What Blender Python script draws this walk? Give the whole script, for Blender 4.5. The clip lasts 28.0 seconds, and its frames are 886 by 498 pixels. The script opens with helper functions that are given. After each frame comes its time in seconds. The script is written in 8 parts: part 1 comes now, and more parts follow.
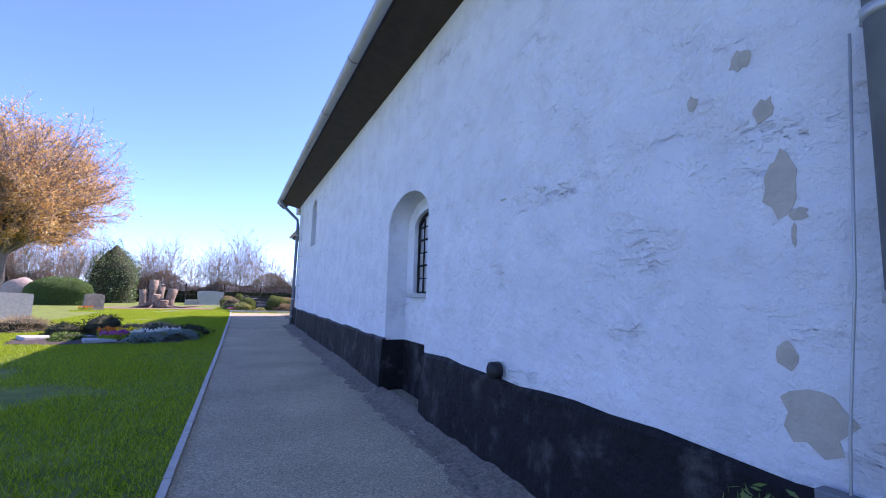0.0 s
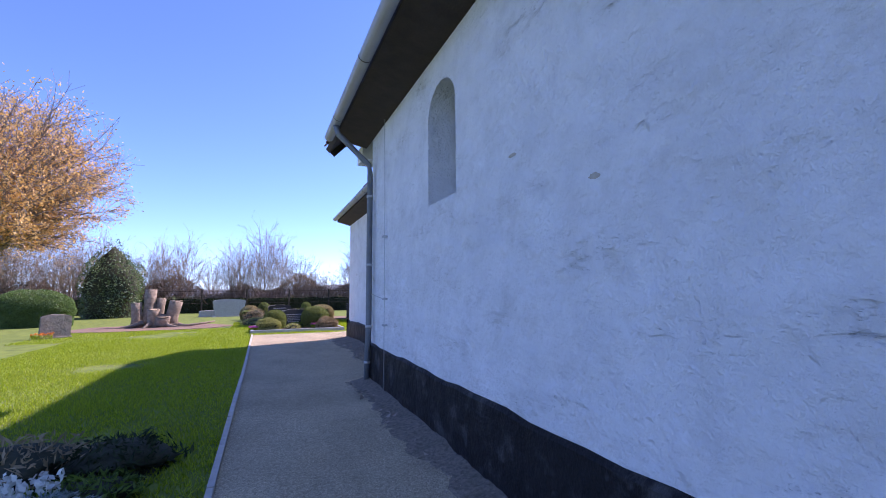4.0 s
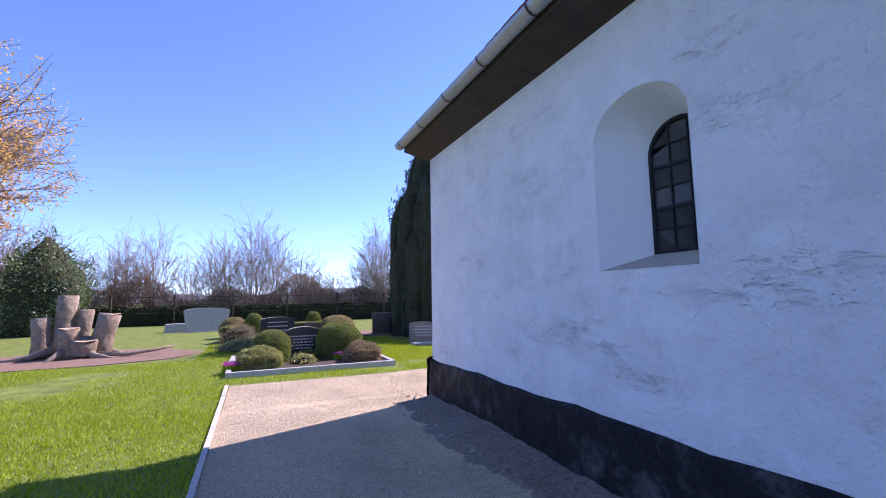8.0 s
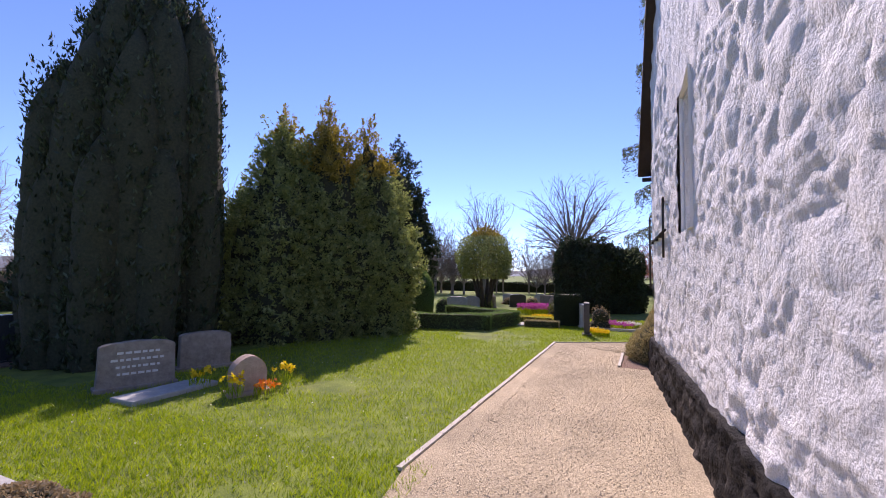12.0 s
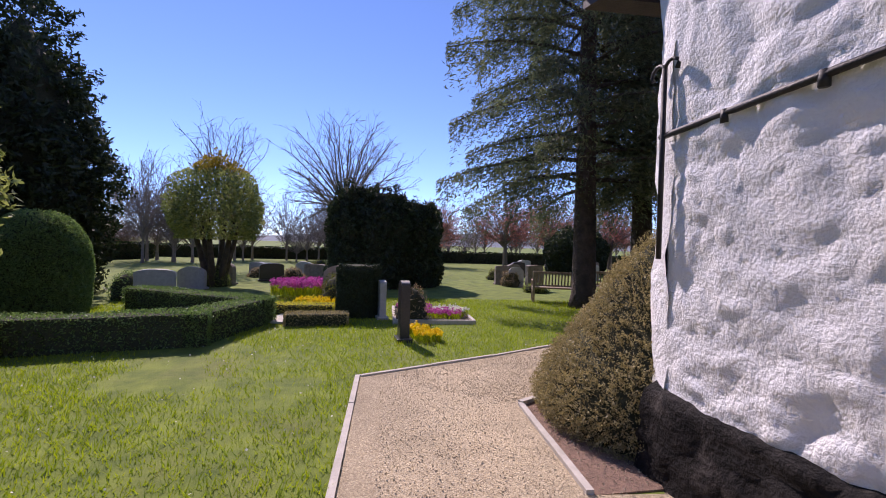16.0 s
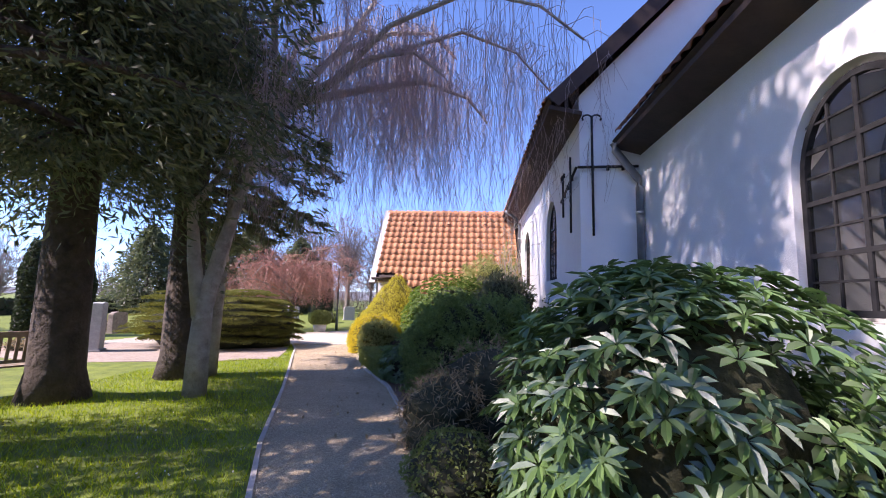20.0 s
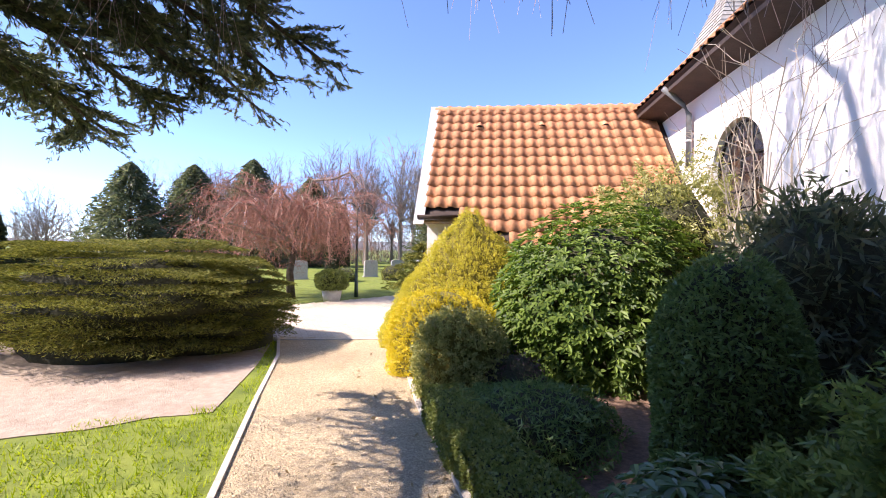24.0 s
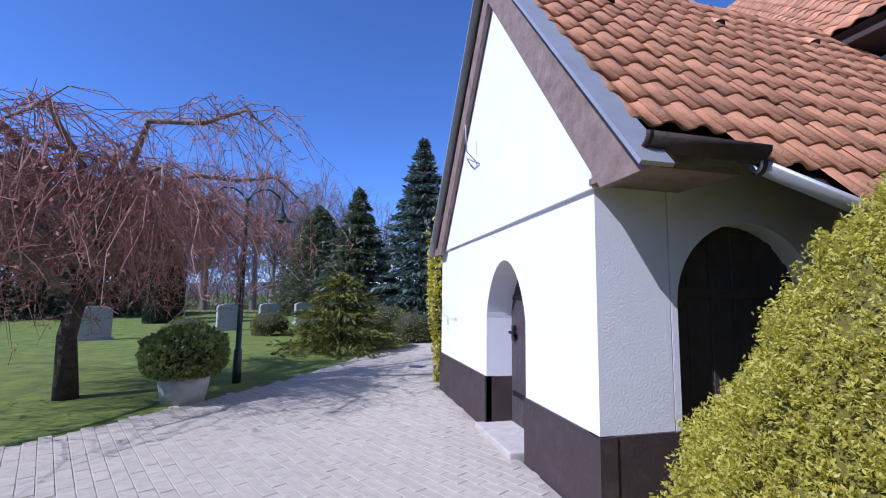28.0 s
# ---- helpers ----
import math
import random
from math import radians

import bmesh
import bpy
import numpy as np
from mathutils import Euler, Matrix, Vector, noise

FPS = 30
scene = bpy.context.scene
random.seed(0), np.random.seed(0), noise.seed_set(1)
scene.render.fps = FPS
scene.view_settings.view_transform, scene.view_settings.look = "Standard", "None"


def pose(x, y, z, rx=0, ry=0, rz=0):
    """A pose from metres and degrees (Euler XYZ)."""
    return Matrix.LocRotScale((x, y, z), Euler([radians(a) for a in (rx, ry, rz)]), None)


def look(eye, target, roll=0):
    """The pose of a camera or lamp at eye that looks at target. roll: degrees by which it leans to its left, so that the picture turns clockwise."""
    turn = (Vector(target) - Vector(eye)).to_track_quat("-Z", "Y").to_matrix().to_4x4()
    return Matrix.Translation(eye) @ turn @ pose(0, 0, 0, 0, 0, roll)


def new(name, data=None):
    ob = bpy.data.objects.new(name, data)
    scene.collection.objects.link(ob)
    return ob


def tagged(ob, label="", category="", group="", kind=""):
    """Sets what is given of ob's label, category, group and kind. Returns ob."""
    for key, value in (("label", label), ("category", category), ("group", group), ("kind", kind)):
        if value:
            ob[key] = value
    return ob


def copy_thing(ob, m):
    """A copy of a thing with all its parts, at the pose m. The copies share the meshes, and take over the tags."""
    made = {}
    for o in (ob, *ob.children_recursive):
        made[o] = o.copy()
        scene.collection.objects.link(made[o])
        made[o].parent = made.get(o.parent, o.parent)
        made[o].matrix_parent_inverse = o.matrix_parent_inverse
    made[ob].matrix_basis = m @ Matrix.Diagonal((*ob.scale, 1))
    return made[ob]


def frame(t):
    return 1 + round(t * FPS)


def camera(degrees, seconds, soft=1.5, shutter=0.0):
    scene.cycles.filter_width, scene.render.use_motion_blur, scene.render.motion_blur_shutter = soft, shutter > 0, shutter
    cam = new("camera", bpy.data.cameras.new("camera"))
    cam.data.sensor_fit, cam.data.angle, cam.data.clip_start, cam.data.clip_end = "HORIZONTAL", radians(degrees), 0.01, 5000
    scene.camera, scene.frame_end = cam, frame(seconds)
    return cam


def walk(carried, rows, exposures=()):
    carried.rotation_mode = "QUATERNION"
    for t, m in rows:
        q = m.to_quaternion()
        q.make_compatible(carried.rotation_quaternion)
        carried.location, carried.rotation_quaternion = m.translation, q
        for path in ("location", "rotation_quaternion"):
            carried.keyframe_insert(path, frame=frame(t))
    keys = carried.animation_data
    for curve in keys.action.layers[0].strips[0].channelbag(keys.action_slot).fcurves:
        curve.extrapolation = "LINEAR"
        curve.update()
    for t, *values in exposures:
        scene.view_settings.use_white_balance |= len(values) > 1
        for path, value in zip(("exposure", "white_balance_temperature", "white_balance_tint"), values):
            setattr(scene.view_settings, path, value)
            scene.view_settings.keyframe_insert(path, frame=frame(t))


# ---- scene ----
cam = camera(91.2, 28.0, 1.0)
PATH = [
    (0, (-2.004, -23.78, 1.106), (-1.147, -21.988, 1.333), 1.6),
    (0.5, (-1.911, -22.725, 1.138), (-1.098, -20.909, 1.342), -1.0),
    (1, (-1.871, -21.735, 1.219), (-1.079, -19.911, 1.434), -0.3),
    (1.5, (-1.924, -20.765, 1.26), (-1.129, -18.947, 1.503), 0.4),
    (2, (-1.892, -19.654, 1.328), (-1.105, -17.831, 1.569), 0.8),
    (2.5, (-1.888, -18.561, 1.395), (-1.111, -16.732, 1.627), 0.3),
    (3, (-1.874, -17.346, 1.418), (-1.112, -15.51, 1.634), 0.5),
    (3.5, (-1.847, -16.194, 1.47), (-1.08, -14.358, 1.672), -0.0),
    (5.5, (-1.754, -11.952, 1.538), (-0.992, -10.116, 1.756), -1.5),
    (6, (-1.664, -10.92, 1.535), (-0.984, -9.053, 1.759), -2.9),
    (6.5, (-1.61, -9.81, 1.57), (-0.93, -7.942, 1.784), -2.6),
    (7, (-1.679, -8.705, 1.563), (-0.968, -6.847, 1.764), -1.1),
    (7.5, (-1.696, -7.633, 1.599), (-0.939, -5.792, 1.799), -1.0),
    (8, (-1.636, -6.573, 1.607), (-0.837, -4.752, 1.822), -0.9),
    (8.5, (-1.597, -5.536, 1.605), (-0.768, -3.728, 1.816), -1.7),
    (9, (-1.498, -4.502, 1.636), (-0.603, -2.725, 1.835), -1.6),
    (9.5, (-1.359, -3.52, 1.623), (-0.405, -1.773, 1.822), -2.3),
    (10, (-1.259, -2.568, 1.649), (-0.239, -0.858, 1.837), -1.5),
    (10.5, (-1.082, -1.683, 1.674), (0.018, -0.022, 1.852), -0.8),
    (11, (-0.768, -0.842, 1.681), (0.431, 0.752, 1.834), -0.1),
    (11.5, (-0.503, -0.074, 1.705), (0.976, 1.265, 1.848), -0.2),
    (12, (-0.396, 0.894, 1.815), (1.431, 1.702, 1.929), 0.7),
    (12.5, (0.302, 1.531, 1.823), (2.272, 1.856, 1.941), -0.1),
    (14.5, (3.957, 2.58, 1.566), (5.855, 1.978, 1.744), 1.3),
    (15, (4.784, 2.535, 1.558), (6.707, 1.987, 1.594), 0.7),
    (15.5, (5.519, 2.533, 1.591), (7.496, 2.229, 1.584), -0.1),
    (16, (6.277, 2.571, 1.629), (8.26, 2.312, 1.608), 1.7),
    (16.5, (7.204, 2.438, 1.533), (9.177, 2.111, 1.52), 0.0),
    (17, (8.091, 2.448, 1.501), (10.035, 1.975, 1.515), -0.6),
    (17.5, (9.021, 2.387, 1.433), (10.888, 1.673, 1.475), 0.8),
    (18, (10.01, 2.175, 1.451), (11.604, 0.97, 1.546), 0.5),
    (18.1, (10.183, 2.189, 1.468), (11.685, 0.875, 1.601), 0.8),
    (18.5, (10.771, 2.159, 1.481), (11.829, 0.477, 1.706), 1.4),
    (19, (11.453, 1.871, 1.511), (11.913, -0.057, 1.775), 2.1),
    (19.5, (11.976, 1.405, 1.514), (12.222, -0.563, 1.772), 0.2),
    (20, (12.624, 0.825, 1.469), (12.759, -1.156, 1.708), 1.3),
    (20.5, (13.084, -0.02, 1.47), (13.077, -2.008, 1.695), 1.0),
    (22.5, (13.388, -3.144, 1.669), (13.386, -5.143, 1.692), -0.3),
    (23, (13.783, -3.998, 1.628), (13.872, -5.997, 1.627), -0.0),
    (23.5, (14.309, -4.817, 1.619), (14.471, -6.811, 1.61), 0.6),
    (24, (14.73, -5.72, 1.581), (14.932, -7.709, 1.585), 0.9),
    (24.5, (15.178, -6.569, 1.569), (15.367, -8.56, 1.568), -0.9),
    (25, (15.632, -7.388, 1.531), (15.809, -9.38, 1.543), -0.5),
    (25.5, (15.975, -8.158, 1.528), (16.147, -10.15, 1.557), -0.4),
    (26, (16.305, -8.953, 1.527), (16.456, -10.946, 1.587), 0.1),
    (26.5, (16.624, -9.724, 1.454), (16.63, -11.721, 1.557), 0.7),
    (27, (16.923, -10.521, 1.465), (16.725, -12.508, 1.59), 0.6),
    (27.5, (17.224, -11.297, 1.433), (16.881, -13.262, 1.578), 0.1),
    (28, (17.58, -12.044, 1.398), (17.088, -13.972, 1.606), 0.7),
]
EXPOSURES = [(0, 1.5, 6200, 39), (1.5, 1.35, 6200, 38), (3, 1.2, 6150, 38), (6, 1.1, 6150, 38), (7.5, 1.12, 6150, 38), (9, 1.15, 6150, 38), (10, 0.62, 6200, 38), (11, 0.75, 6350, 35), (11.4, 0.95, 6600, 34), (12.2, 0.62, 6650, 34), (16, 0.48, 6550, 34), (17, 0.53, 6550, 35), (18, 0.85, 6600, 35), (19, 1.1, 6600, 34), (20, 1.45, 6500, 33), (22.5, 2.35, 6800, 26), (23.2, 2.25, 7050, 26), (24, 1.65, 7050, 25), (25, 1.12, 6600, 23), (26, 0.9, 5800, 23), (27, 0.7, 5550, 23), (28, 0.36, 5200, 25)]
walk(cam, [(t, look(eye, target, roll)) for t, eye, target, roll in PATH], EXPOSURES)


# ---- light ----
SUN_EL, SUN_AZ = radians(44.0), radians(20.0)
SUN_DIR = Vector((math.cos(SUN_AZ) * math.cos(SUN_EL), math.sin(SUN_AZ) * math.cos(SUN_EL), math.sin(SUN_EL)))
sun = new("sun", bpy.data.lights.new("sun", "SUN"))
sun.data.energy, sun.data.angle, sun.data.color = 3.9, radians(0.55), (1.0, 0.94, 0.86)
sun.matrix_world = look(SUN_DIR * 60, (0, 0, 0))
world = bpy.data.worlds.new("sky")
world.use_nodes = True
scene.world = world
wn = world.node_tree.nodes
wl = world.node_tree.links
sky = wn.new("ShaderNodeTexSky")
sky.sky_type, sky.sun_disc = "NISHITA", False
sky.sun_elevation, sky.sun_rotation = math.asin(SUN_DIR.z), math.atan2(SUN_DIR.x, SUN_DIR.y)
sky.air_density, sky.dust_density, sky.ozone_density = 0.72, 0.0, 8.0
sky.altitude = 800.0
wl.new(sky.outputs[0], wn["Background"].inputs[0])
wn["Background"].inputs[1].default_value = 0.15


# ---- materials ----
def rgb(c):
    return (*c, 1.0)


def mat(name, c1, c2=None, rough=0.85, scale=6.0, bump=0.0, bscale=40.0, stain=None, sscale=1.2, samt=0.5, metal=0.0, rand=0.0, big=0.0, bigscale=3.0, spec=0.5, sharp=0.0):
    """Two-tone noise paint with fine relief (bump), slow relief (big), blotchy stains and change from piece to piece (rand)."""
    m = bpy.data.materials.new(name)
    m.use_nodes = True
    n, l = m.node_tree.nodes, m.node_tree.links
    p = n["Principled BSDF"]
    p.inputs["Roughness"].default_value, p.inputs["Metallic"].default_value = rough, metal
    p.inputs["Specular IOR Level"].default_value = spec
    tc = n.new("ShaderNodeTexCoord")
    t1 = n.new("ShaderNodeTexNoise")
    t1.inputs["Scale"].default_value, t1.inputs["Detail"].default_value = scale, 8
    t1.inputs["Roughness"].default_value = 0.65
    l.new(tc.outputs["Object"], t1.inputs["Vector"])
    r = n.new("ShaderNodeValToRGB")
    r.color_ramp.elements[0].position, r.color_ramp.elements[1].position = 0.33 + sharp, 0.68 - sharp
    r.color_ramp.elements[0].color, r.color_ramp.elements[1].color = rgb(c1), rgb(c2 or c1)
    l.new(t1.outputs[0], r.inputs[0])
    col = r.outputs[0]
    if stain:
        t2 = n.new("ShaderNodeTexNoise")
        t2.inputs["Scale"].default_value, t2.inputs["Detail"].default_value = sscale, 10
        t2.inputs["Roughness"].default_value = 0.7
        l.new(tc.outputs["Object"], t2.inputs["Vector"])
        r2 = n.new("ShaderNodeValToRGB")
        r2.color_ramp.elements[0].position, r2.color_ramp.elements[1].position = 0.52, 0.72
        r2.color_ramp.elements[0].color, r2.color_ramp.elements[1].color = (0, 0, 0, 1), (samt, samt, samt, 1)
        l.new(t2.outputs[0], r2.inputs[0])
        mx = n.new("ShaderNodeMixRGB")
        l.new(r2.outputs[0], mx.inputs[0])
        l.new(col, mx.inputs[1])
        mx.inputs[2].default_value = rgb(stain)
        col = mx.outputs[0]
    if rand:
        oi = n.new("ShaderNodeObjectInfo")
        gi = n.new("ShaderNodeNewGeometry")
        ad = n.new("ShaderNodeMath")
        ad.operation = "ADD"
        l.new(oi.outputs["Random"], ad.inputs[0])
        l.new(gi.outputs["Random Per Island"], ad.inputs[1])
        mr = n.new("ShaderNodeMapRange")
        mr.inputs["From Max"].default_value = 2.0
        mr.inputs["To Min"].default_value, mr.inputs["To Max"].default_value = 1 - rand, 1 + rand
        l.new(ad.outputs[0], mr.inputs["Value"])
        hs = n.new("ShaderNodeHueSaturation")
        l.new(mr.outputs[0], hs.inputs["Value"])
        l.new(col, hs.inputs["Color"])
        col = hs.outputs[0]
    l.new(col, p.inputs["Base Color"])
    nrm = None
    for amt, sc, dist in ((big, bigscale, 0.12), (bump, bscale, 0.012)):
        if amt:
            t3 = n.new("ShaderNodeTexNoise")
            t3.inputs["Scale"].default_value, t3.inputs["Detail"].default_value = sc, 9
            t3.inputs["Roughness"].default_value = 0.6
            l.new(tc.outputs["Object"], t3.inputs["Vector"])
            b = n.new("ShaderNodeBump")
            b.inputs["Strength"].default_value, b.inputs["Distance"].default_value = amt, dist
            l.new(t3.outputs[0], b.inputs["Height"])
            if nrm:
                l.new(nrm, b.inputs["Normal"])
            nrm = b.outputs[0]
    if nrm:
        l.new(nrm, p.inputs["Normal"])
    return m


def leaf_mat(name, c1, c2, trans=0.35, rough=0.5, gloss=0.08):
    """Leaves: a tone of their own from leaf to leaf, light that shines through, a little gloss."""
    m = bpy.data.materials.new(name)
    m.use_nodes = True
    n, l = m.node_tree.nodes, m.node_tree.links
    out = n["Material Output"]
    n.remove(n["Principled BSDF"])
    gi = n.new("ShaderNodeNewGeometry")
    r = n.new("ShaderNodeValToRGB")
    r.color_ramp.elements[0].color, r.color_ramp.elements[1].color = rgb(c1), rgb(c2)
    l.new(gi.outputs["Random Per Island"], r.inputs[0])
    d, tr, g = n.new("ShaderNodeBsdfDiffuse"), n.new("ShaderNodeBsdfTranslucent"), n.new("ShaderNodeBsdfGlossy")
    l.new(r.outputs[0], d.inputs[0])
    hs = n.new("ShaderNodeHueSaturation")
    hs.inputs["Value"].default_value, hs.inputs["Saturation"].default_value = 1.25, 1.1
    l.new(r.outputs[0], hs.inputs["Color"])
    l.new(hs.outputs[0], tr.inputs[0])
    g.inputs["Roughness"].default_value = rough
    m1, m2 = n.new("ShaderNodeMixShader"), n.new("ShaderNodeMixShader")
    m1.inputs[0].default_value, m2.inputs[0].default_value = trans, gloss
    l.new(d.outputs[0], m1.inputs[1])
    l.new(tr.outputs[0], m1.inputs[2])
    l.new(m1.outputs[0], m2.inputs[1])
    l.new(g.outputs[0], m2.inputs[2])
    l.new(m2.outputs[0], out.inputs[0])
    return m


PLASTER = mat("white_limewash", (0.75, 0.75, 0.74), (0.87, 0.87, 0.86), 0.9, 2.2, 1.0, 22, (0.58, 0.565, 0.53), 2.6, 0.55, big=1.0, bigscale=4.6)


def flaky(m):
    """Slanting clusters of flaked, greyed limewash with raised edges, and small dark pits."""
    n, l = m.node_tree.nodes, m.node_tree.links
    p = n["Principled BSDF"]
    tc = n.new("ShaderNodeTexCoord")
    mp = n.new("ShaderNodeMapping")
    mp.inputs["Rotation"].default_value = (radians(28), 0, 0)
    mp.inputs["Scale"].default_value = (1.0, 0.75, 2.3)
    l.new(tc.outputs["Object"], mp.inputs[0])

    def band(scale, lo, hi, src, det=7.0, dist=0.0):
        t = n.new("ShaderNodeTexNoise")
        t.inputs["Scale"].default_value, t.inputs["Detail"].default_value, t.inputs["Distortion"].default_value = scale, det, dist
        l.new(src, t.inputs["Vector"])
        r = n.new("ShaderNodeMapRange")
        r.inputs["From Min"].default_value, r.inputs["From Max"].default_value = lo, hi
        l.new(t.outputs[0], r.inputs[0])
        return r.outputs[0]

    def times(a, b):
        q = n.new("ShaderNodeMath")
        q.operation = "MULTIPLY"
        l.new(a, q.inputs[0])
        l.new(b, q.inputs[1])
        return q.outputs[0]
    mask = band(1.5, 0.55, 0.70, mp.outputs[0], 4)
    flake = times(band(9, 0.52, 0.60, mp.outputs[0], 8, 0.5), mask)
    pits = times(band(34, 0.63, 0.70, mp.outputs[0], 3, 0.5), mask)
    old = p.inputs["Base Color"].links[0].from_socket
    for f, c, k in ((flake, (0.52, 0.50, 0.42), 0.42), (pits, (0.22, 0.20, 0.17), 0.7)):
        s = n.new("ShaderNodeMath")
        s.operation = "MULTIPLY"
        s.inputs[1].default_value = k
        l.new(f, s.inputs[0])
        mx = n.new("ShaderNodeMixRGB")
        l.new(s.outputs[0], mx.inputs[0])
        l.new(old, mx.inputs[1])
        mx.inputs[2].default_value = rgb(c)
        old = mx.outputs[0]
    l.new(old, p.inputs["Base Color"])
    nrm = p.inputs["Normal"].links[0].from_socket
    for f, d in ((flake, -0.014), (pits, -0.012)):
        b = n.new("ShaderNodeBump")
        b.inputs["Strength"].default_value, b.inputs["Distance"].default_value = 1.0, abs(d)
        b.invert = True
        l.new(f, b.inputs["Height"])
        l.new(nrm, b.inputs["Normal"])
        nrm = b.outputs[0]
    l.new(nrm, p.inputs["Normal"])


flaky(PLASTER)
PLASTER_ROUGH = mat("rough_limewash", (0.78, 0.78, 0.77), (0.86, 0.86, 0.85), 0.9, 3.0, 0.9, 36, (0.66, 0.64, 0.61), 2.4, 0.5, big=0.4, bigscale=9)
PLASTER_SMOOTH = mat("smooth_white_paint", (0.82, 0.82, 0.81), (0.86, 0.86, 0.85), 0.85, 4.0, 0.35, 60, (0.72, 0.71, 0.69), 2.0, 0.3)
BARE = mat("bare_mortar", (0.42, 0.37, 0.29), (0.52, 0.47, 0.38), 0.95, 14, 0.8, 60)
TAR = mat("black_tar_plinth", (0.004, 0.004, 0.005), (0.010, 0.010, 0.011), 0.6, 7, 0.8, 30, (0.20, 0.19, 0.18), 3.1, 0.45, big=0.5, bigscale=4, spec=0.25)
TAR_STONE = mat("tarred_fieldstone", (0.008, 0.0075, 0.007), (0.026, 0.023, 0.021), 0.75, 9, 0.9, 26, (0.22, 0.19, 0.165), 3.4, 0.4, big=0.6, bigscale=6, spec=0.12)
PLINTH_BROWN = mat("brown_plinth_paint", (0.05, 0.034, 0.032), (0.065, 0.045, 0.042), 0.7, 6, 0.4, 40, (0.16, 0.13, 0.12), 6, 0.25)
SOFFIT = mat("dark_brown_boards", (0.035, 0.022, 0.018), (0.06, 0.04, 0.032), 0.75, 5, 0.5, 30)
BARGE = mat("weathered_brown_board", (0.19, 0.13, 0.10), (0.30, 0.22, 0.17), 0.8, 9, 0.6, 25, (0.10, 0.07, 0.055), 4, 0.6)
ZINC = mat("weathered_zinc", (0.42, 0.43, 0.42), (0.52, 0.53, 0.52), 0.55, 5, 0.2, 25, (0.30, 0.30, 0.28), 2.5, 0.5, metal=0.55)
PIPE = mat("grey_downpipe", (0.15, 0.165, 0.175), (0.22, 0.235, 0.245), 0.6, 5, 0.25, 30, (0.16, 0.17, 0.17), 2.0, 0.6, metal=0.4)
TILE_RED = mat("orange_clay_tile", (0.46, 0.20, 0.095), (0.64, 0.32, 0.165), 0.85, 7, 0.5, 60, (0.19, 0.12, 0.09), 3.2, 0.6, rand=0.45)
TILE_DARK = mat("dark_red_clay_tile", (0.16, 0.065, 0.05), (0.24, 0.10, 0.075), 0.8, 4, 0.4, 60, (0.10, 0.06, 0.05), 1.5, 0.5, rand=0.25)
SLATE = mat("grey_shingle", (0.24, 0.23, 0.21), (0.34, 0.33, 0.31), 0.85, 6, 0.4, 40, (0.16, 0.15, 0.14), 2, 0.4, rand=0.2)
IRON = mat("black_wrought_iron", (0.012, 0.012, 0.013), (0.028, 0.026, 0.026), 0.55, 12, 0.4, 50, metal=0.3)
FOOT_SOIL = mat("mossy_wall_foot_soil", (0.13, 0.105, 0.075), (0.33, 0.27, 0.20), 0.97, 26, 1.0, 60, (0.11, 0.10, 0.055), 2.6, 0.6)
GRASS = mat("lawn_soil_and_moss", (0.075, 0.115, 0.012), (0.20, 0.25, 0.03), 0.95, 2.6, 0.8, 60, (0.20, 0.165, 0.075), 0.7, 0.35)
def grit_mat(name, dark, mid, light, size):
    """Grit: small stones of their own tone from grain to grain, with worn and damp patches."""
    m = mat(name, mid, light, 0.95, 1.3, 0.0)
    n, l = m.node_tree.nodes, m.node_tree.links
    p = n["Principled BSDF"]
    base = p.inputs["Base Color"].links[0].from_socket
    tc = n.new("ShaderNodeTexCoord")
    nrm = None
    for sc, amt, dist in ((1 / size, 0.55, 0.007), (2.6 / size, 0.42, 0.004)):
        v = n.new("ShaderNodeTexVoronoi")
        v.inputs["Scale"].default_value = sc
        l.new(tc.outputs["Object"], v.inputs["Vector"])
        sep = n.new("ShaderNodeSeparateColor")
        l.new(v.outputs["Color"], sep.inputs[0])
        r = n.new("ShaderNodeValToRGB")
        e = r.color_ramp.elements
        e[0].color, e[1].color = rgb(dark), rgb(tuple(min(0.9, c * 1.55) for c in light))
        q = e.new(0.45)
        q.color = rgb(mid)
        q = e.new(0.8)
        q.color = rgb(light)
        l.new(sep.outputs[0], r.inputs[0])
        mx = n.new("ShaderNodeMixRGB")
        mx.inputs[0].default_value = amt
        l.new(base, mx.inputs[1])
        l.new(r.outputs[0], mx.inputs[2])
        base = mx.outputs[0]
        b = n.new("ShaderNodeBump")
        b.invert = True
        b.inputs["Strength"].default_value, b.inputs["Distance"].default_value = 1.0, dist
        l.new(v.outputs["Distance"], b.inputs["Height"])
        if nrm:
            l.new(nrm, b.inputs["Normal"])
        nrm = b.outputs[0]
    big = n.new("ShaderNodeTexNoise")
    big.inputs["Scale"].default_value, big.inputs["Detail"].default_value = 0.9, 9
    l.new(tc.outputs["Object"], big.inputs["Vector"])
    mr = n.new("ShaderNodeMapRange")
    mr.inputs["From Min"].default_value, mr.inputs["From Max"].default_value = 0.3, 0.7
    mr.inputs["To Min"].default_value, mr.inputs["To Max"].default_value = 0.78, 1.18
    l.new(big.outputs[0], mr.inputs["Value"])
    hs = n.new("ShaderNodeHueSaturation")
    l.new(mr.outputs[0], hs.inputs["Value"])
    l.new(base, hs.inputs["Color"])
    l.new(hs.outputs[0], p.inputs["Base Color"])
    l.new(nrm, p.inputs["Normal"])
    return m


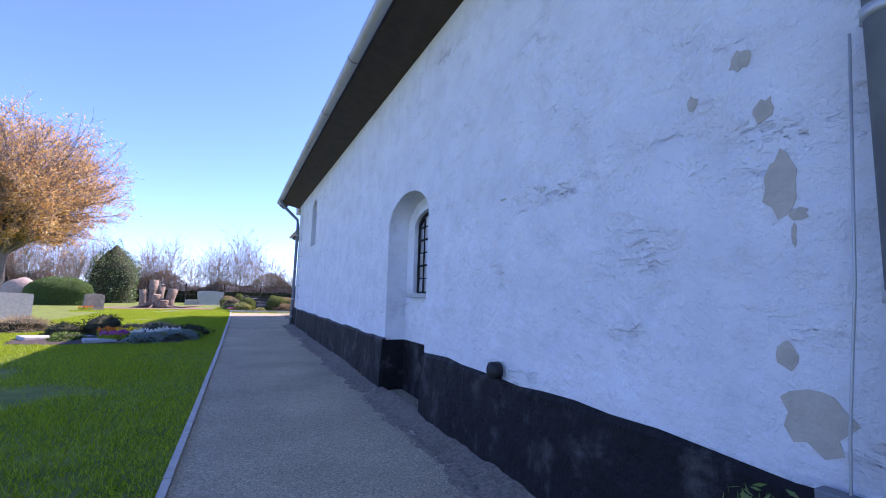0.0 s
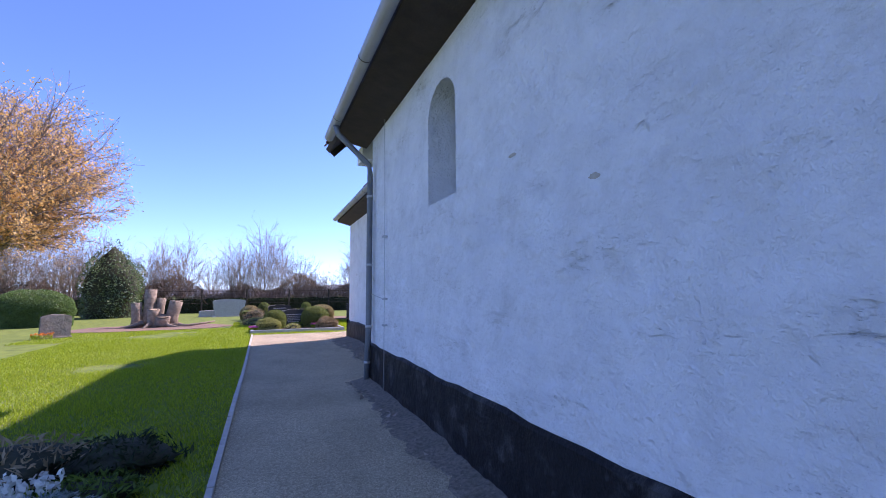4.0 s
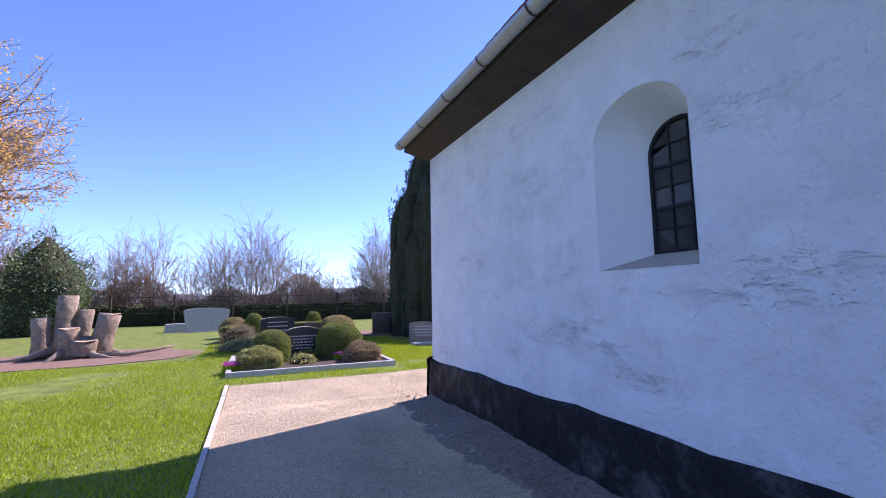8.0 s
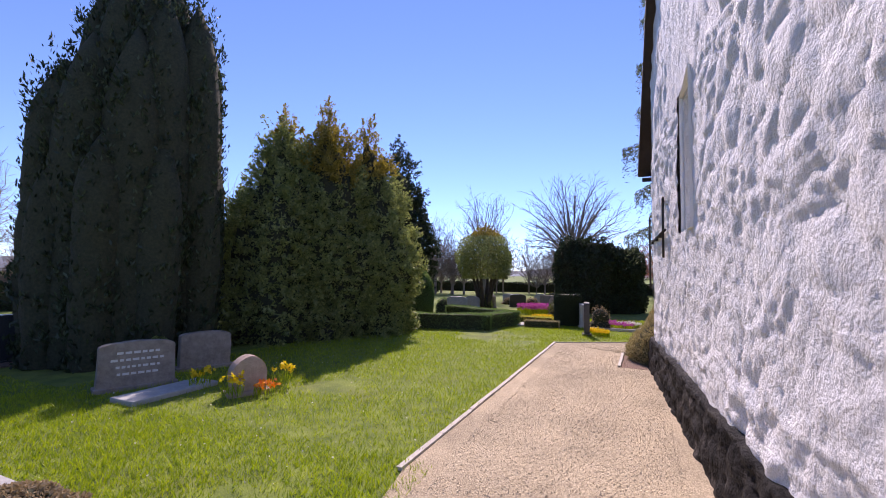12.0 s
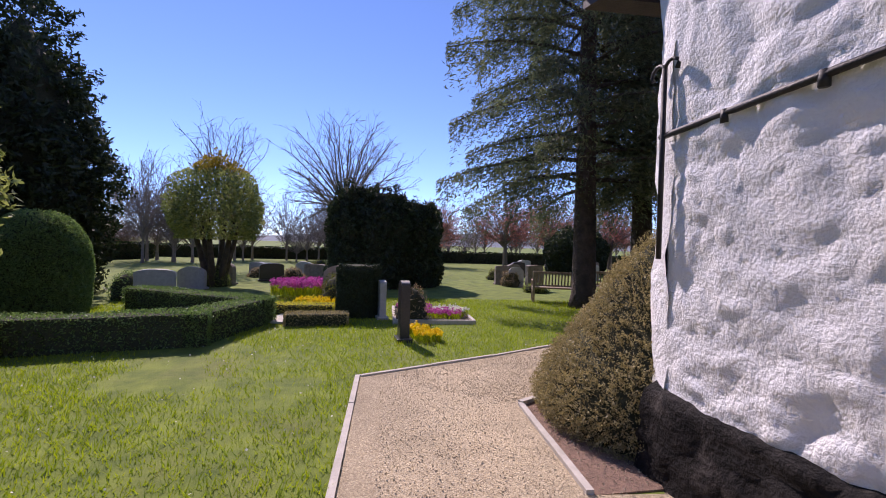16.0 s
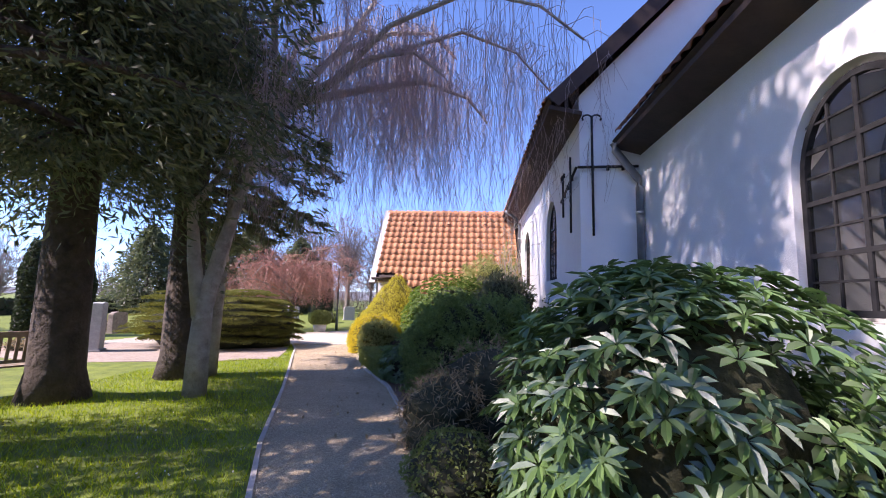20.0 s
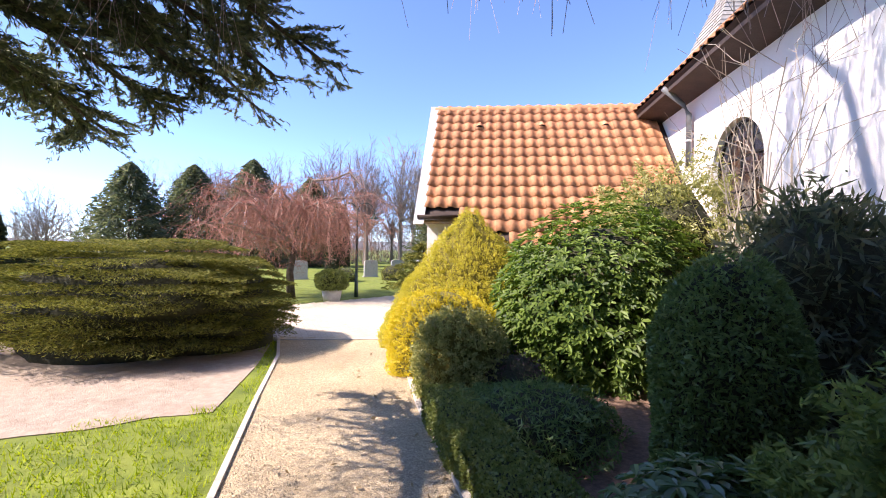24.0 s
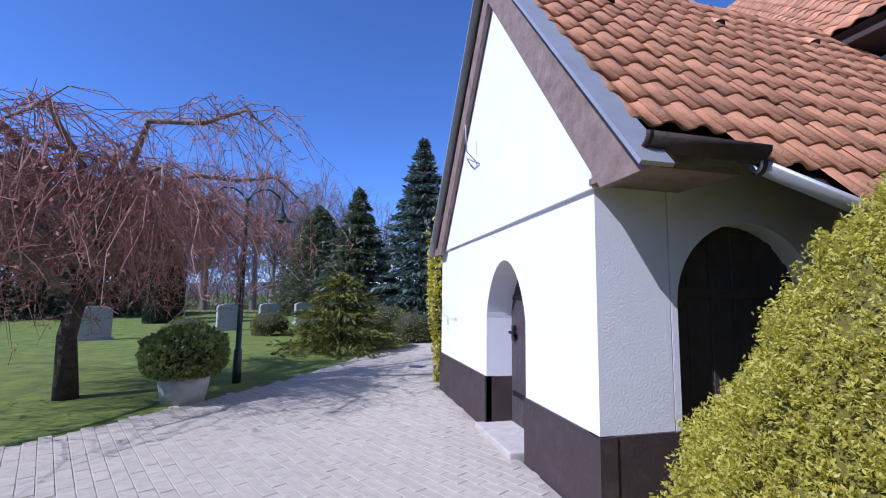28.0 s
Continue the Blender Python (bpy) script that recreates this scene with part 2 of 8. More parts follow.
GRAVEL = grit_mat("pinkish_grit_path", (0.15, 0.115, 0.075), (0.43, 0.34, 0.215), (0.61, 0.495, 0.325), 0.015)
DIRT = mat("dry_grey_soil", (0.30, 0.24, 0.19), (0.42, 0.35, 0.28), 0.97, 9, 1.0, 50, (0.20, 0.15, 0.11), 2, 0.6)
SOIL = mat("dark_garden_soil", (0.045, 0.032, 0.024), (0.09, 0.065, 0.048), 0.97, 22, 1.0, 70)
MULCH = mat("red_brown_mulch", (0.16, 0.10, 0.07), (0.30, 0.19, 0.135), 0.97, 26, 1.0, 80, (0.11, 0.07, 0.05), 2, 0.6)
KERB = mat("pale_concrete_edging", (0.46, 0.42, 0.36), (0.58, 0.53, 0.46), 0.92, 9, 0.6, 60, (0.30, 0.28, 0.22), 3, 0.5)
PAVER = mat("pale_grey_paver", (0.41, 0.36, 0.275), (0.51, 0.455, 0.355), 0.9, 12, 0.5, 80, (0.35, 0.30, 0.225), 1.1, 0.5, rand=0.08)
STONE_GREY = mat("light_grey_stone", (0.33, 0.33, 0.32), (0.45, 0.45, 0.43), 0.7, 10, 0.4, 60, (0.24, 0.24, 0.22), 3, 0.5)
STONE_DARK = mat("polished_dark_granite", (0.018, 0.018, 0.02), (0.04, 0.04, 0.043), 0.28, 40, 0.1, 80)
STONE_BROWN = mat("brownish_fieldstone", (0.20, 0.165, 0.135), (0.33, 0.28, 0.235), 0.85, 8, 0.8, 25, big=0.5, bigscale=3)
STONE_PINK = mat("pinkish_boulder", (0.34, 0.25, 0.20), (0.46, 0.35, 0.28), 0.85, 8, 0.7, 30, big=0.4, bigscale=4)
LETTER = mat("pale_lettering", (0.55, 0.54, 0.52), (0.62, 0.61, 0.58), 0.6)
WOOD_GREY = mat("silvered_teak", (0.23, 0.17, 0.115), (0.34, 0.27, 0.19), 0.8, 12, 0.4, 60)
STUMP = mat("cut_trunk_bark", (0.20, 0.15, 0.105), (0.34, 0.265, 0.19), 0.95, 7, 1.0, 26, (0.12, 0.09, 0.065), 3, 0.6, big=0.6, bigscale=5)
SAWN = mat("sawn_wood", (0.46, 0.33, 0.20), (0.58, 0.43, 0.28), 0.9, 8, 0.5, 40)
BARK = mat("dark_brown_bark", (0.055, 0.042, 0.033), (0.115, 0.09, 0.07), 0.95, 6, 1.0, 20, big=0.9, bigscale=5)
BARK_GREY = mat("grey_bark", (0.16, 0.135, 0.115), (0.26, 0.225, 0.19), 0.95, 8, 0.8, 30)
BIRCH = mat("birch_bark", (0.28, 0.25, 0.19), (0.46, 0.42, 0.34), 0.9, 5, 0.8, 25, (0.10, 0.085, 0.05), 3, 0.85, big=0.5, bigscale=5)
TWIG_TAN = mat("tan_twigs", (0.27, 0.205, 0.145), (0.40, 0.32, 0.235), 0.9, 3, rand=0.2)
TWIG_BROWN = mat("brown_hedgerow_twigs", (0.20, 0.13, 0.085), (0.38, 0.27, 0.185), 0.9, 3, rand=0.3)
TWIG_PALE = mat("pale_dry_twigs", (0.42, 0.36, 0.28), (0.58, 0.51, 0.42), 0.9, 3, rand=0.2)
TWIG_GREY = mat("grey_brown_twigs", (0.20, 0.165, 0.145), (0.32, 0.265, 0.235), 0.9, 3, rand=0.2)
TWIG_RED = mat("reddish_twigs", (0.24, 0.12, 0.09), (0.38, 0.21, 0.16), 0.9, 3, rand=0.2)
DOOR_BROWN = mat("dark_brown_painted_wood", (0.055, 0.042, 0.042), (0.085, 0.066, 0.064), 0.65, 9, 0.4, 30)
GREEN_PAINT = mat("dark_green_paint", (0.012, 0.03, 0.02), (0.02, 0.045, 0.03), 0.45, 6)
LEAD = mat("window_lead", (0.018, 0.018, 0.019), (0.036, 0.036, 0.037), 0.85, 8, spec=0.1)
INSIDE = mat("dim_interior_plaster", (0.30, 0.29, 0.27), (0.36, 0.35, 0.33), 0.95, 3)

L_YEW = leaf_mat("yew_needles", (0.018, 0.030, 0.013), (0.052, 0.074, 0.030), 0.2, 0.5, 0.04)
L_THUJA = leaf_mat("thuja_spray", (0.14, 0.18, 0.06), (0.34, 0.37, 0.12), 0.45, 0.5, 0.05)
L_GOLDTIP = leaf_mat("golden_thuja_tip", (0.20, 0.165, 0.03), (0.38, 0.29, 0.055), 0.4, 0.5, 0.05)
L_GOLD = leaf_mat("golden_cypress", (0.40, 0.385, 0.05), (0.68, 0.61, 0.10), 0.45, 0.55, 0.04)
L_YELLOW = leaf_mat("bright_golden_thuja", (0.50, 0.42, 0.025), (0.74, 0.63, 0.05), 0.4, 0.55, 0.04)
L_BOX = leaf_mat("box_leaf", (0.12, 0.16, 0.04), (0.26, 0.30, 0.08), 0.4, 0.5, 0.04)
L_VARIEG = leaf_mat("variegated_leaf", (0.20, 0.23, 0.06), (0.44, 0.43, 0.15), 0.35, 0.5, 0.05)
L_BRONZE = leaf_mat("bronze_small_leaf", (0.22, 0.185, 0.08), (0.50, 0.42, 0.20), 0.3, 0.5, 0.04)
L_RHODO = leaf_mat("rhododendron_leaf", (0.055, 0.12, 0.035), (0.14, 0.24, 0.07), 0.3, 0.38, 0.10)
L_LAUREL = leaf_mat("laurel_leaf", (0.04, 0.085, 0.018), (0.18, 0.27, 0.05), 0.4, 0.55, 0.025)
L_CONIFER = leaf_mat("dark_fir_needles", (0.055, 0.080, 0.040), (0.17, 0.19, 0.095), 0.5, 0.5, 0.05)
L_SPRUCE = leaf_mat("blue_spruce_needles", (0.05, 0.08, 0.06), (0.14, 0.19, 0.14), 0.2, 0.5, 0.05)
L_JUNIPER = leaf_mat("juniper_spray", (0.075, 0.09, 0.02), (0.235, 0.235, 0.06), 0.3, 0.7, 0.015)
L_DKGREEN = leaf_mat("dark_thuja_spray", (0.085, 0.15, 0.045), (0.21, 0.31, 0.095), 0.4, 0.5, 0.04)
L_HOLLY = leaf_mat("holly_leaf", (0.06, 0.105, 0.035), (0.17, 0.23, 0.09), 0.25, 0.45, 0.07)
L_SILVER = leaf_mat("silver_spruce_needles", (0.16, 0.22, 0.19), (0.36, 0.44, 0.40), 0.2, 0.6, 0.03)
L_BEECH = leaf_mat("opening_beech_bud", (0.58, 0.35, 0.12), (0.80, 0.55, 0.24), 0.45, 0.6, 0.03)
L_PINKBUD = leaf_mat("pink_bud", (0.36, 0.14, 0.12), (0.52, 0.26, 0.20), 0.4, 0.6, 0.03)
L_BLADE = leaf_mat("grass_blade", (0.15, 0.24, 0.014), (0.42, 0.50, 0.036), 0.45, 0.5, 0.03)
L_IVY = leaf_mat("ivy_leaf", (0.014, 0.024, 0.010), (0.05, 0.07, 0.028), 0.25, 0.6, 0.02)
L_TANLEAF = leaf_mat("dry_tan_leaf", (0.26, 0.19, 0.10), (0.42, 0.33, 0.20), 0.3, 0.6, 0.03)
F_YELLOW = leaf_mat("yellow_petal", (0.72, 0.50, 0.01), (0.85, 0.66, 0.03), 0.3, 0.6, 0.03)
F_PINK = leaf_mat("magenta_petal", (0.42, 0.06, 0.26), (0.62, 0.20, 0.46), 0.3, 0.6, 0.03)
F_RED = leaf_mat("red_orange_petal", (0.70, 0.16, 0.04), (0.80, 0.35, 0.06), 0.3, 0.6, 0.03)
F_WHITE = leaf_mat("white_petal", (0.68, 0.68, 0.58), (0.80, 0.79, 0.70), 0.3, 0.6, 0.03)


def glass_mat(name, tint=(0.5, 0.52, 0.52), rough=0.08, ior=1.6):
    m = bpy.data.materials.new(name)
    m.use_nodes = True
    n, l = m.node_tree.nodes, m.node_tree.links
    out = n["Material Output"]
    n.remove(n["Principled BSDF"])
    tr, g, mx, fr = n.new("ShaderNodeBsdfTransparent"), n.new("ShaderNodeBsdfGlossy"), n.new("ShaderNodeMixShader"), n.new("ShaderNodeFresnel")
    tr.inputs[0].default_value = rgb(tint)
    g.inputs["Roughness"].default_value = rough
    fr.inputs["IOR"].default_value = ior
    tx = n.new("ShaderNodeTexNoise")
    tx.inputs["Scale"].default_value = 9
    b = n.new("ShaderNodeBump")
    b.inputs["Strength"].default_value, b.inputs["Distance"].default_value = 0.35, 0.02
    # every old pane is rolled a little differently
    oi, wv, sc = n.new("ShaderNodeObjectInfo"), n.new("ShaderNodeMapRange"), n.new("ShaderNodeMapRange")
    wv.inputs["To Min"].default_value, wv.inputs["To Max"].default_value = 0.1, 0.9
    sc.inputs["To Min"].default_value, sc.inputs["To Max"].default_value = 60, 5
    l.new(oi.outputs["Random"], wv.inputs["Value"])
    l.new(oi.outputs["Random"], sc.inputs["Value"])
    l.new(wv.outputs[0], b.inputs["Strength"])
    l.new(sc.outputs[0], tx.inputs["Scale"])
    l.new(tx.outputs[0], b.inputs["Height"])
    l.new(b.outputs[0], g.inputs["Normal"])
    l.new(fr.outputs[0], mx.inputs[0])
    l.new(tr.outputs[0], mx.inputs[1])
    l.new(g.outputs[0], mx.inputs[2])
    l.new(mx.outputs[0], out.inputs[0])
    return m


GLASS = glass_mat("old_window_glass", (0.28, 0.29, 0.29), 0.05, 2.7)
GLASS_DARK = glass_mat("grimy_window_glass", (0.10, 0.105, 0.10), 0.30, 1.42)


# ---- tools ----
def mesh_ob(name, verts, faces, material, parent=None, label="", smooth=False):
    me = bpy.data.meshes.new(name)
    me.from_pydata([tuple(v) for v in verts], [], faces)
    me.materials.append(material)
    if smooth:
        me.polygons.foreach_set("use_smooth", [True] * len(me.polygons))
    ob = new(name, me)
    if parent:
        ob.parent = parent
    if label:
        tagged(ob, label)
    return ob


def quads_ob(name, co, material, parent=None, label="", k=4):
    """A mesh of loose k-cornered faces from an array (n, k, 3)."""
    co = np.asarray(co, np.float32)
    n = len(co)
    me = bpy.data.meshes.new(name)
    me.vertices.add(n * k)
    me.vertices.foreach_set("co", co.reshape(-1))
    me.loops.add(n * k)
    me.loops.foreach_set("vertex_index", np.arange(n * k, dtype=np.int32))
    me.polygons.add(n)
    me.polygons.foreach_set("loop_start", np.arange(0, n * k, k, dtype=np.int32))
    me.polygons.foreach_set("loop_total", np.full(n, k, np.int32))
    me.update(calc_edges=True)
    me.materials.append(material)
    ob = new(name, me)
    if parent:
        ob.parent = parent
    if label:
        tagged(ob, label)
    return ob


def part(name, bm, material, parent=None, label="", smooth=False):
    me = bpy.data.meshes.new(name)
    bmesh.ops.recalc_face_normals(bm, faces=bm.faces)
    bm.to_mesh(me)
    bm.free()
    me.materials.append(material)
    if smooth:
        me.polygons.foreach_set("use_smooth", [True] * len(me.polygons))
    ob = new(name, me)
    if parent:
        ob.parent = parent
    if label:
        tagged(ob, label)
    return ob


def thing(name, at, label, category, group="", rz=0.0, kind=""):
    """An empty at the base of a thing, to parent its parts."""
    ob = new(name)
    ob.empty_display_size = 0.1
    ob.matrix_world = pose(*at, 0, 0, rz)
    return tagged(ob, label, category, group, kind)


def box_bm(x0, x1, y0, y1, z0, z1, bevel=0.0, seg=2):
    bm = bmesh.new()
    bmesh.ops.create_cube(bm, size=1)
    bmesh.ops.scale(bm, vec=(x1 - x0, y1 - y0, z1 - z0), verts=bm.verts)
    bmesh.ops.translate(bm, vec=((x0 + x1) / 2, (y0 + y1) / 2, (z0 + z1) / 2), verts=bm.verts)
    if bevel:
        bmesh.ops.bevel(bm, geom=bm.edges[:], offset=bevel, segments=seg, profile=0.6, affect="EDGES")
    return bm


def tube_geo(path, radii, sides=8, verts=None, faces=None, cap=True):
    """Adds a tube along a path of points to verts and faces."""
    verts = [] if verts is None else verts
    faces = [] if faces is None else faces
    base, n = len(verts), len(path)
    pts = [Vector(p) for p in path]
    for i, p in enumerate(pts):
        d = (pts[min(i + 1, n - 1)] - pts[max(i - 1, 0)]).normalized()
        a = d.orthogonal().normalized() if abs(d.z) > 0.95 else d.cross(Vector((0, 0, 1))).normalized()
        b = d.cross(a)
        for k in range(sides):
            t = 2 * math.pi * k / sides
            verts.append(p + (a * math.cos(t) + b * math.sin(t)) * radii[i])
    for i in range(n - 1):
        for k in range(sides):
            q = base + i * sides
            faces.append((q + k, q + (k + 1) % sides, q + sides + (k + 1) % sides, q + sides + k))
    if cap:
        faces.append(tuple(base + k for k in range(sides))[::-1])
        faces.append(tuple(base + (n - 1) * sides + k for k in range(sides)))
    return verts, faces


def tube(name, path, radii, material, parent=None, sides=10, label=""):
    if not isinstance(radii, (list, tuple)):
        radii = [radii] * len(path)
    v, f = tube_geo(path, radii, sides)
    return mesh_ob(name, v, f, material, parent, label, True)


def plate(name, outline, holes, depth, to3, material, parent=None, label=""):
    """A slab with holes: 2D outline and holes, of that thickness behind the face. to3(u, v, d) gives the place at depth d."""
    bm = bmesh.new()
    edges, loops = [], []
    for lp in [outline, *holes]:
        vs = [bm.verts.new((u, v, 0)) for u, v in lp]
        loops.append(lp)
        edges += [bm.edges.new((vs[i], vs[(i + 1) % len(vs)])) for i in range(len(vs))]
    bmesh.ops.triangle_fill(bm, use_beauty=True, use_dissolve=False, edges=edges)
    bm.verts.index_update()
    flat = [(v.co.x, v.co.y) for v in bm.verts]
    tris = [tuple(v.index for v in f.verts) for f in bm.faces]
    bm.free()
    n = len(flat)
    verts = [to3(u, v, 0.0) for u, v in flat] + [to3(u, v, depth) for u, v in flat]
    faces = tris + [tuple(i + n for i in t[::-1]) for t in tris]
    k = 0
    for lp in loops:
        m = len(lp)
        faces += [(k + i, k + (i + 1) % m, k + (i + 1) % m + n, k + i + n) for i in range(m)]
        k += m
    bm = bmesh.new()
    bv = [bm.verts.new(v) for v in verts]
    for f in faces:
        try:
            bm.faces.new([bv[i] for i in f])
        except ValueError:
            pass
    return part(name, bm, material, parent, label)


def arch(u0, u1, v0, vs, vt, n=14, point=0.0):
    """An arched outline: sides from v0 to the spring vs, a bow up to vt; point > 0 sharpens it."""
    c, h = (u0 + u1) / 2, (u1 - u0) / 2
    pts = [(u0, v0), (u1, v0)]
    for i in range(n + 1):
        a = math.pi * i / n
        e = math.sin(a) ** (1 + point)
        pts.append((c + h * math.cos(a), vs + (vt - vs) * e))
    return pts


# ---- plants ----
rng = np.random.default_rng(7)


def leaves(centres, normals, length, width, spread=0.9, bend=0.0):
    """Leaf-shaped quads at centres, roughly along normals, with random turns."""
    n = len(centres)
    d = normals + rng.normal(0, spread, (n, 3))
    d /= np.linalg.norm(d, axis=1, keepdims=True) + 1e-9
    s = np.cross(d, rng.normal(0, 1, (n, 3)))
    s /= np.linalg.norm(s, axis=1, keepdims=True) + 1e-9
    k = rng.uniform(0.65, 1.25, (n, 1))
    ln, wd = d * length * k, s * width * k
    c = centres
    return np.stack([c - ln * 0.5, c + wd * 0.5 - ln * 0.05, c + ln * 0.5, c - wd * 0.5 - ln * 0.05], 1)


def noise3(p, scale, seed=0.0):
    """Smooth lumps in -1..1 out of sines."""
    a, b, c = p[:, 0] * scale + seed, p[:, 1] * scale + seed * 1.7, p[:, 2] * scale + seed * 0.6
    return (np.sin(a + 1.3 * np.sin(b * 0.9)) + np.sin(b * 1.1 + 1.7 * np.sin(c)) + np.sin(c * 1.2 + 1.1 * np.sin(a * 1.3))) / 3


def shape_points(n, radii, lump=0.12, lscale=3.0, seed=0.0, profile=None, shell=0.16, cut=-1.0):
    """Points near the surface of a lumpy body of rotation with a flat foot at z = 0, and their outward ways.
    profile(h): radius over height 0..1."""
    h = rng.uniform(0, 1, n)
    if profile is None:
        z = rng.uniform(cut, 1, n)
        rr, zz = np.sqrt(np.clip(1 - z * z, 0, 1)), (z - cut) / (1 - cut)
        nz = z
    else:
        w = np.array([profile(v) for v in np.linspace(0, 1, 60)]) + 0.06
        h = np.interp(rng.uniform(0, 1, n), np.cumsum(w) / w.sum(), np.linspace(0, 1, 60))
        rr, zz = np.interp(h, np.linspace(0, 1, 60), w - 0.06), h
        g = np.interp(h, np.linspace(0, 1, 60), np.gradient(w, 1 / 59))
        nz = np.clip(-g * radii[0] / radii[2], -1, 1)
    a = rng.uniform(0, 2 * math.pi, n)
    out = np.stack([np.cos(a) * rr, np.sin(a) * rr, nz], 1)
    p = np.stack([np.cos(a) * rr, np.sin(a) * rr, zz], 1)
    q = np.stack([np.cos(a), np.sin(a), zz * 2], 1)
    k = 1 + lump * noise3(q, lscale, seed) + 0.5 * lump * noise3(q, lscale * 2.7, seed + 3)
    k *= 1 - shell * rng.uniform(0, 1, n) ** 2
    p[:, :2] *= k[:, None]
    p[:, 2] *= 1 + (k - 1) * 0.6
    p *= np.array(radii)
    nrm = out / (np.linalg.norm(out, axis=1, keepdims=True) + 1e-9)
    return p, nrm


def tufts(p, nrm, n, size):
    """Leaf places in tufts that stand out from the places p along nrm, with gaps between them."""
    k = rng.integers(0, len(p), n)
    t = rng.uniform(-0.7, 1.0, n)
    side = np.cross(nrm[k], rng.normal(0, 1, (n, 3)))
    side /= np.linalg.norm(side, axis=1, keepdims=True) + 1e-9
    big = size * (0.65 + 0.7 * ((k * 0.618) % 1.0))
    q = p[k] + nrm[k] * (t * big)[:, None] + side * (np.abs(rng.normal(0, 0.42, n)) * big * (1.05 - 0.55 * np.clip(t, 0, 1)))[:, None]
    q[:, 2] = np.maximum(q[:, 2], 0.01)
    return q, nrm[k] + side * 0.7


def core(name, radii, material, parent, lump, lscale, seed, profile=None, cut=-1.0, k=0.84):
    """The dense inside of a shrub, which the leaves cover; its dark colour stands in for inner shade."""
    verts, faces, nu, nv = [], [], 20, 12
    for j in range(nv + 1):
        t = j / nv
        if profile is None:
            z = cut + (1 - cut) * t
            r = math.sqrt(max(0, 1 - z * z))
        else:
            r = profile(t)
        for i in range(nu):
            a = 2 * math.pi * i / nu
            q = np.array([[math.cos(a), math.sin(a), t * 2]])
            s = (1 + lump * noise3(q, lscale, seed)[0] + 0.5 * lump * noise3(q, lscale * 2.7, seed + 3)[0]) * k
            verts.append((math.cos(a) * r * s * radii[0], math.sin(a) * r * s * radii[1], t * radii[2] * (0.45 + 0.55 * k)))
    for j in range(nv):
        for i in range(nu):
            faces.append((j * nu + i, j * nu + (i + 1) % nu, (j + 1) * nu + (i + 1) % nu, (j + 1) * nu + i))
    faces.append(tuple(range(nv * nu, nv * nu + nu)))
    return mesh_ob(name, verts, faces, material, parent, smooth=True)


# inner shoot colour, darkened to carry the shade between golden tufts
GOLD_INSIDE = mat("golden_shoots_with_shade", (0.075, 0.068, 0.010), (0.19, 0.16, 0.022), 0.95, 24, 0.8, 50)
# near-black colour paints the shade seen in gaps between the leaves
DARK_INSIDE = mat("painted_shade_inside", (0.022, 0.026, 0.011), (0.055, 0.055, 0.027), 0.98, 20, 0.8, 40)


def shrub(name, at, radii, material, label, category="shrub", n=6000, leaf=(0.05, 0.022), lump=0.10, lscale=3.0, seed=0.0, profile=None, cut=-1.0,
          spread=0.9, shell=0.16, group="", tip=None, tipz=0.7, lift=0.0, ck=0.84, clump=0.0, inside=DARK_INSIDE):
    """A dense shrub: stem, inside and leaves; radii = half widths and full height."""
    ob = thing(name, at, label, category, group)
    if shell <= 0.25:
        area = 2 * math.pi * max(radii[:2]) * (radii[2] + 0.5 * max(radii[:2]))
        n, ck = max(n, min(60000, int(4.5 * area / (leaf[0] * leaf[1])))), max(ck, 0.9)
    if clump:
        area = 2 * math.pi * max(radii[:2]) * (radii[2] + 0.5 * max(radii[:2]))
        p, nrm = shape_points(max(40, int(1.15 * area / clump ** 2)), radii, lump, lscale, seed, profile, 0.10, cut)
        p, nrm = tufts(p * (1 - 0.4 * clump / max(radii)), nrm, n, clump)
        ck = min(ck, 1 - 1.3 * clump / max(radii[:2]))
    else:
        p, nrm = shape_points(n, radii, lump, lscale, seed, profile, shell, cut)
    p[:, 2] += lift
    if tip:
        hi = p[:, 2] + 0.25 * radii[2] * noise3(p, 3.0 / max(radii[0], 0.3), seed) > tipz * radii[2]
        quads_ob("golden_crown", leaves(p[hi], nrm[hi], *leaf, spread), tip, ob, "golden yellow shoot tips")
        p, nrm = p[~hi], nrm[~hi]
    quads_ob("foliage", leaves(p, nrm * 0.5, *leaf, spread), material, ob)
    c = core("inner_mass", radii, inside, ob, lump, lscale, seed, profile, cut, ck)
    c.location.z = lift
    if lift:
        tube("stem", [(0, 0, -0.05), (0.01, 0, lift + 0.1)], [0.05, 0.04], BARK, ob, 6)
    return ob


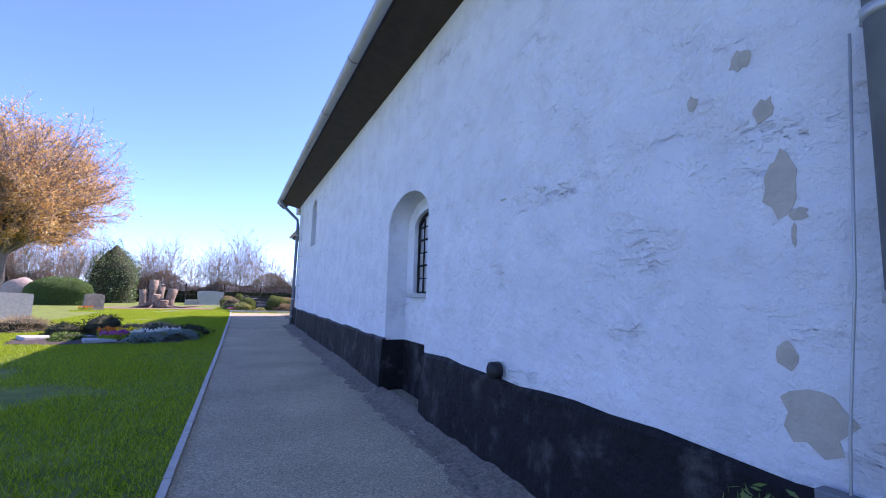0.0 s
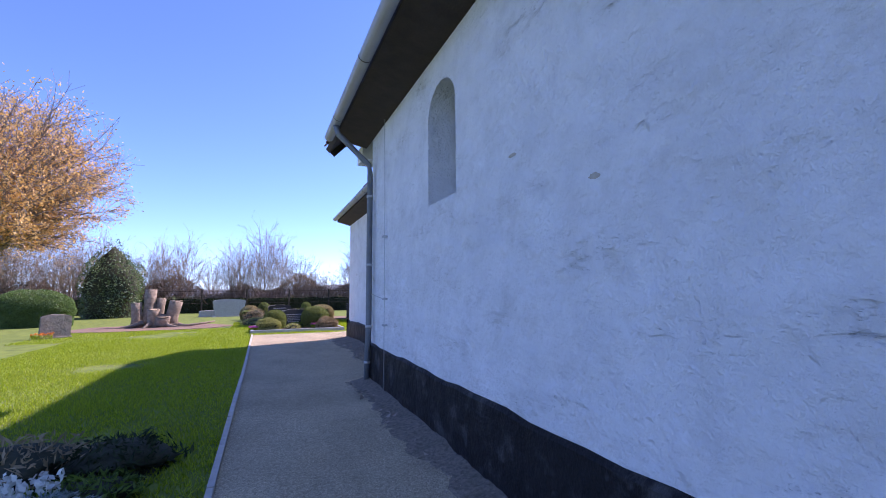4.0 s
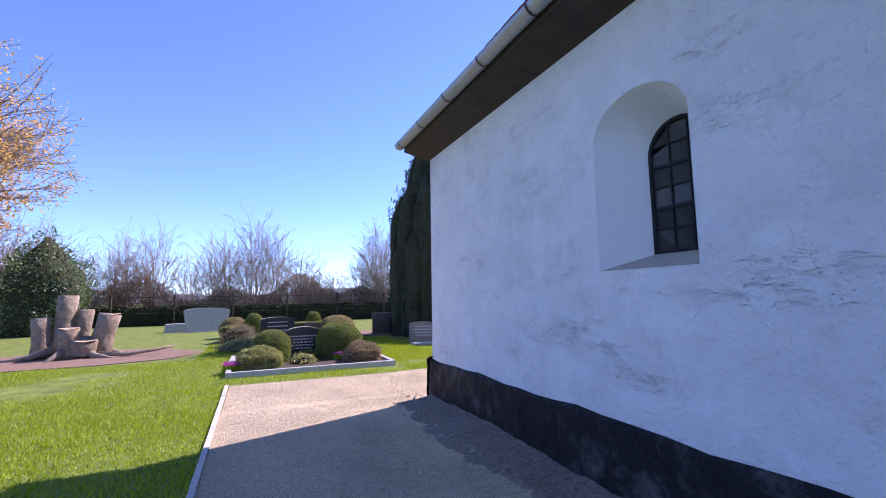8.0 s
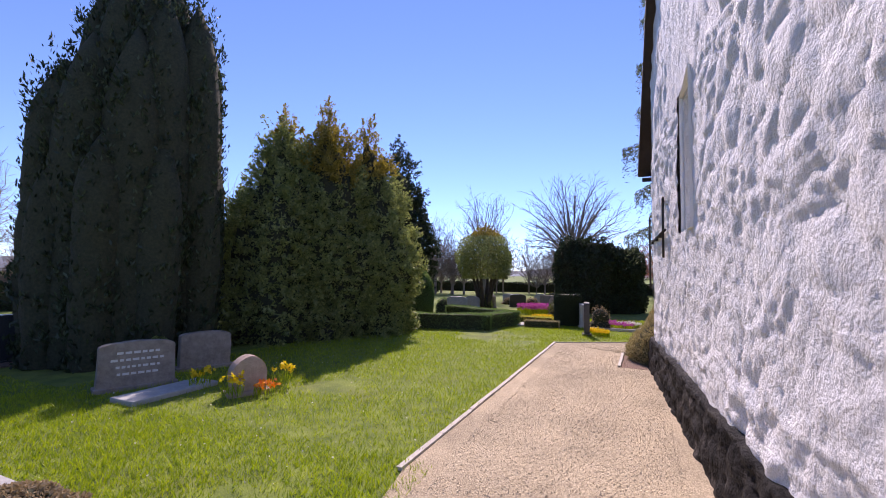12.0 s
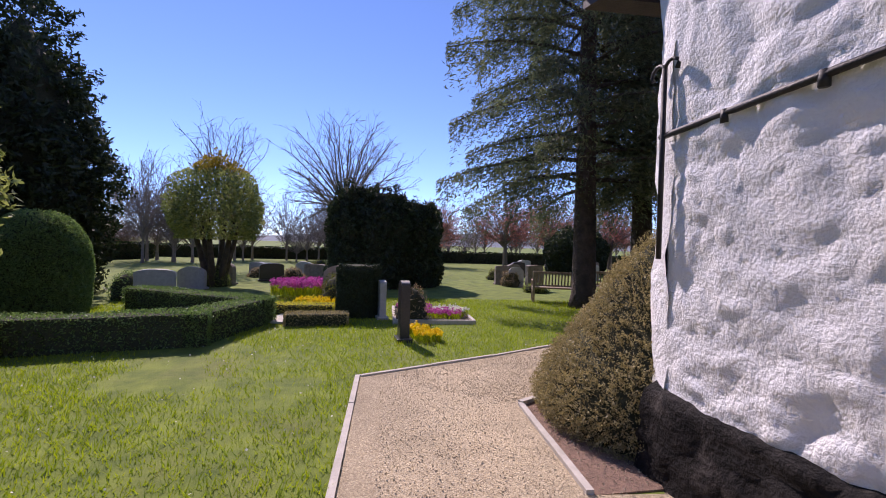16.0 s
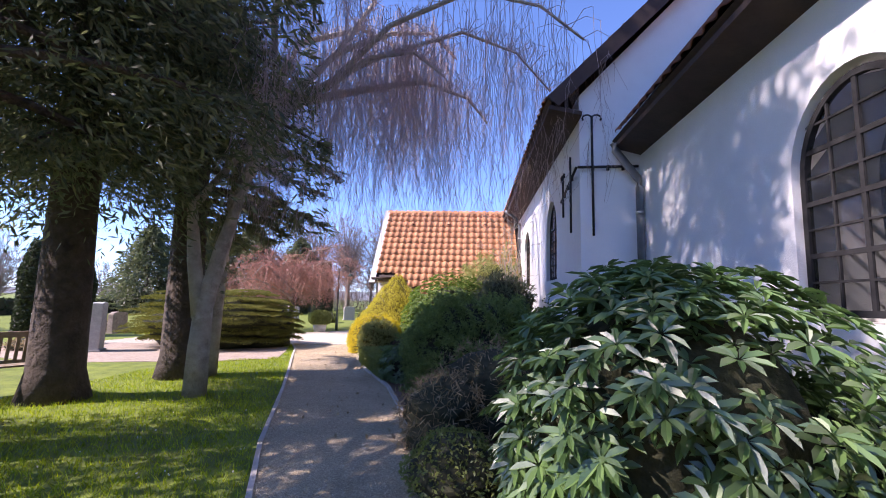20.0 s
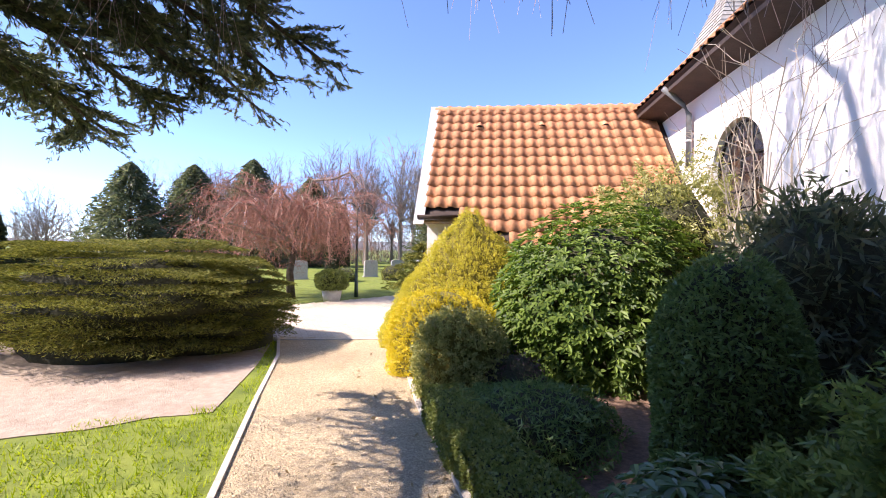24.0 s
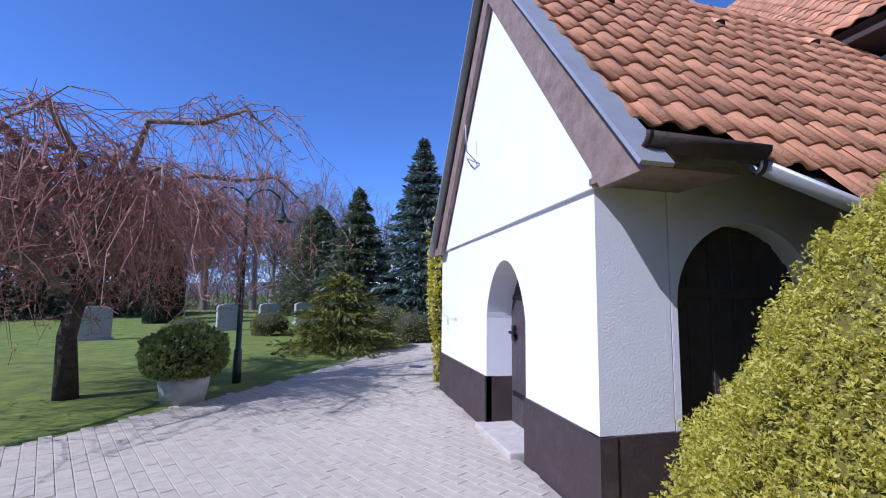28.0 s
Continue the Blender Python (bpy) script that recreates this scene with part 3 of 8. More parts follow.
def bare_branches(height, spread, levels=4, kids=5, seed=1, droop=0.0, r0=0.12, up=0.55, trunk=0.3, sides=5, wig=0.12, tipr=0.006):
    """Tapered limbs of a leafless tree: two meshes' worth of (verts, faces), limbs and twigs, and the twig ends."""
    rnd = random.Random(seed)
    lv, lf, tv, tf, ends = [], [], [], [], []

    def grow(p, d, length, r, level):
        n = 4 if level < 2 else 3
        path, rad = [p.copy()], [r]
        for i in range(n):
            d = (d + Vector((rnd.gauss(0, wig), rnd.gauss(0, wig), rnd.gauss(0, wig) - droop * level * 0.35 + (0.05 if not droop else 0)))).normalized()
            p = p + d * (length / n)
            path.append(p.copy())
            rad.append(max(tipr, r * (1 - 0.62 * (i + 1) / n)))
        if level < 2:
            tube_geo(path, rad, sides + 1, lv, lf, False)
        else:
            tube_geo(path, rad, 3, tv, tf, False)
        if level >= levels - 1:
            ends.append(path)
            return
        m = kids if level else kids + 2
        for k in range(m):
            t = trunk + (1 - trunk) * (k + rnd.random()) / m if level == 0 else 0.25 + 0.75 * (k + rnd.random()) / m
            i = min(int(t * n), n - 1)
            q = path[i].lerp(path[i + 1], t * n - i)
            a = rnd.uniform(0, 6.283)
            side = Vector((math.cos(a), math.sin(a), rnd.uniform(-0.1, 0.35)))
            nd = (d * up + side * (1 - up)).normalized()
            grow(q, nd, length * rnd.uniform(0.45, 0.72) * (spread if level == 0 else 1.0), max(tipr, rad[i] * 0.55), level + 1)

    grow(Vector((0, 0, -0.1)), Vector((rnd.gauss(0, 0.04), rnd.gauss(0, 0.04), 1)), height * 0.62, r0, 0)
    return lv, lf, tv, tf, ends


def bare_tree(name, at, label, height, spread=1.0, levels=4, kids=5, seed=1, bark=None, twig=None, group="", category="tree", **kw):
    ob = thing(name, at, label, category, group)
    lv, lf, tv, tf, ends = bare_branches(height, spread, levels, kids, seed, **kw)
    mesh_ob("branchwork", lv, lf, bark or BARK_GREY, ob, smooth=True)
    mesh_ob("twig_mass", tv, tf, twig or TWIG_GREY, ob)
    return ob, ends


def conifer_sprays(n, height, radius, base=0.1, seed=0, droop=0.25, tiers=0, power=0.9, spray=(0.5, 0.22)):
    """Boughs of a fir as sprays of quads: centres and ways, in a cone of that height and radius."""
    h = base + (1 - base) * rng.uniform(0, 1, n) ** 1.15
    if tiers:
        h = base + (1 - base) * (np.floor((h - base) / (1 - base) * tiers) + rng.normal(0.5, 0.16, n)) / tiers
    h = np.clip(h, base, 1)
    a = rng.uniform(0, 2 * math.pi, n)
    lobe = 1 + 0.22 * np.sin(a * 5 + h * 23 + seed) + 0.12 * np.sin(a * 9 - h * 31)
    r = radius * (1 - h) ** power * lobe * np.sqrt(rng.uniform(0.08, 1, n))
    z = h * height - droop * r
    return np.stack([np.cos(a) * r, np.sin(a) * r, z], 1), np.stack([np.cos(a), np.sin(a), np.full(n, -droop)], 1)


def fir(name, at, label, height, radius, material, n=9000, seed=0, base=0.06, tiers=0, spray=(0.38, 0.13), droop=0.3, power=0.9, trunk_r=0.14, group="", category="conifer"):
    ob = thing(name, at, label, category, group)
    tube("trunk", [(0, 0, -0.1), (0, 0, height * 0.5), (0, 0, height * 0.97)], [trunk_r, trunk_r * 0.6, 0.02], BARK, ob, 8)
    c, d = conifer_sprays(n, height, radius, base, seed, droop, tiers, power)
    quads_ob("bough_mass", leaves(c, d, *spray, 0.45), material, ob)
    return ob


def dome_tree(name, at, label, trunk, centre, radii, boughs, twigs, seed, bark, twig, r0=0.2, group="", category="tree", tipr=0.008, bud=None, buds=0, budsize=(0.15, 0.06), low=-0.8, fan=0.5):
    """A leafless tree with a full rounded crown: curved boughs from the trunk to places all over the crown, each with fine twigs."""
    ob = thing(name, at, label, category, group)
    rnd = random.Random(seed)
    lv, lf, tv, tf, bq = [], [], [], [], []
    c = Vector(centre)
    if trunk > 0:
        tube_geo([(0, 0, -0.15), (0.02, 0, trunk * 0.5), (c.x * 0.3, c.y * 0.3, trunk), (c.x * 0.8, c.y * 0.8, c.z)], [r0 * 1.25, r0, r0 * 0.85, r0 * 0.35], 10, lv, lf, False)
    for k in range(boughs):
        z = low + (1 - low) * ((k + 0.5) / boughs)
        a = k * 2.39996 + rnd.uniform(-0.3, 0.3)
        rr = math.sqrt(max(0.02, 1 - z * z))
        s = rnd.uniform(0.72, 1.0)
        e = c + Vector((math.cos(a) * rr * radii[0], math.sin(a) * rr * radii[1], z * radii[2])) * s
        t0 = max(0.0, min(1.0, 0.25 + 0.55 * rnd.random())) if trunk > 0 else 0.0
        st = Vector((c.x * t0 * 0.5, c.y * t0 * 0.5, trunk + (c.z - trunk) * t0 * 0.7 if trunk > 0 else 0.0)) if trunk > 0 else Vector((rnd.gauss(0, 0.12), rnd.gauss(0, 0.12), -0.05))
        m1 = st.lerp(e, 0.33) + Vector((0, 0, (e - st).length * 0.10 * fan)) + Vector((rnd.gauss(0, 0.1), rnd.gauss(0, 0.1), 0)) * (e - st).length * 0.25
        m2 = st.lerp(e, 0.68) + Vector((0, 0, (e - st).length * 0.13 * fan)) + Vector((rnd.gauss(0, 0.1), rnd.gauss(0, 0.1), 0)) * (e - st).length * 0.2
        rb = max(tipr * 1.6, r0 * 0.30 * rnd.uniform(0.6, 1.1))
        p = [st, m1, m2, e]
        tube_geo(p, [rb, rb * 0.7, rb * 0.45, tipr], 5, lv, lf, False)
        for j in range(twigs):
            t = 3 * rnd.uniform(0.28, 1.0)
            i = min(int(t), 2)
            q = p[i].lerp(p[i + 1], t - i)
            d = (p[i + 1] - p[i]).normalized()
            nd = (d * 0.8 + Vector((rnd.gauss(0, 0.55), rnd.gauss(0, 0.55), rnd.gauss(0.15, 0.4)))).normalized()
            L = (e - st).length * rnd.uniform(0.14, 0.34)
            q1 = q + nd * L * 0.5
            q2 = q1 + (nd + Vector((rnd.gauss(0, 0.25), rnd.gauss(0, 0.25), rnd.gauss(0.1, 0.2)))).normalized() * L * 0.5
            tube_geo([q, q1, q2], [tipr, tipr * 0.8, tipr * 0.55], 3, tv, tf, False)
            for _ in range(2):
                g = q1.lerp(q2, rnd.random())
                g2 = g + (nd + Vector((rnd.gauss(0, 0.6), rnd.gauss(0, 0.6), rnd.gauss(0, 0.5)))).normalized() * L * 0.35
                tube_geo([g, g2], [tipr * 0.6, tipr * 0.45], 3, tv, tf, False)
            for _ in range(buds):
                bq.append(np.array(q.lerp(q2, rnd.uniform(0.3, 1.1))) + rng.normal(0, L * 0.14, 3))
    mesh_ob("branchwork", lv, lf, bark, ob, smooth=True)
    mesh_ob("twig_mass", tv, tf, twig, ob)
    if bq:
        bq = np.array(bq)
        quads_ob("bud_mass", leaves(bq, rng.normal(0, 1, bq.shape), *budsize, 1.0), bud, ob, "opening buds")
    return ob


# ---- ground ----
def gz(x, y):
    """Height of the ground: level, falling gently westward along the north wall."""
    s = min(1.0, max(0.0, (-8.0 - y) / 16.0))
    w = min(1.0, max(0.0, (6.0 - x) / 5.0))
    return -0.36 * s * w


def grid_sheet(name, xs, ys, material, dz=0.0, wob=0.0, parent=None):
    verts = [(x, y, gz(x, y) + dz + (wob * (math.sin(x * 1.7 + y * 0.6) * math.sin(y * 1.3 - x * 0.4)) if wob else 0)) for y in ys for x in xs]
    n = len(xs)
    faces = [(j * n + i, j * n + i + 1, (j + 1) * n + i + 1, (j + 1) * n + i) for j in range(len(ys) - 1) for i in range(n - 1)]
    return mesh_ob(name, verts, faces, material, parent, smooth=True)


def steps(a, b, s):
    n = max(1, int(round((b - a) / s)))
    return [a + (b - a) * i / n for i in range(n + 1)]


gx = [-900, -300, -120, -60] + steps(-40, 48, 1.0) + [70, 130, 320, 900]
gy = [-900, -300, -120, -70] + steps(-48, 42, 1.0) + [60, 120, 320, 900]
ground = tagged(grid_sheet("ground", gx, gy, GRASS), "sunny green churchyard lawn with moss and bare spots", "lawn", kind="structure")


def path_edge(y):
    """Lawn side of the north path."""
    return float(np.interp(y, [-40, -30, -24, -18, -12, -6, 2.6], [-2.9, -2.56, -2.39, -2.25, -2.13, -2.04, -1.99]))


pv = [(path_edge(y) + (1.2 - path_edge(y)) * i / 8, y, gz(0.0, y) + 0.016) for y in steps(-40, 0.2, 0.6) for i in range(9)]
path_n = tagged(mesh_ob("path_north", pv, [(j * 9 + i, j * 9 + i + 1, j * 9 + i + 10, j * 9 + i + 9) for j in range(len(pv) // 9 - 1) for i in range(8)], GRAVEL, smooth=True), "grey grit path along the shaded church wall", "path", kind="structure")


def flat_poly(name, pts, z, material, label, category, thick=0.04, kind="structure"):
    return tagged(plate(name, pts, [], -thick, lambda u, v, d: (u, v, z + d), material), label, category, kind=kind)


LEFT_EDGE = [(11.55, 2.84), (12.45, 1.0), (13.22, -0.38), (14.02, -1.95), (14.72, -3.6), (15.6, -6.1), (16.33, -8.05), (17.1, -10.05), (17.7, -11.7), (18.35, -13.02)]
RIGHT_EDGE = [(16.55, -13.1), (15.75, -11.3), (15.38, -10.0), (14.75, -8.2), (14.0, -6.6), (13.6, -5.3), (13.06, -3.6), (12.65, -2.55), (12.04, -1.26), (11.4, -0.2), (10.55, 1.17), (8.95, 1.2)]
flat_poly("path_south", [(-2.0, 0.2), (-1.97, 2.55), (1.0, 2.45), (3.2, 2.86)] + LEFT_EDGE + RIGHT_EDGE + [(8.9, 0.3), (1.0, 0.2)], 0.016, GRAVEL, "sunlit pinkish grit path round the church", "path")


def edging(name, pts, z, label, w=0.055, h=0.07, gap=1.0, mat_=None):
    """Thin edging stones set end to end along a line."""
    ob = thing(name, (pts[0][0], pts[0][1], 0), label, "edging", kind="structure")
    inv = ob.matrix_world.inverted()
    for (x0, y0), (x1, y1) in zip(pts, pts[1:]):
        d = math.hypot(x1 - x0, y1 - y0)
        m = max(1, round(d / gap))
        for i in range(m):
            a, b = i / m, (i + 1) / m - 0.008 / d
            v = []
            nx, ny = -(y1 - y0) / d * w / 2, (x1 - x0) / d * w / 2
            jit = rng.uniform(-0.006, 0.006)
            for t in (a, b):
                px, py = x0 + (x1 - x0) * t, y0 + (y1 - y0) * t
                g = gz(px, py) + z
                for s in (-1, 1):
                    for zz in (-0.06, h + jit):
                        v.append(inv @ Vector((px + nx * s, py + ny * s, g + zz)))
            mesh_ob("edging_stone", v, [(0, 1, 3, 2), (4, 6, 7, 5), (1, 5, 7, 3), (0, 4, 5, 1), (2, 3, 7, 6)], mat_ or KERB, ob)
    return ob


edging("edging_north", [(path_edge(y) - 0.03, y) for y in (-36, -30, -24, -18, -12, -6, 2.5)], 0.0, "low pale concrete edging along the lawn", h=0.045)
edging("edging_east", [(3.2, 2.9), (7.0, 2.88), (11.55, 2.87)], 0.0, "low pale edging of the grit path", h=0.04)
edging("edging_south", LEFT_EDGE, 0.0, "low pale edging between path and lawn", w=0.045, h=0.035)
edging("edging_bed", RIGHT_EDGE[::-1], 0.0, "low pale edging along the planted bed", h=0.05)
flat_poly("planting_bed", [(9.0, 0.4)] + RIGHT_EDGE[::-1] + [(15.7, -14.3), (10.9, -14.3), (10.9, -6.1), (9.9, -6.1)], 0.012, MULCH, "brown mulch bed between church wall and path", "bed")
rim, so = [], [(17.3, -9.6), (17.75, -11.2), (18.3, -12.7), (24, -12.6), (26, -9.5), (22, -8.0), (19, -8.6)]
for i_, ((xa, ya_), (xb, yb_)) in enumerate(zip(so, so[1:] + so[:1])):
    for k in range(12):
        q = k / 12
        w_ = (0.0 if i_ < 2 else 0.07) * math.sin(math.pi * q)
        rim.append((xa + (xb - xa) * q + w_ * math.sin(9 * q + 2 * i_), ya_ + (yb_ - ya_) * q + w_ * (math.sin(7 * q + i_) + 0.4 * math.sin(15 * q))))
flat_poly("bare_soil", rim, 0.010, DIRT, "dry grey soil beside the juniper", "soil")


# ---- church walls ----
TH = 0.7


def wx(x, sgn):
    """A wall that runs along y, face at x; sgn: the way its face looks."""
    return lambda u, v, d: (x - sgn * d, u, v)


def wy(y, sgn):
    return lambda u, v, d: (u, y - sgn * d, v)


def ye(x):
    return -0.035 + 0.0695 * (x - 1.0)


NW1 = arch(-19.17, -17.74, -0.7, 2.1, 2.5, 16)
NW2 = arch(-11.12, -10.32, 2.54, 3.55, 3.92, 12)
wall_north = tagged(plate("wall_north", [(-40, -0.8), (-7.5, -0.8), (-7.5, 4.6), (-40, 4.6)], [NW1, NW2], TH, wx(0.0, -1), PLASTER), "old limewashed nave wall in shade, uneven and stained", "wall", kind="structure")
CW = arch(-4.66, -3.77, 1.79, 2.86, 3.19, 14)
wall_choir_north = tagged(plate("wall_choir_north", [(-7.6, -0.3), (-0.016, -0.3), (-0.016, 4.2), (-7.6, 4.2)], [CW], TH, wx(1.03, -1), PLASTER), "old limewashed choir wall in shade", "wall", kind="structure")
tagged(plate("wall_nave_end_north", [(0.01, -0.5), (1.2, -0.5), (1.2, 5.6), (0.01, 4.5)], [], 0.05, wy(-7.45, 1), PLASTER), "narrow limewashed return of the nave wall", "wall", kind="structure")
SW3 = arch(-2.92, -1.72, 1.38, 2.55, 3.25, 16)
tagged(plate("wall_choir_south", [(-6.3, -0.3), (-0.55, -0.3), (-0.55, 4.2), (-6.3, 4.2)], [SW3], TH, wx(9.95, 1), PLASTER_SMOOTH), "smooth whitewashed choir wall on the sunny side", "wall", kind="structure")
SW4 = arch(-9.35, -8.12, 1.97, 3.0, 3.7, 16)
SW5 = arch(-13.6, -12.2, 1.97, 3.0, 3.7, 16)
tagged(plate("wall_nave_south", [(-40, -0.3), (-6.66, -0.3), (-6.66, 4.9), (-40, 4.9)], [SW4, SW5], TH, wx(10.9, 1), PLASTER_SMOOTH), "whitewashed south wall of the nave, dappled by tree shade", "wall", kind="structure")
tagged(plate("wall_nave_east", [(9.2, -0.3), (10.9, -0.3), (10.9, 4.9), (5.45, 10.6), (0.0, 4.5), (0.0, 4.2), (9.2, 4.2)], [], 0.5, wy(-6.15, 1), PLASTER_SMOOTH), "whitewashed east end of the nave above the choir roof", "wall", kind="structure")
# closing walls inside, so that windows look into a dim room
tagged(plate("wall_west", [(0, -0.8), (10.9, -0.8), (10.9, 4.6), (5.45, 10.5), (0, 4.6)], [], TH, wy(-40, -1), PLASTER), "plain whitewashed west end", "wall", kind="structure")
tagged(mesh_ob("floor", [(0.4, -39.9, 0.1), (10.4, -39.9, 0.1), (10.4, -6.7, 0.1), (0.4, -6.7, 0.1), (1.5, -6.7, 0.1), (9.5, -6.7, 0.1), (9.5, -0.3, 0.1), (1.5, -0.3, 0.1)], [(0, 1, 2, 3), (4, 5, 6, 7)], INSIDE), "plain church floor", "floor", kind="structure")
tagged(mesh_ob("ceiling", [(0.3, -39.9, 4.5), (10.6, -39.9, 4.5), (10.6, -6.4, 4.5), (0.3, -6.4, 4.5), (1.3, -6.4, 4.1), (9.7, -6.4, 4.1), (9.7, -0.2, 4.1), (1.3, -0.2, 4.1)], [(3, 2, 1, 0), (7, 6, 5, 4)], INSIDE), "plain church ceiling", "ceiling", kind="structure")

# east gable of the choir: a slab with a window hole, and the lumpy plaster skin on it
ROOF_C = (5.47, 4.05, 1.05)


def gable_top(x):
    return 4.05 + 1.22 * (4.95 - abs(x - 5.47))


EW = [(5.22, 2.38), (5.98, 2.38), (5.98, 4.15), (5.22, 4.15)]
ea = math.atan2(ye(9.85) - ye(1.0), 8.85)


def to_e(u, v, d):
    return (u + math.sin(ea) * (d + 0.03), ye(u) - (d + 0.03) * math.cos(ea), v)


wall_east = tagged(plate("wall_east", [(1.04, -0.3), (9.16, -0.3), (9.16, 4.15), (5.47, 9.95), (1.04, 4.15)], [EW], TH, to_e, PLASTER), "roughly plastered limewashed east gable with stones showing through, raked by sun", "wall", kind="structure")
NX = steps(1.04, 5.07, 0.032) + steps(5.07, 6.1, 0.032)[1:] + steps(6.1, 9.18, 0.032)[1:]
NZ = steps(0.5, 2.38, 0.032) + steps(2.38, 4.2, 0.032)[1:] + steps(4.2, 9.9, 0.09)[1:]
P = np.array([(x, 0, z) for z in NZ for x in NX])


def lumps(p, cell, seed):
    """Flat-topped stones: distance to random cell centres, smoothly bounded."""
    r = np.random.default_rng(seed)
    best = np.full(len(p), 9.0)
    second = np.full(len(p), 9.0)
    gxn, gzn = np.arange(0, 11, cell), np.arange(0, 10, cell * 0.8)
    for i, cx in enumerate(gxn):
        for j, cz in enumerate(gzn):
            px, pz, s = cx + r.uniform(-0.45, 0.45) * cell, cz + r.uniform(-0.4, 0.4) * cell, r.uniform(0.75, 1.3)
            sel = (abs(p[:, 0] - px) < 2.2 * cell) & (abs(p[:, 2] - pz) < 2.2 * cell)
            d = np.sqrt((p[sel, 0] - px) ** 2 + ((p[sel, 2] - pz) * 1.35) ** 2) / s
            b, se = best[sel], second[sel]
            second[sel] = np.where(d < b, b, np.minimum(se, d))
            best[sel] = np.minimum(b, d)
    return np.clip((second - best) / cell * 1.6, 0, 1) ** 0.6


warp = np.stack([noise3(P, 3.1, 1.0), 0 * P[:, 0], noise3(P, 3.7, 2.0)], 1)
st = lumps(P + warp * 0.10, 0.42, 5)
keep = (noise3(P, 1.25, 4.0) * 0.5 + 0.5)
st2 = lumps(P * np.array([1.0, 1.0, 1.15]) + warp * 0.16, 0.19, 8)
rough1 = 1 - np.abs(noise3(P + 0.35 * warp, 4.3, 3.0)) * 1.6
rough2 = 1 - np.abs(noise3(P + 0.25 * warp, 9.5, 5.0)) * 1.6
calm = np.clip(0.35 + 0.9 * keep, 0.3, 1)
H = 1.05 * (0.030 * st * np.clip(keep * 1.6 - 0.2, 0.05, 1) + 0.017 * st2 * np.clip(1.3 - keep * 1.2, 0.1, 1) + 0.020 * rough1 + 0.012 * rough2) * calm + 0.008 * noise3(P + 0.2 * warp, 19.0, 6.0) + 0.006 * noise3(P + 0.3 * warp, 47.0, 2.0) * np.clip(noise3(P, 2.3, 7.0) + 0.5, 0, 1) + rng.normal(0, 0.0016, len(P))
H *= np.clip((P[:, 0] - 1.0) / 0.25, 0.1, 1) * np.clip((9.25 - P[:, 0]) / 0.3, 0.2, 1)
V = [(p[0], ye(p[0]) + 0.012 + h, p[2]) for p, h in zip(P, H)]
nn = len(NX)
F = []
for j in range(len(NZ) - 1):
    for i in range(nn - 1):
        cx, cz = (NX[i] + NX[i + 1]) / 2, (NZ[j] + NZ[j + 1]) / 2
        if (5.07 < cx < 6.1 and 2.38 < cz < 4.2) or cz > gable_top(cx) + 0.05:
            continue
        F.append((j * nn + i, j * nn + i + 1, (j + 1) * nn + i + 1, (j + 1) * nn + i))
mesh_ob("rough_plaster", V, [f[::-1] for f in F], PLASTER_ROUGH, wall_east, "lumpy limewashed plaster over fieldstone", True)
# splayed window reveal of the east gable
yo, yi = ye(5.6) + 0.04, ye(5.6) - 0.56
rv = [(5.06, yo, 2.37), (6.11, yo, 2.37), (6.11, yo, 4.21), (5.06, yo, 4.21), (5.24, yi, 2.45), (5.96, yi, 2.45), (5.96, yi, 4.1), (5.24, yi, 4.1)]
mesh_ob("window_reveal", rv, [(0, 1, 5, 4), (1, 2, 6, 5), (2, 3, 7, 6), (3, 0, 4, 7)], PLASTER_SMOOTH, wall_east, "smooth splayed window reveal")


# ---- plinths ----
def plinth_x(name, x, sgn, spans, top, material, label, th=0.06, bottom=-0.8):
    """A tarred foot along a wall that runs along y; the upper edge wavers."""
    ob = thing(name, (x, spans[0][0], 0), label, "plinth", kind="structure")
    for a, b in spans:
        bm = bmesh.new()
        n = max(2, int((b - a) / 0.3))
        prev = None
        for i in range(n + 1):
            y = a + (b - a) * i / n
            w = 0.012 * math.sin(y * 3.1) + 0.010 * math.sin(y * 7.3 + 1)
            t = top(y) + w
            q = [bm.verts.new((sgn * dx, y - spans[0][0], z)) for dx, z in ((-0.02, bottom), (th + 0.05, bottom), (th + w * 0.6, t - 0.025), (th - 0.03, t + 0.01), (-0.02, t + 0.01))]
            if prev:
                for k in range(4):
                    bm.faces.new((prev[k], prev[k + 1], q[k + 1], q[k]))
            else:
                bm.faces.new(q)
            prev = q
        bm.faces.new(prev[::-1])
        part("plinth", bm, material, ob)
    return ob


plinth_x("plinth_north", 0.0, -1, [(-40.0, -19.17), (-17.74, -7.52)], lambda y: 0.52 + 0.012 * (y + 17), TAR, "black tarred wall foot, flaking and streaked pale", 0.035)
plinth_x("plinth_choir_north", 1.03, -1, [(-7.4, -0.01)], lambda y: 0.60, TAR, "black tarred foot of the choir wall", 0.04, -0.3)
plinth_x("plinth_nave_south", 10.9, 1, [(-14.0, -6.1)], lambda y: 1.02, TAR, "black tarred wall foot", 0.05, -0.3)
plinth_x("plinth_choir_south", 9.95, 1, [(-6.15, -0.5)], lambda y: 0.75, TAR, "black tarred wall foot", 0.05, -0.3)
pe = thing("plinth_east", (1.0, ye(1.0), 0), "tarred fieldstone wall foot, dark and patchy", "plinth", kind="structure")
bx = steps(0.96, 9.3, 0.09)
bz = steps(-0.2, 0.62, 0.06)
BP = np.array([(x, 0, z) for z in bz for x in bx])
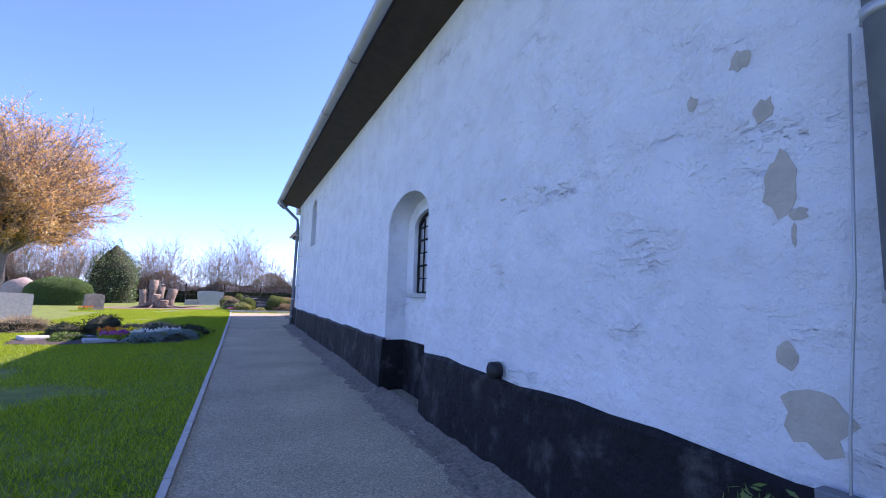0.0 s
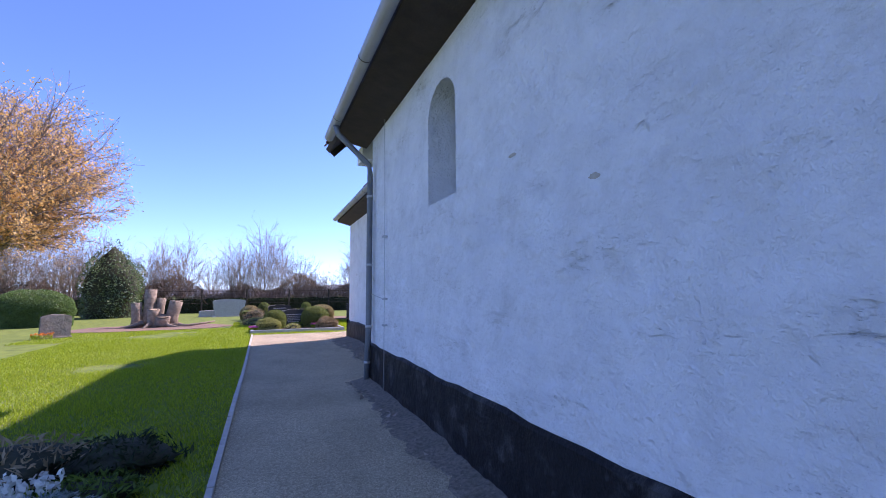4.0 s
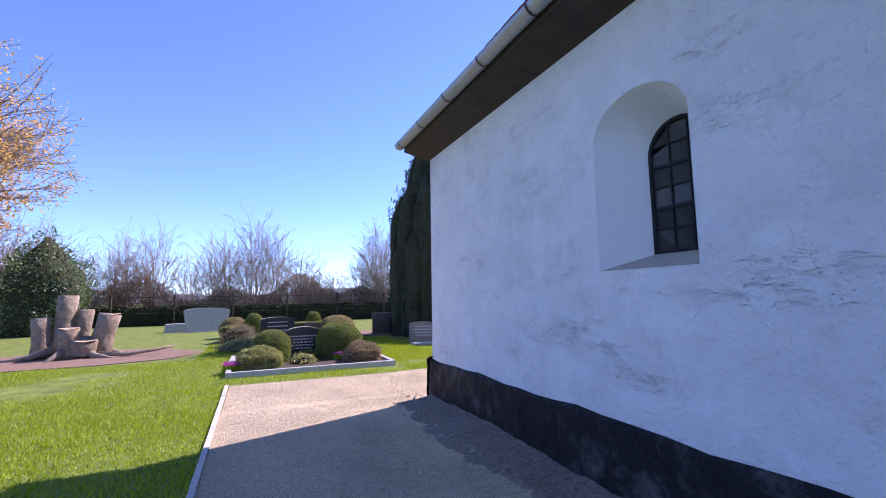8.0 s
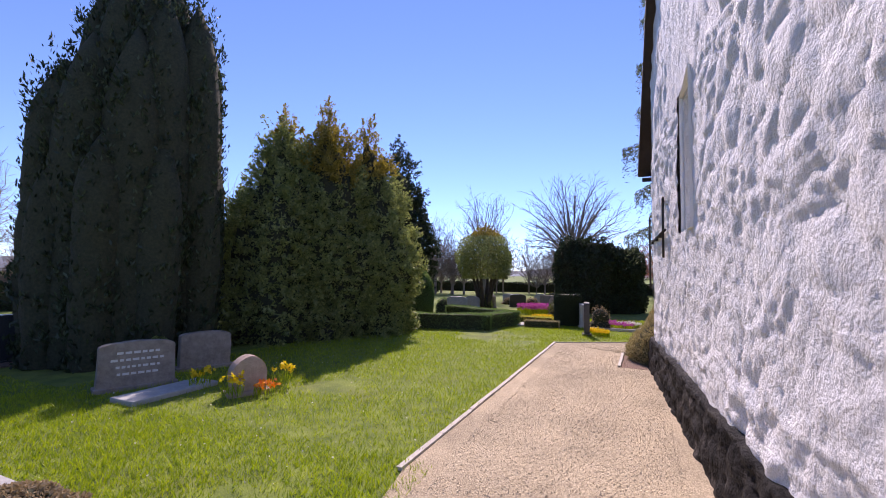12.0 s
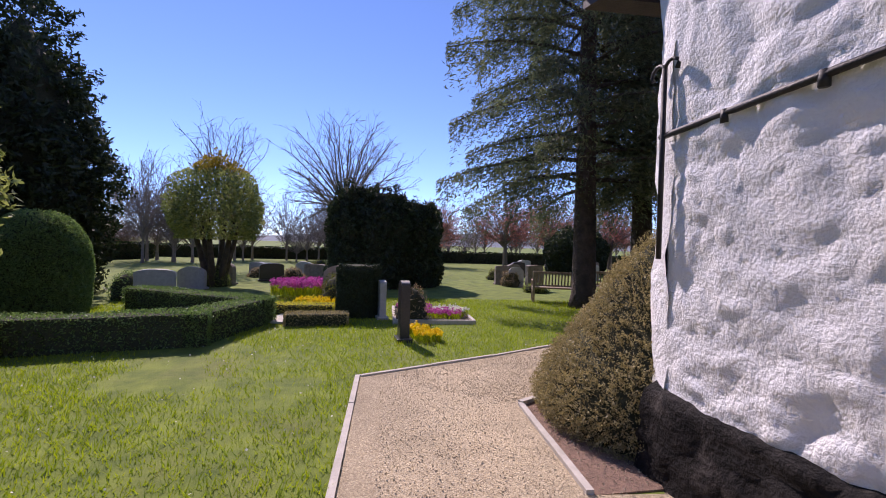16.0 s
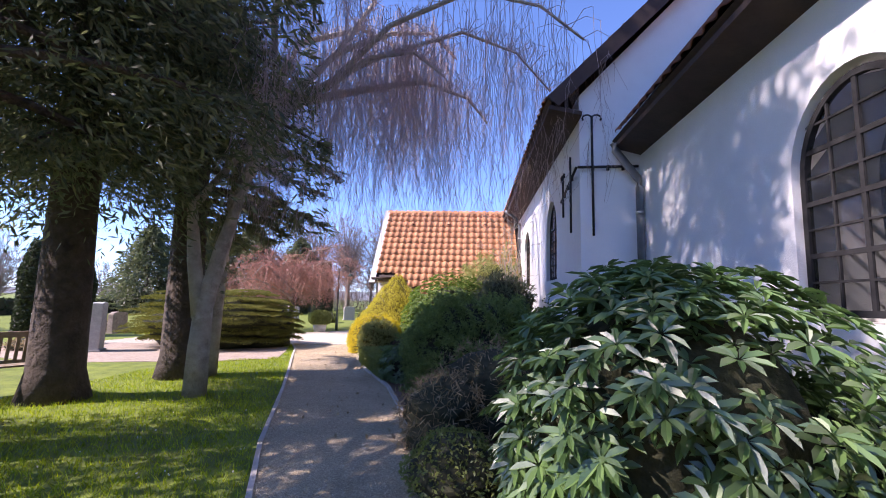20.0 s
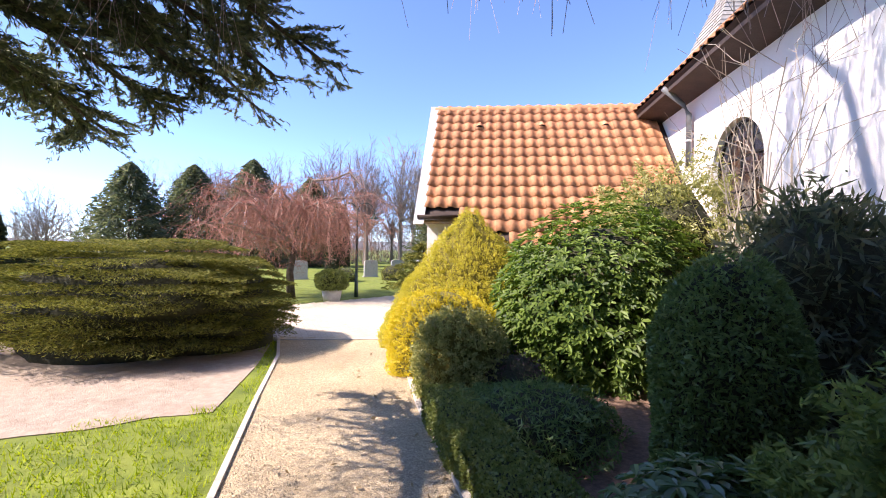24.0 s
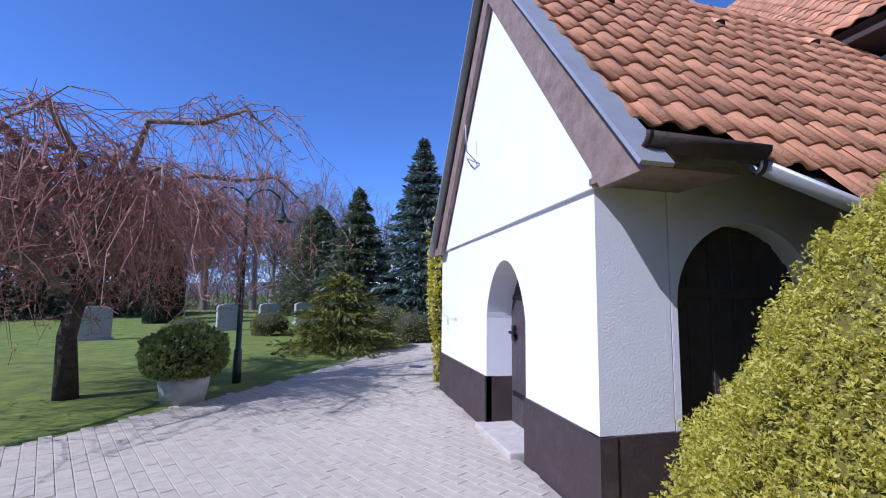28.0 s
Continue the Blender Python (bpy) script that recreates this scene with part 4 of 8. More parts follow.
bh = 0.06 + 0.05 * lumps(BP + 0.05, 0.30, 9) + 0.012 * noise3(BP, 16, 2) + 0.06 * np.clip((0.62 - BP[:, 2]) / 0.8, 0, 1)
edge = 0.05 * noise3(BP * np.array([1, 0, 0]), 2.3, 7) + 0.02 * noise3(BP * np.array([1, 0, 0]), 9, 2)
BV = [(p[0] - 1.0, ye(p[0]) - ye(1.0) + h, p[2] + (e if p[2] > 0.5 else 0)) for p, h, e in zip(BP, bh, edge)]
nb = len(bx)
BF = [(j * nb + i + 1, j * nb + i, (j + 1) * nb + i, (j + 1) * nb + i + 1) for j in range(len(bz) - 1) for i in range(nb - 1)]
top0 = (len(bz) - 1) * nb
for i in range(nb):
    BV.append((bx[i] - 1.0, ye(bx[i]) - ye(1.0) - 0.03, 0.66))
BF += [(top0 + i + 1, top0 + i, len(BV) - nb + i, len(BV) - nb + i + 1) for i in range(nb - 1)]
mesh_ob("plinth", BV, BF, TAR_STONE, pe, smooth=True)


# ---- roofs ----
def pantile_mesh(w=0.235, ln=0.36, material=None):
    """One S-shaped clay tile, lying along +v with its lip at v = 0."""
    n, v, f = 8, [], []
    for j, (vv, lift) in enumerate(((0.0, 0.022), (ln, 0.0))):
        for i in range(n + 1):
            u = w * 1.06 * i / n
            z = 0.022 * math.sin(2 * math.pi * i / n) + 0.012
            v.append((u, vv, z + lift))
    for i in range(n + 1):
        v.append((v[i][0], 0.004, v[i][2] - 0.018))
    for i in range(n):
        f.append((i, i + 1, n + 2 + i, n + 1 + i))
        f.append((2 * n + 2 + i, 2 * n + 3 + i, i + 1, i))
    me = bpy.data.meshes.new("tile")
    me.from_pydata(v, [], f)
    me.polygons.foreach_set("use_smooth", [True] * len(me.polygons))
    me.materials.append(material)
    return me


def tile_field(name, origin, uvec, vvec, cols, rows, material, parent, w=0.235, row=0.30, skip=None, singles=False, label=""):
    """Tiles over a roof slope: from the eave corner origin, along the eave (uvec) and up the slope (vvec)."""
    u, v = Vector(uvec).normalized(), Vector(vvec).normalized()
    nrm = u.cross(v)
    me = pantile_mesh(w, row + 0.06, material)
    inv = parent.matrix_world.inverted()
    base = Matrix((( u.x, v.x, nrm.x), (u.y, v.y, nrm.y), (u.z, v.z, nrm.z))).to_4x4()
    co = np.array([q.co for q in me.vertices])
    fs = [tuple(p.vertices) for p in me.polygons]
    av, af = [], []
    for r in range(rows):
        for c in range(cols):
            if skip and skip(c, r):
                continue
            o = Vector(origin) + u * (c * w) + v * (r * row + random.uniform(-0.006, 0.006)) + nrm * random.uniform(0, 0.006)
            m = inv @ (Matrix.Translation(o) @ base @ pose(0, 0, 0, random.uniform(-0.8, 0.8), 0, random.uniform(-0.7, 0.7)))
            if singles:
                ob = new("tile", me)
                ob.parent = parent
                ob.matrix_local = m
            else:
                k = len(av)
                av += [m @ Vector(q) for q in co]
                af += [tuple(i + k for i in t) for t in fs]
    if av:
        tagged(mesh_ob(name, av, af, material, parent, label, True), kind="stuff")


def slope_slab(name, pts, th, material, parent, label=""):
    """A flat slab under a roof slope from four places, of that thickness downward."""
    inv = parent.matrix_world.inverted()
    n = (Vector(pts[1]) - Vector(pts[0])).cross(Vector(pts[2]) - Vector(pts[0])).normalized()
    if n.z < 0:
        n = -n
    k = len(pts)
    v = [inv @ Vector(p) for p in pts] + [inv @ (Vector(p) - n * th) for p in pts]
    f = [tuple(range(k)), tuple(range(2 * k - 1, k - 1, -1))] + [(i, i + k, (i + 1) % k + k, (i + 1) % k) for i in range(k)]
    bm = bmesh.new()
    bv = [bm.verts.new(q) for q in v]
    for q in f:
        bm.faces.new([bv[i] for i in q])
    return part(name, bm, material, parent, label)


def gutter(name, a, b, r, material, parent, brackets=True, seams=2.0):
    """A half-round gutter from a to b with bulges at its joints."""
    inv = parent.matrix_world.inverted()
    a, b = Vector(a), Vector(b)
    d = (b - a).normalized()
    s = d.cross(Vector((0, 0, 1))).normalized()
    v, f, n = [], [], 8
    for p in (a, b):
        for ring in (r, r - 0.012):
            for i in range(n + 1):
                t = math.pi * i / n
                v.append(inv @ (p + s * math.cos(t) * ring - Vector((0, 0, 1)) * math.sin(t) * ring))
    m = n + 1
    for i in range(n):
        f += [(i, i + 1, 2 * m + i + 1, 2 * m + i), (m + i + 1, m + i, 3 * m + i, 3 * m + i + 1), (i, m + i, m + i + 1, i + 1), (2 * m + i, 2 * m + i + 1, 3 * m + i + 1, 3 * m + i)]
    f += [(0, 2 * m, 3 * m, m), (n, m + n, 3 * m + n, 2 * m + n)]
    g = mesh_ob("gutter", v, f, material, parent, "weathered zinc half-round gutter", True)
    L = (b - a).length
    k = int(L / seams)
    for i in range(k + 1):
        p = a + d * (i * seams + 0.02)
        if (p - a).length > L:
            break
        v2, f2 = [], []
        for q in (p - d * 0.012, p + d * 0.012):
            for j in range(n + 1):
                t = math.pi * j / n
                v2.append(inv @ (q + s * math.cos(t) * (r + 0.009) - Vector((0, 0, 1)) * math.sin(t) * (r + 0.009)))
        f2 = [(j, j + 1, m + j + 1, m + j) for j in range(n)]
        mesh_ob("gutter_bracket", v2, f2, SOFFIT, parent, smooth=True)
    return g


def roof(name, x_ridge, z_ridge, eave_n, eave_s, y0, y1, label):
    """A saddle roof along y with boarded underside; eaves as (x, z), y1(x) its east verge."""
    ob = thing(name, (x_ridge, (y0 + y1(x_ridge)) / 2, 0), label, "roof", kind="structure")
    for ex, ez in (eave_n, eave_s):
        slope_slab("boarding", [(ex, y0, ez), (ex, y1(ex), ez), (x_ridge, y1(x_ridge), z_ridge), (x_ridge, y0, z_ridge)], 0.10, SOFFIT, ob, "dark brown boarded underside")
    return ob


def verge(x):
    """East verge of the choir roof, close over the slanting gable."""
    return ye(x) + 0.16


nave_roof = roof("roof_nave", 5.45, 10.75, (-0.62, 4.55), (11.45, 4.75), -40.4, lambda x: -5.9, "steep nave roof with orange tiles and boarded eaves")
choir_roof = roof("roof_choir", 5.47, 10.2, (0.62, 4.12), (10.38, 4.12), -6.15, verge, "steep choir roof with dark red tiles and boarded eaves")
for ob, ex, ez, rx, rz, ya, yb, sg, tm, rows in (
        (nave_roof, -0.62, 4.55, 5.45, 10.75, -40.3, -5.95, -1, TILE_DARK, 4),
        (choir_roof, 0.62, 4.12, 5.47, 10.2, -5.85, 0.62, -1, TILE_DARK, 24),
        (choir_roof, 10.38, 4.12, 5.47, 10.2, -5.85, 0.62, 1, TILE_DARK, 8),
        (nave_roof, 11.45, 4.75, 5.45, 10.75, -30.0, -5.95, 1, TILE_RED, 29)):
    up = Vector((rx - ex, 0, rz - ez)).normalized()
    L = math.hypot(rx - ex, rz - ez)
    rows = min(rows, int(L / 0.30))
    cols = int((yb - ya) / 0.235)
    nrm = Vector((-up.z, 0, up.x)) * (1 if up.x > 0 else -1)
    o = Vector((ex, ya if sg > 0 else yb, ez)) + nrm * 0.02
    past = None
    if ob is choir_roof:
        past = lambda c, r: (ya + (c + 1) * 0.235 if sg > 0 else yb - c * 0.235) > verge(ex + up.x * r * 0.30) + 0.04
    tile_field("tiles", o, (0, sg, 0), up, cols, rows, tm, ob, skip=past, label="clay pantiles")
    if rows < int(L / 0.30):
        yv = (lambda x: verge(x)) if ob is choir_roof else (lambda x: yb)
        lo_ = Vector((ex, 0, ez)) + up * rows * 0.3
        slope_slab("tile_cover", [Vector((lo_.x, ya, lo_.z)) + nrm * 0.03, Vector((lo_.x, yv(lo_.x), lo_.z)) + nrm * 0.03, Vector((rx, yv(rx), rz)) + nrm * 0.03, Vector((rx, ya, rz)) + nrm * 0.03], 0.03, tm, ob, "clay tiles")
# boarded soffits, fascia and gutters
for ob, x0, x1, z, ya, yb in ((nave_roof, -0.60, 0.0, 4.46, -40, -7.0), (choir_roof, 0.60, 1.03, 4.03, -7.4, 0.06), (choir_roof, 9.95, 10.36, 4.03, -6.1, 0.72), (nave_roof, 10.9, 11.42, 4.64, -40, -5.95)):
    c = ob.location
    bm = box_bm(x0 - c.x, x1 - c.x, ya - c.y, yb - c.y, z - 0.05, z + 0.02)
    inner = (x1 if x0 < 5 else x0) - c.x
    for v in bm.verts:
        if abs(v.co.x - inner) < 0.01:
            v.co.z -= 0.11
    part("soffit_board", bm, SOFFIT, ob)
gutter("gutter", (-0.70, -40, 4.47), (-0.70, -6.9, 4.47), 0.085, ZINC, nave_roof)
gutter("gutter", (0.53, -7.3, 4.10), (0.53, 0.10, 4.10), 0.085, ZINC, choir_roof, seams=0.9)
# bargeboards of the gables
for ob, yf, rx, rz, es, bh_ in ((choir_roof, verge, 5.47, 10.2, ((0.62, 4.12), (10.38, 4.12)), 0.16), (nave_roof, lambda x: -5.92, 5.45, 10.75, ((-0.62, 4.55), (11.45, 4.75)), 0.24)):
    for ex, ez in es:
        slope_slab("bargeboard", [(ex, yf(ex), ez + 0.03), (ex, yf(ex) + 0.03, ez + 0.03), (rx, yf(rx) + 0.03, rz + 0.03), (rx, yf(rx), rz + 0.03)], bh_, SOFFIT, ob, "dark brown bargeboard")


# soil and moss heaped against the shaded wall foot
for nm, xw, ya, yb, wide in (("wall_foot_soil_nave", 0.0, -17.7, -7.5, 0.42), ("wall_foot_soil_choir", 1.0, -7.4, -0.1, 0.62), ("wall_foot_soil_west", 0.0, -40.0, -17.7, 0.40)):
    nu, ys_ = 14, steps(ya, yb, 0.045)
    G = np.array([(xw - wide * 1.25 * (1 - i / (nu - 1)), y, 0.0) for y in ys_ for i in range(nu)])
    u = (xw - G[:, 0]) / wide
    u = u + 0.24 * noise3(G, 2.1, 5.0) + 0.15 * noise3(G, 6.3, 2.0) + 0.07 * noise3(G, 17.0, 1.0)
    hgt = 0.10 * np.clip(1 - u, 0, 1.3) ** 1.3 * (0.75 + 0.35 * noise3(G, 1.2, 9.0)) + np.where(u < 1.0, 0.014 * noise3(G, 11.0, 3.0) + 0.008 * noise3(G, 29.0, 4.0) + rng.normal(0, 0.003, len(G)), 0) - 0.02 * (u > 1.0)
    v = [(p[0], p[1], gz(p[0], p[1]) + 0.014 + h) for p, h in zip(G, hgt)]
    f = [(j * nu + i, j * nu + i + 1, (j + 1) * nu + i + 1, (j + 1) * nu + i) for j in range(len(ys_) - 1) for i in range(nu - 1)]
    tagged(mesh_ob(nm, v, f, FOOT_SOIL, smooth=True), "mossy brown soil heaped against the wall foot", "soil", kind="structure")


# rounded-off south-east corner of the choir
cv, cf = [], []
for j, z in enumerate(steps(-0.2, 4.15, 0.15)):
    for i in range(6):
        t = i / 5
        x = 9.15 + 0.81 * math.sin(t * 1.5708) ** 1.05
        y = ye(9.15) + 0.03 - 1.12 * (1 - math.cos(t * 1.5708)) ** 1.05
        w = 0.012 * math.sin(z * 5 + i) + 0.008 * math.sin(z * 13 + 2 * i)
        cv.append((x + w, y + w, z))
n6 = len(cv) // 6
cf = [(j * 6 + i, j * 6 + i + 1, j * 6 + i + 7, j * 6 + i + 6) for j in range(n6 - 1) for i in range(5)]
tagged(mesh_ob("wall_corner", cv, cf, PLASTER_ROUGH, smooth=True), "rounded limewashed corner of the choir", "wall", kind="structure")
part("corner_foot", box_bm(9.1, 9.62, -0.4, 0.58, -0.2, 0.55, 0.2, 4), TAR_STONE, wall_east, "tarred foot of the corner")


# ---- porch on the south side ----
PX, PYE, PYW, PRY, PRZ = 15.95, -14.48, -18.45, -16.2, 4.98
SLP = (PRZ - 2.25) / (PRY + 14.05) * -1
porch = thing("porch", (13.4, -16.4, 0), "whitewashed porch with orange pantile roof and brown painted foot", "porch", kind="structure")
pinv = porch.matrix_world.inverted()


def pl(f):
    return lambda u, v, d: pinv @ Vector(f(u, v, d))


half = [(u, v) for u, v in arch(-16.5, -15.53, -0.1, 1.15, 1.74, 16, 0.35)]
plate("gable_wall", [(PYW, -0.3), (PYE, -0.3), (PYE, 2.45), (PRY, 4.86), (PYW, 2.35)], [half], 0.55, pl(wx(PX, 1)), PLASTER_SMOOTH, porch, "bright whitewashed gable with a pointed doorway")
plate("upper_gable_step", [(PYW - 0.01, 2.03), (PYE + 0.02, 2.09), (PYE + 0.02, 2.52), (PRY, 4.90), (PYW - 0.01, 2.3)], [], 0.03, pl(wx(PX + 0.03, 1)), PLASTER_SMOOTH, porch, "slightly proud upper gable")
HATCH = arch(14.1, 15.34, -0.1, 1.36, 1.93, 18)
plate("side_wall", [(10.9, -0.3), (PX - 0.56, -0.3), (PX - 0.56, 2.4), (10.9, 2.4)], [HATCH], 0.5, pl(lambda u, v, d: (u, PYE - d, v)), PLASTER_SMOOTH, porch, "whitewashed side wall with an arched opening")
plate("side_wall", [(10.9, -0.3), (PX - 0.56, -0.3), (PX - 0.56, 2.2), (10.9, 2.2)], [], 0.5, pl(lambda u, v, d: (u, PYW + d, v)), PLASTER_SMOOTH, porch)
# brown foot
for spans in ((PYW - 0.02, -16.5), (-15.53, PYE + 0.03)):
    bm = box_bm(PX - 0.1 - 13.4, PX + 0.02 - 13.4, spans[0] + 16.4, spans[1] + 16.4, -0.2, 0.54)
    part("brown_foot", bm, PLINTH_BROWN, porch, "brown painted wall foot")
part("brown_foot", box_bm(15.34 - 13.4, PX + 0.018 - 13.4, PYE - 0.1 + 16.4, PYE + 0.02 + 16.4, -0.2, 0.54), PLINTH_BROWN, porch)
part("brown_foot", box_bm(10.95 - 13.4, 14.1 - 13.4, PYE - 0.1 + 16.4, PYE + 0.02 + 16.4, -0.2, 0.54), PLINTH_BROWN, porch)
part("brown_foot", box_bm(PX - 0.55 - 13.4, PX - 0.06 - 13.4, -16.53 + 16.4, -16.495 + 16.4, -0.2, 0.535), PLINTH_BROWN, porch)
part("threshold", box_bm(PX - 0.5 - 13.4, PX + 0.12 - 13.4, -16.54 + 16.4, -15.6 + 16.4, -0.1, 0.07, 0.015), KERB, porch, "worn pale threshold slab")
# door in the gable, of upright boards
pdoor = part("door", box_bm(PX - 0.350 - 13.4, PX - 0.300 - 13.4, -16.5 + 16.4, -15.64 + 16.4, 0.05, 1.85), DOOR_BROWN, porch, "dark brown boarded door with iron latch")
for i in range(6):
    y = -16.49 + i * 0.143
    part("board", box_bm(PX - 0.302 - 13.4, PX - 0.285 - 13.4, y + 16.4, y + 0.135 + 16.4, 0.06, 1.83, 0.004, 1), DOOR_BROWN, pdoor)
for z in (0.35, 1.35):
    part("strap_hinge", box_bm(PX - 0.287 - 13.4, PX - 0.275 - 13.4, -16.45 + 16.4, -15.85 + 16.4, z, z + 0.05, 0.004, 1), IRON, pdoor)
part("latch", box_bm(PX - 0.287 - 13.4, PX - 0.250 - 13.4, -16.42 + 16.4, -16.36 + 16.4, 0.92, 1.08, 0.008), IRON, pdoor, "black iron latch")
part("latch_handle", box_bm(PX - 0.260 - 13.4, PX - 0.220 - 13.4, -16.43 + 16.4, -16.30 + 16.4, 0.99, 1.02, 0.006), IRON, pdoor)
# arched hatch in the side, boarded
hat = plate("hatch_door", HATCH, [], 0.05, pl(lambda u, v, d: (u, PYE - 0.16 - d, v)), DOOR_BROWN, porch, "dark brown boarded arched hatch")
for i in range(6):
    x = 14.11 + i * 0.203
    m = x + 0.09
    top = 1.36 + 0.57 * math.sqrt(max(0.02, 1 - ((m - 14.72) / 0.64) ** 2)) - 0.03
    part("board", box_bm(x - 13.4, x + 0.195 - 13.4, PYE - 0.165 + 16.4, PYE - 0.148 + 16.4, 0.05, top, 0.004, 1), DOOR_BROWN, hat)
part("rail", box_bm(14.15 - 13.4, 15.29 - 13.4, PYE - 0.15 + 16.4, PYE - 0.115 + 16.4, 1.40, 1.47, 0.006), DOOR_BROWN, hat)
# roof: boarding, tiles one by one on the near slope, ridge tiles, bargeboards, gutters
up_e = Vector((0, PRY + 14.05, PRZ - 2.25)).normalized()
n_e = Vector((0, -up_e.z, up_e.y)) * -1


def on_e(x, z, off=0.0):
    return Vector((x, PRY + (PRZ - z) / SLP, z)) + Vector((0, up_e.z, -up_e.y)) * off


low = 1.66
slope_slab("boarding", [on_e(16.02, 2.26), on_e(15.25, 2.26), on_e(14.2, low + 0.02), on_e(10.9, low + 0.02), on_e(10.9, PRZ), on_e(16.02, PRZ)], 0.05, SOFFIT, porch, "dark boarded underside")
wz = 2.1
slope_slab("boarding", [(16.05, PRY - (PRZ - wz) / SLP, wz), (10.9, PRY - (PRZ - wz) / SLP, wz), (10.9, PRY, PRZ), (16.05, PRY, PRZ)], 0.08, SOFFIT, porch)
uw = Vector((0, (PRZ - wz) / SLP, PRZ - wz)).normalized()
slope_slab("west_tiles", [(16.05, PRY - (PRZ - wz) / SLP - 0.03, wz + 0.03), (10.9, PRY - (PRZ - wz) / SLP - 0.03, wz + 0.03), (10.9, PRY - 0.02, PRZ + 0.03), (16.05, PRY - 0.02, PRZ + 0.03)], 0.03, TILE_RED, porch, "orange clay tiles")
o = on_e(15.98, low, 0.03)
rowlen = 0.302


def off_roof(c, r):
    x, z = 15.98 - c * 0.235, low + r * rowlen * up_e.z
    return z < 2.2 and x - 0.2 > 14.3 + (z - low) / 0.6 * 1.05 or z > PRZ - 0.12


tile_field("tile", o, (-1, 0, 0), up_e, 21, 14, TILE_RED, porch, row=rowlen, skip=off_roof, singles=True)
for i in range(15):
    x = 16.02 - i * 0.36
    v, f = [], []
    for xx, r in ((x, 0.125), (x - 0.39, 0.112)):
        for k in range(9):
            a = math.pi * k / 8
            v.append(pinv @ Vector((xx, PRY + math.cos(a) * r, PRZ - 0.06 + math.sin(a) * r)))
    f = [(k, k + 1, 10 + k, 9 + k) for k in range(8)]
    if x > 10.9:
        mesh_ob("ridge_tile", v, f, TILE_RED, porch, "mossy clay ridge tile", True)
# vent tiles
for x in (14.94, 13.54, 12.15):
    c = on_e(x, 4.36, 0.06)
    v, f = [], []
    for k in range(9):
        a = math.pi * k / 8
        for rr, s in ((0.075, 0.0), (0.03, 0.16)):
            v.append(pinv @ (c + Vector((math.cos(a) * rr, 0, 0)) + Vector((0, up_e.z, -up_e.y)) * math.sin(a) * rr * 0.8 + up_e * s))
    f = [(2 * k, 2 * k + 2, 2 * k + 3, 2 * k + 1) for k in range(8)]
    vt = mesh_ob("vent_tile", v, f, TILE_RED, porch, "clay vent tile with dark mouth", True)
    # flat dark sheet over the opening stands in for the shade within
    mesh_ob("vent_mouth", [v[2 * k] for k in range(9)], [tuple(range(9))], SOFFIT, vt)
# bargeboard and zinc verge over the gable
for sg, zz in ((1, 2.02), (-1, 1.95)):
    def bb(z, x, off=0.0):
        return pinv @ (Vector((x, PRY + sg * (PRZ - z) / SLP, z)) + Vector((0, sg * up_e.z, -up_e.y)) * off)
    v = [bb(zz, 16.0, 0.05), bb(zz + 0.21, 16.0, -0.30), bb(PRZ - 0.25, 16.0, -0.26), bb(PRZ + 0.02, 16.0, 0.05)]
    v += [q + Vector((0.05, 0, 0)) for q in v]
    mesh_ob("bargeboard", v, [(0, 1, 2, 3), (7, 6, 5, 4), (0, 4, 5, 1), (1, 5, 6, 2), (2, 6, 7, 3), (3, 7, 4, 0)], BARGE, porch, "weathered brown bargeboard")
    v = [bb(zz, 15.93, 0.075), bb(zz, 16.13, 0.075), bb(PRZ + 0.02, 16.13, 0.075), bb(PRZ + 0.02, 15.93, 0.075)]
    v += [bb(zz, 15.93, 0.05), bb(zz, 16.13, 0.05), bb(PRZ, 16.13, 0.05), bb(PRZ, 15.93, 0.05)]
    mesh_ob("verge_flashing", v, [(0, 1, 2, 3), (7, 6, 5, 4), (0, 4, 5, 1), (1, 5, 6, 2), (3, 2, 6, 7)], ZINC, porch, "bright zinc verge strip")
e0 = on_e(15.7, 2.2)
part("eaves_box", box_bm(15.3 - 13.4, 15.99 - 13.4, PYE + 0.005 + 16.4, e0.y + 0.0 + 16.4, 2.11, 2.15), BARGE, porch, "dark boarded eaves box")
gutter("gutter", (16.06, e0.y + 0.09, 2.24), (15.25, e0.y + 0.09, 2.24), 0.08, SOFFIT, porch, seams=3)
la = on_e(15.25, 2.2, 0.0) + Vector((0, 0.06, -0.02))
lb = on_e(14.2, low - 0.02, 0.0) + Vector((0, 0.06, -0.04))
gutter("gutter", la, lb, 0.065, ZINC, porch, seams=3)
gutter("gutter", lb, lb + Vector((-3.2, 0, 0)), 0.065, ZINC, porch, seams=1.2)
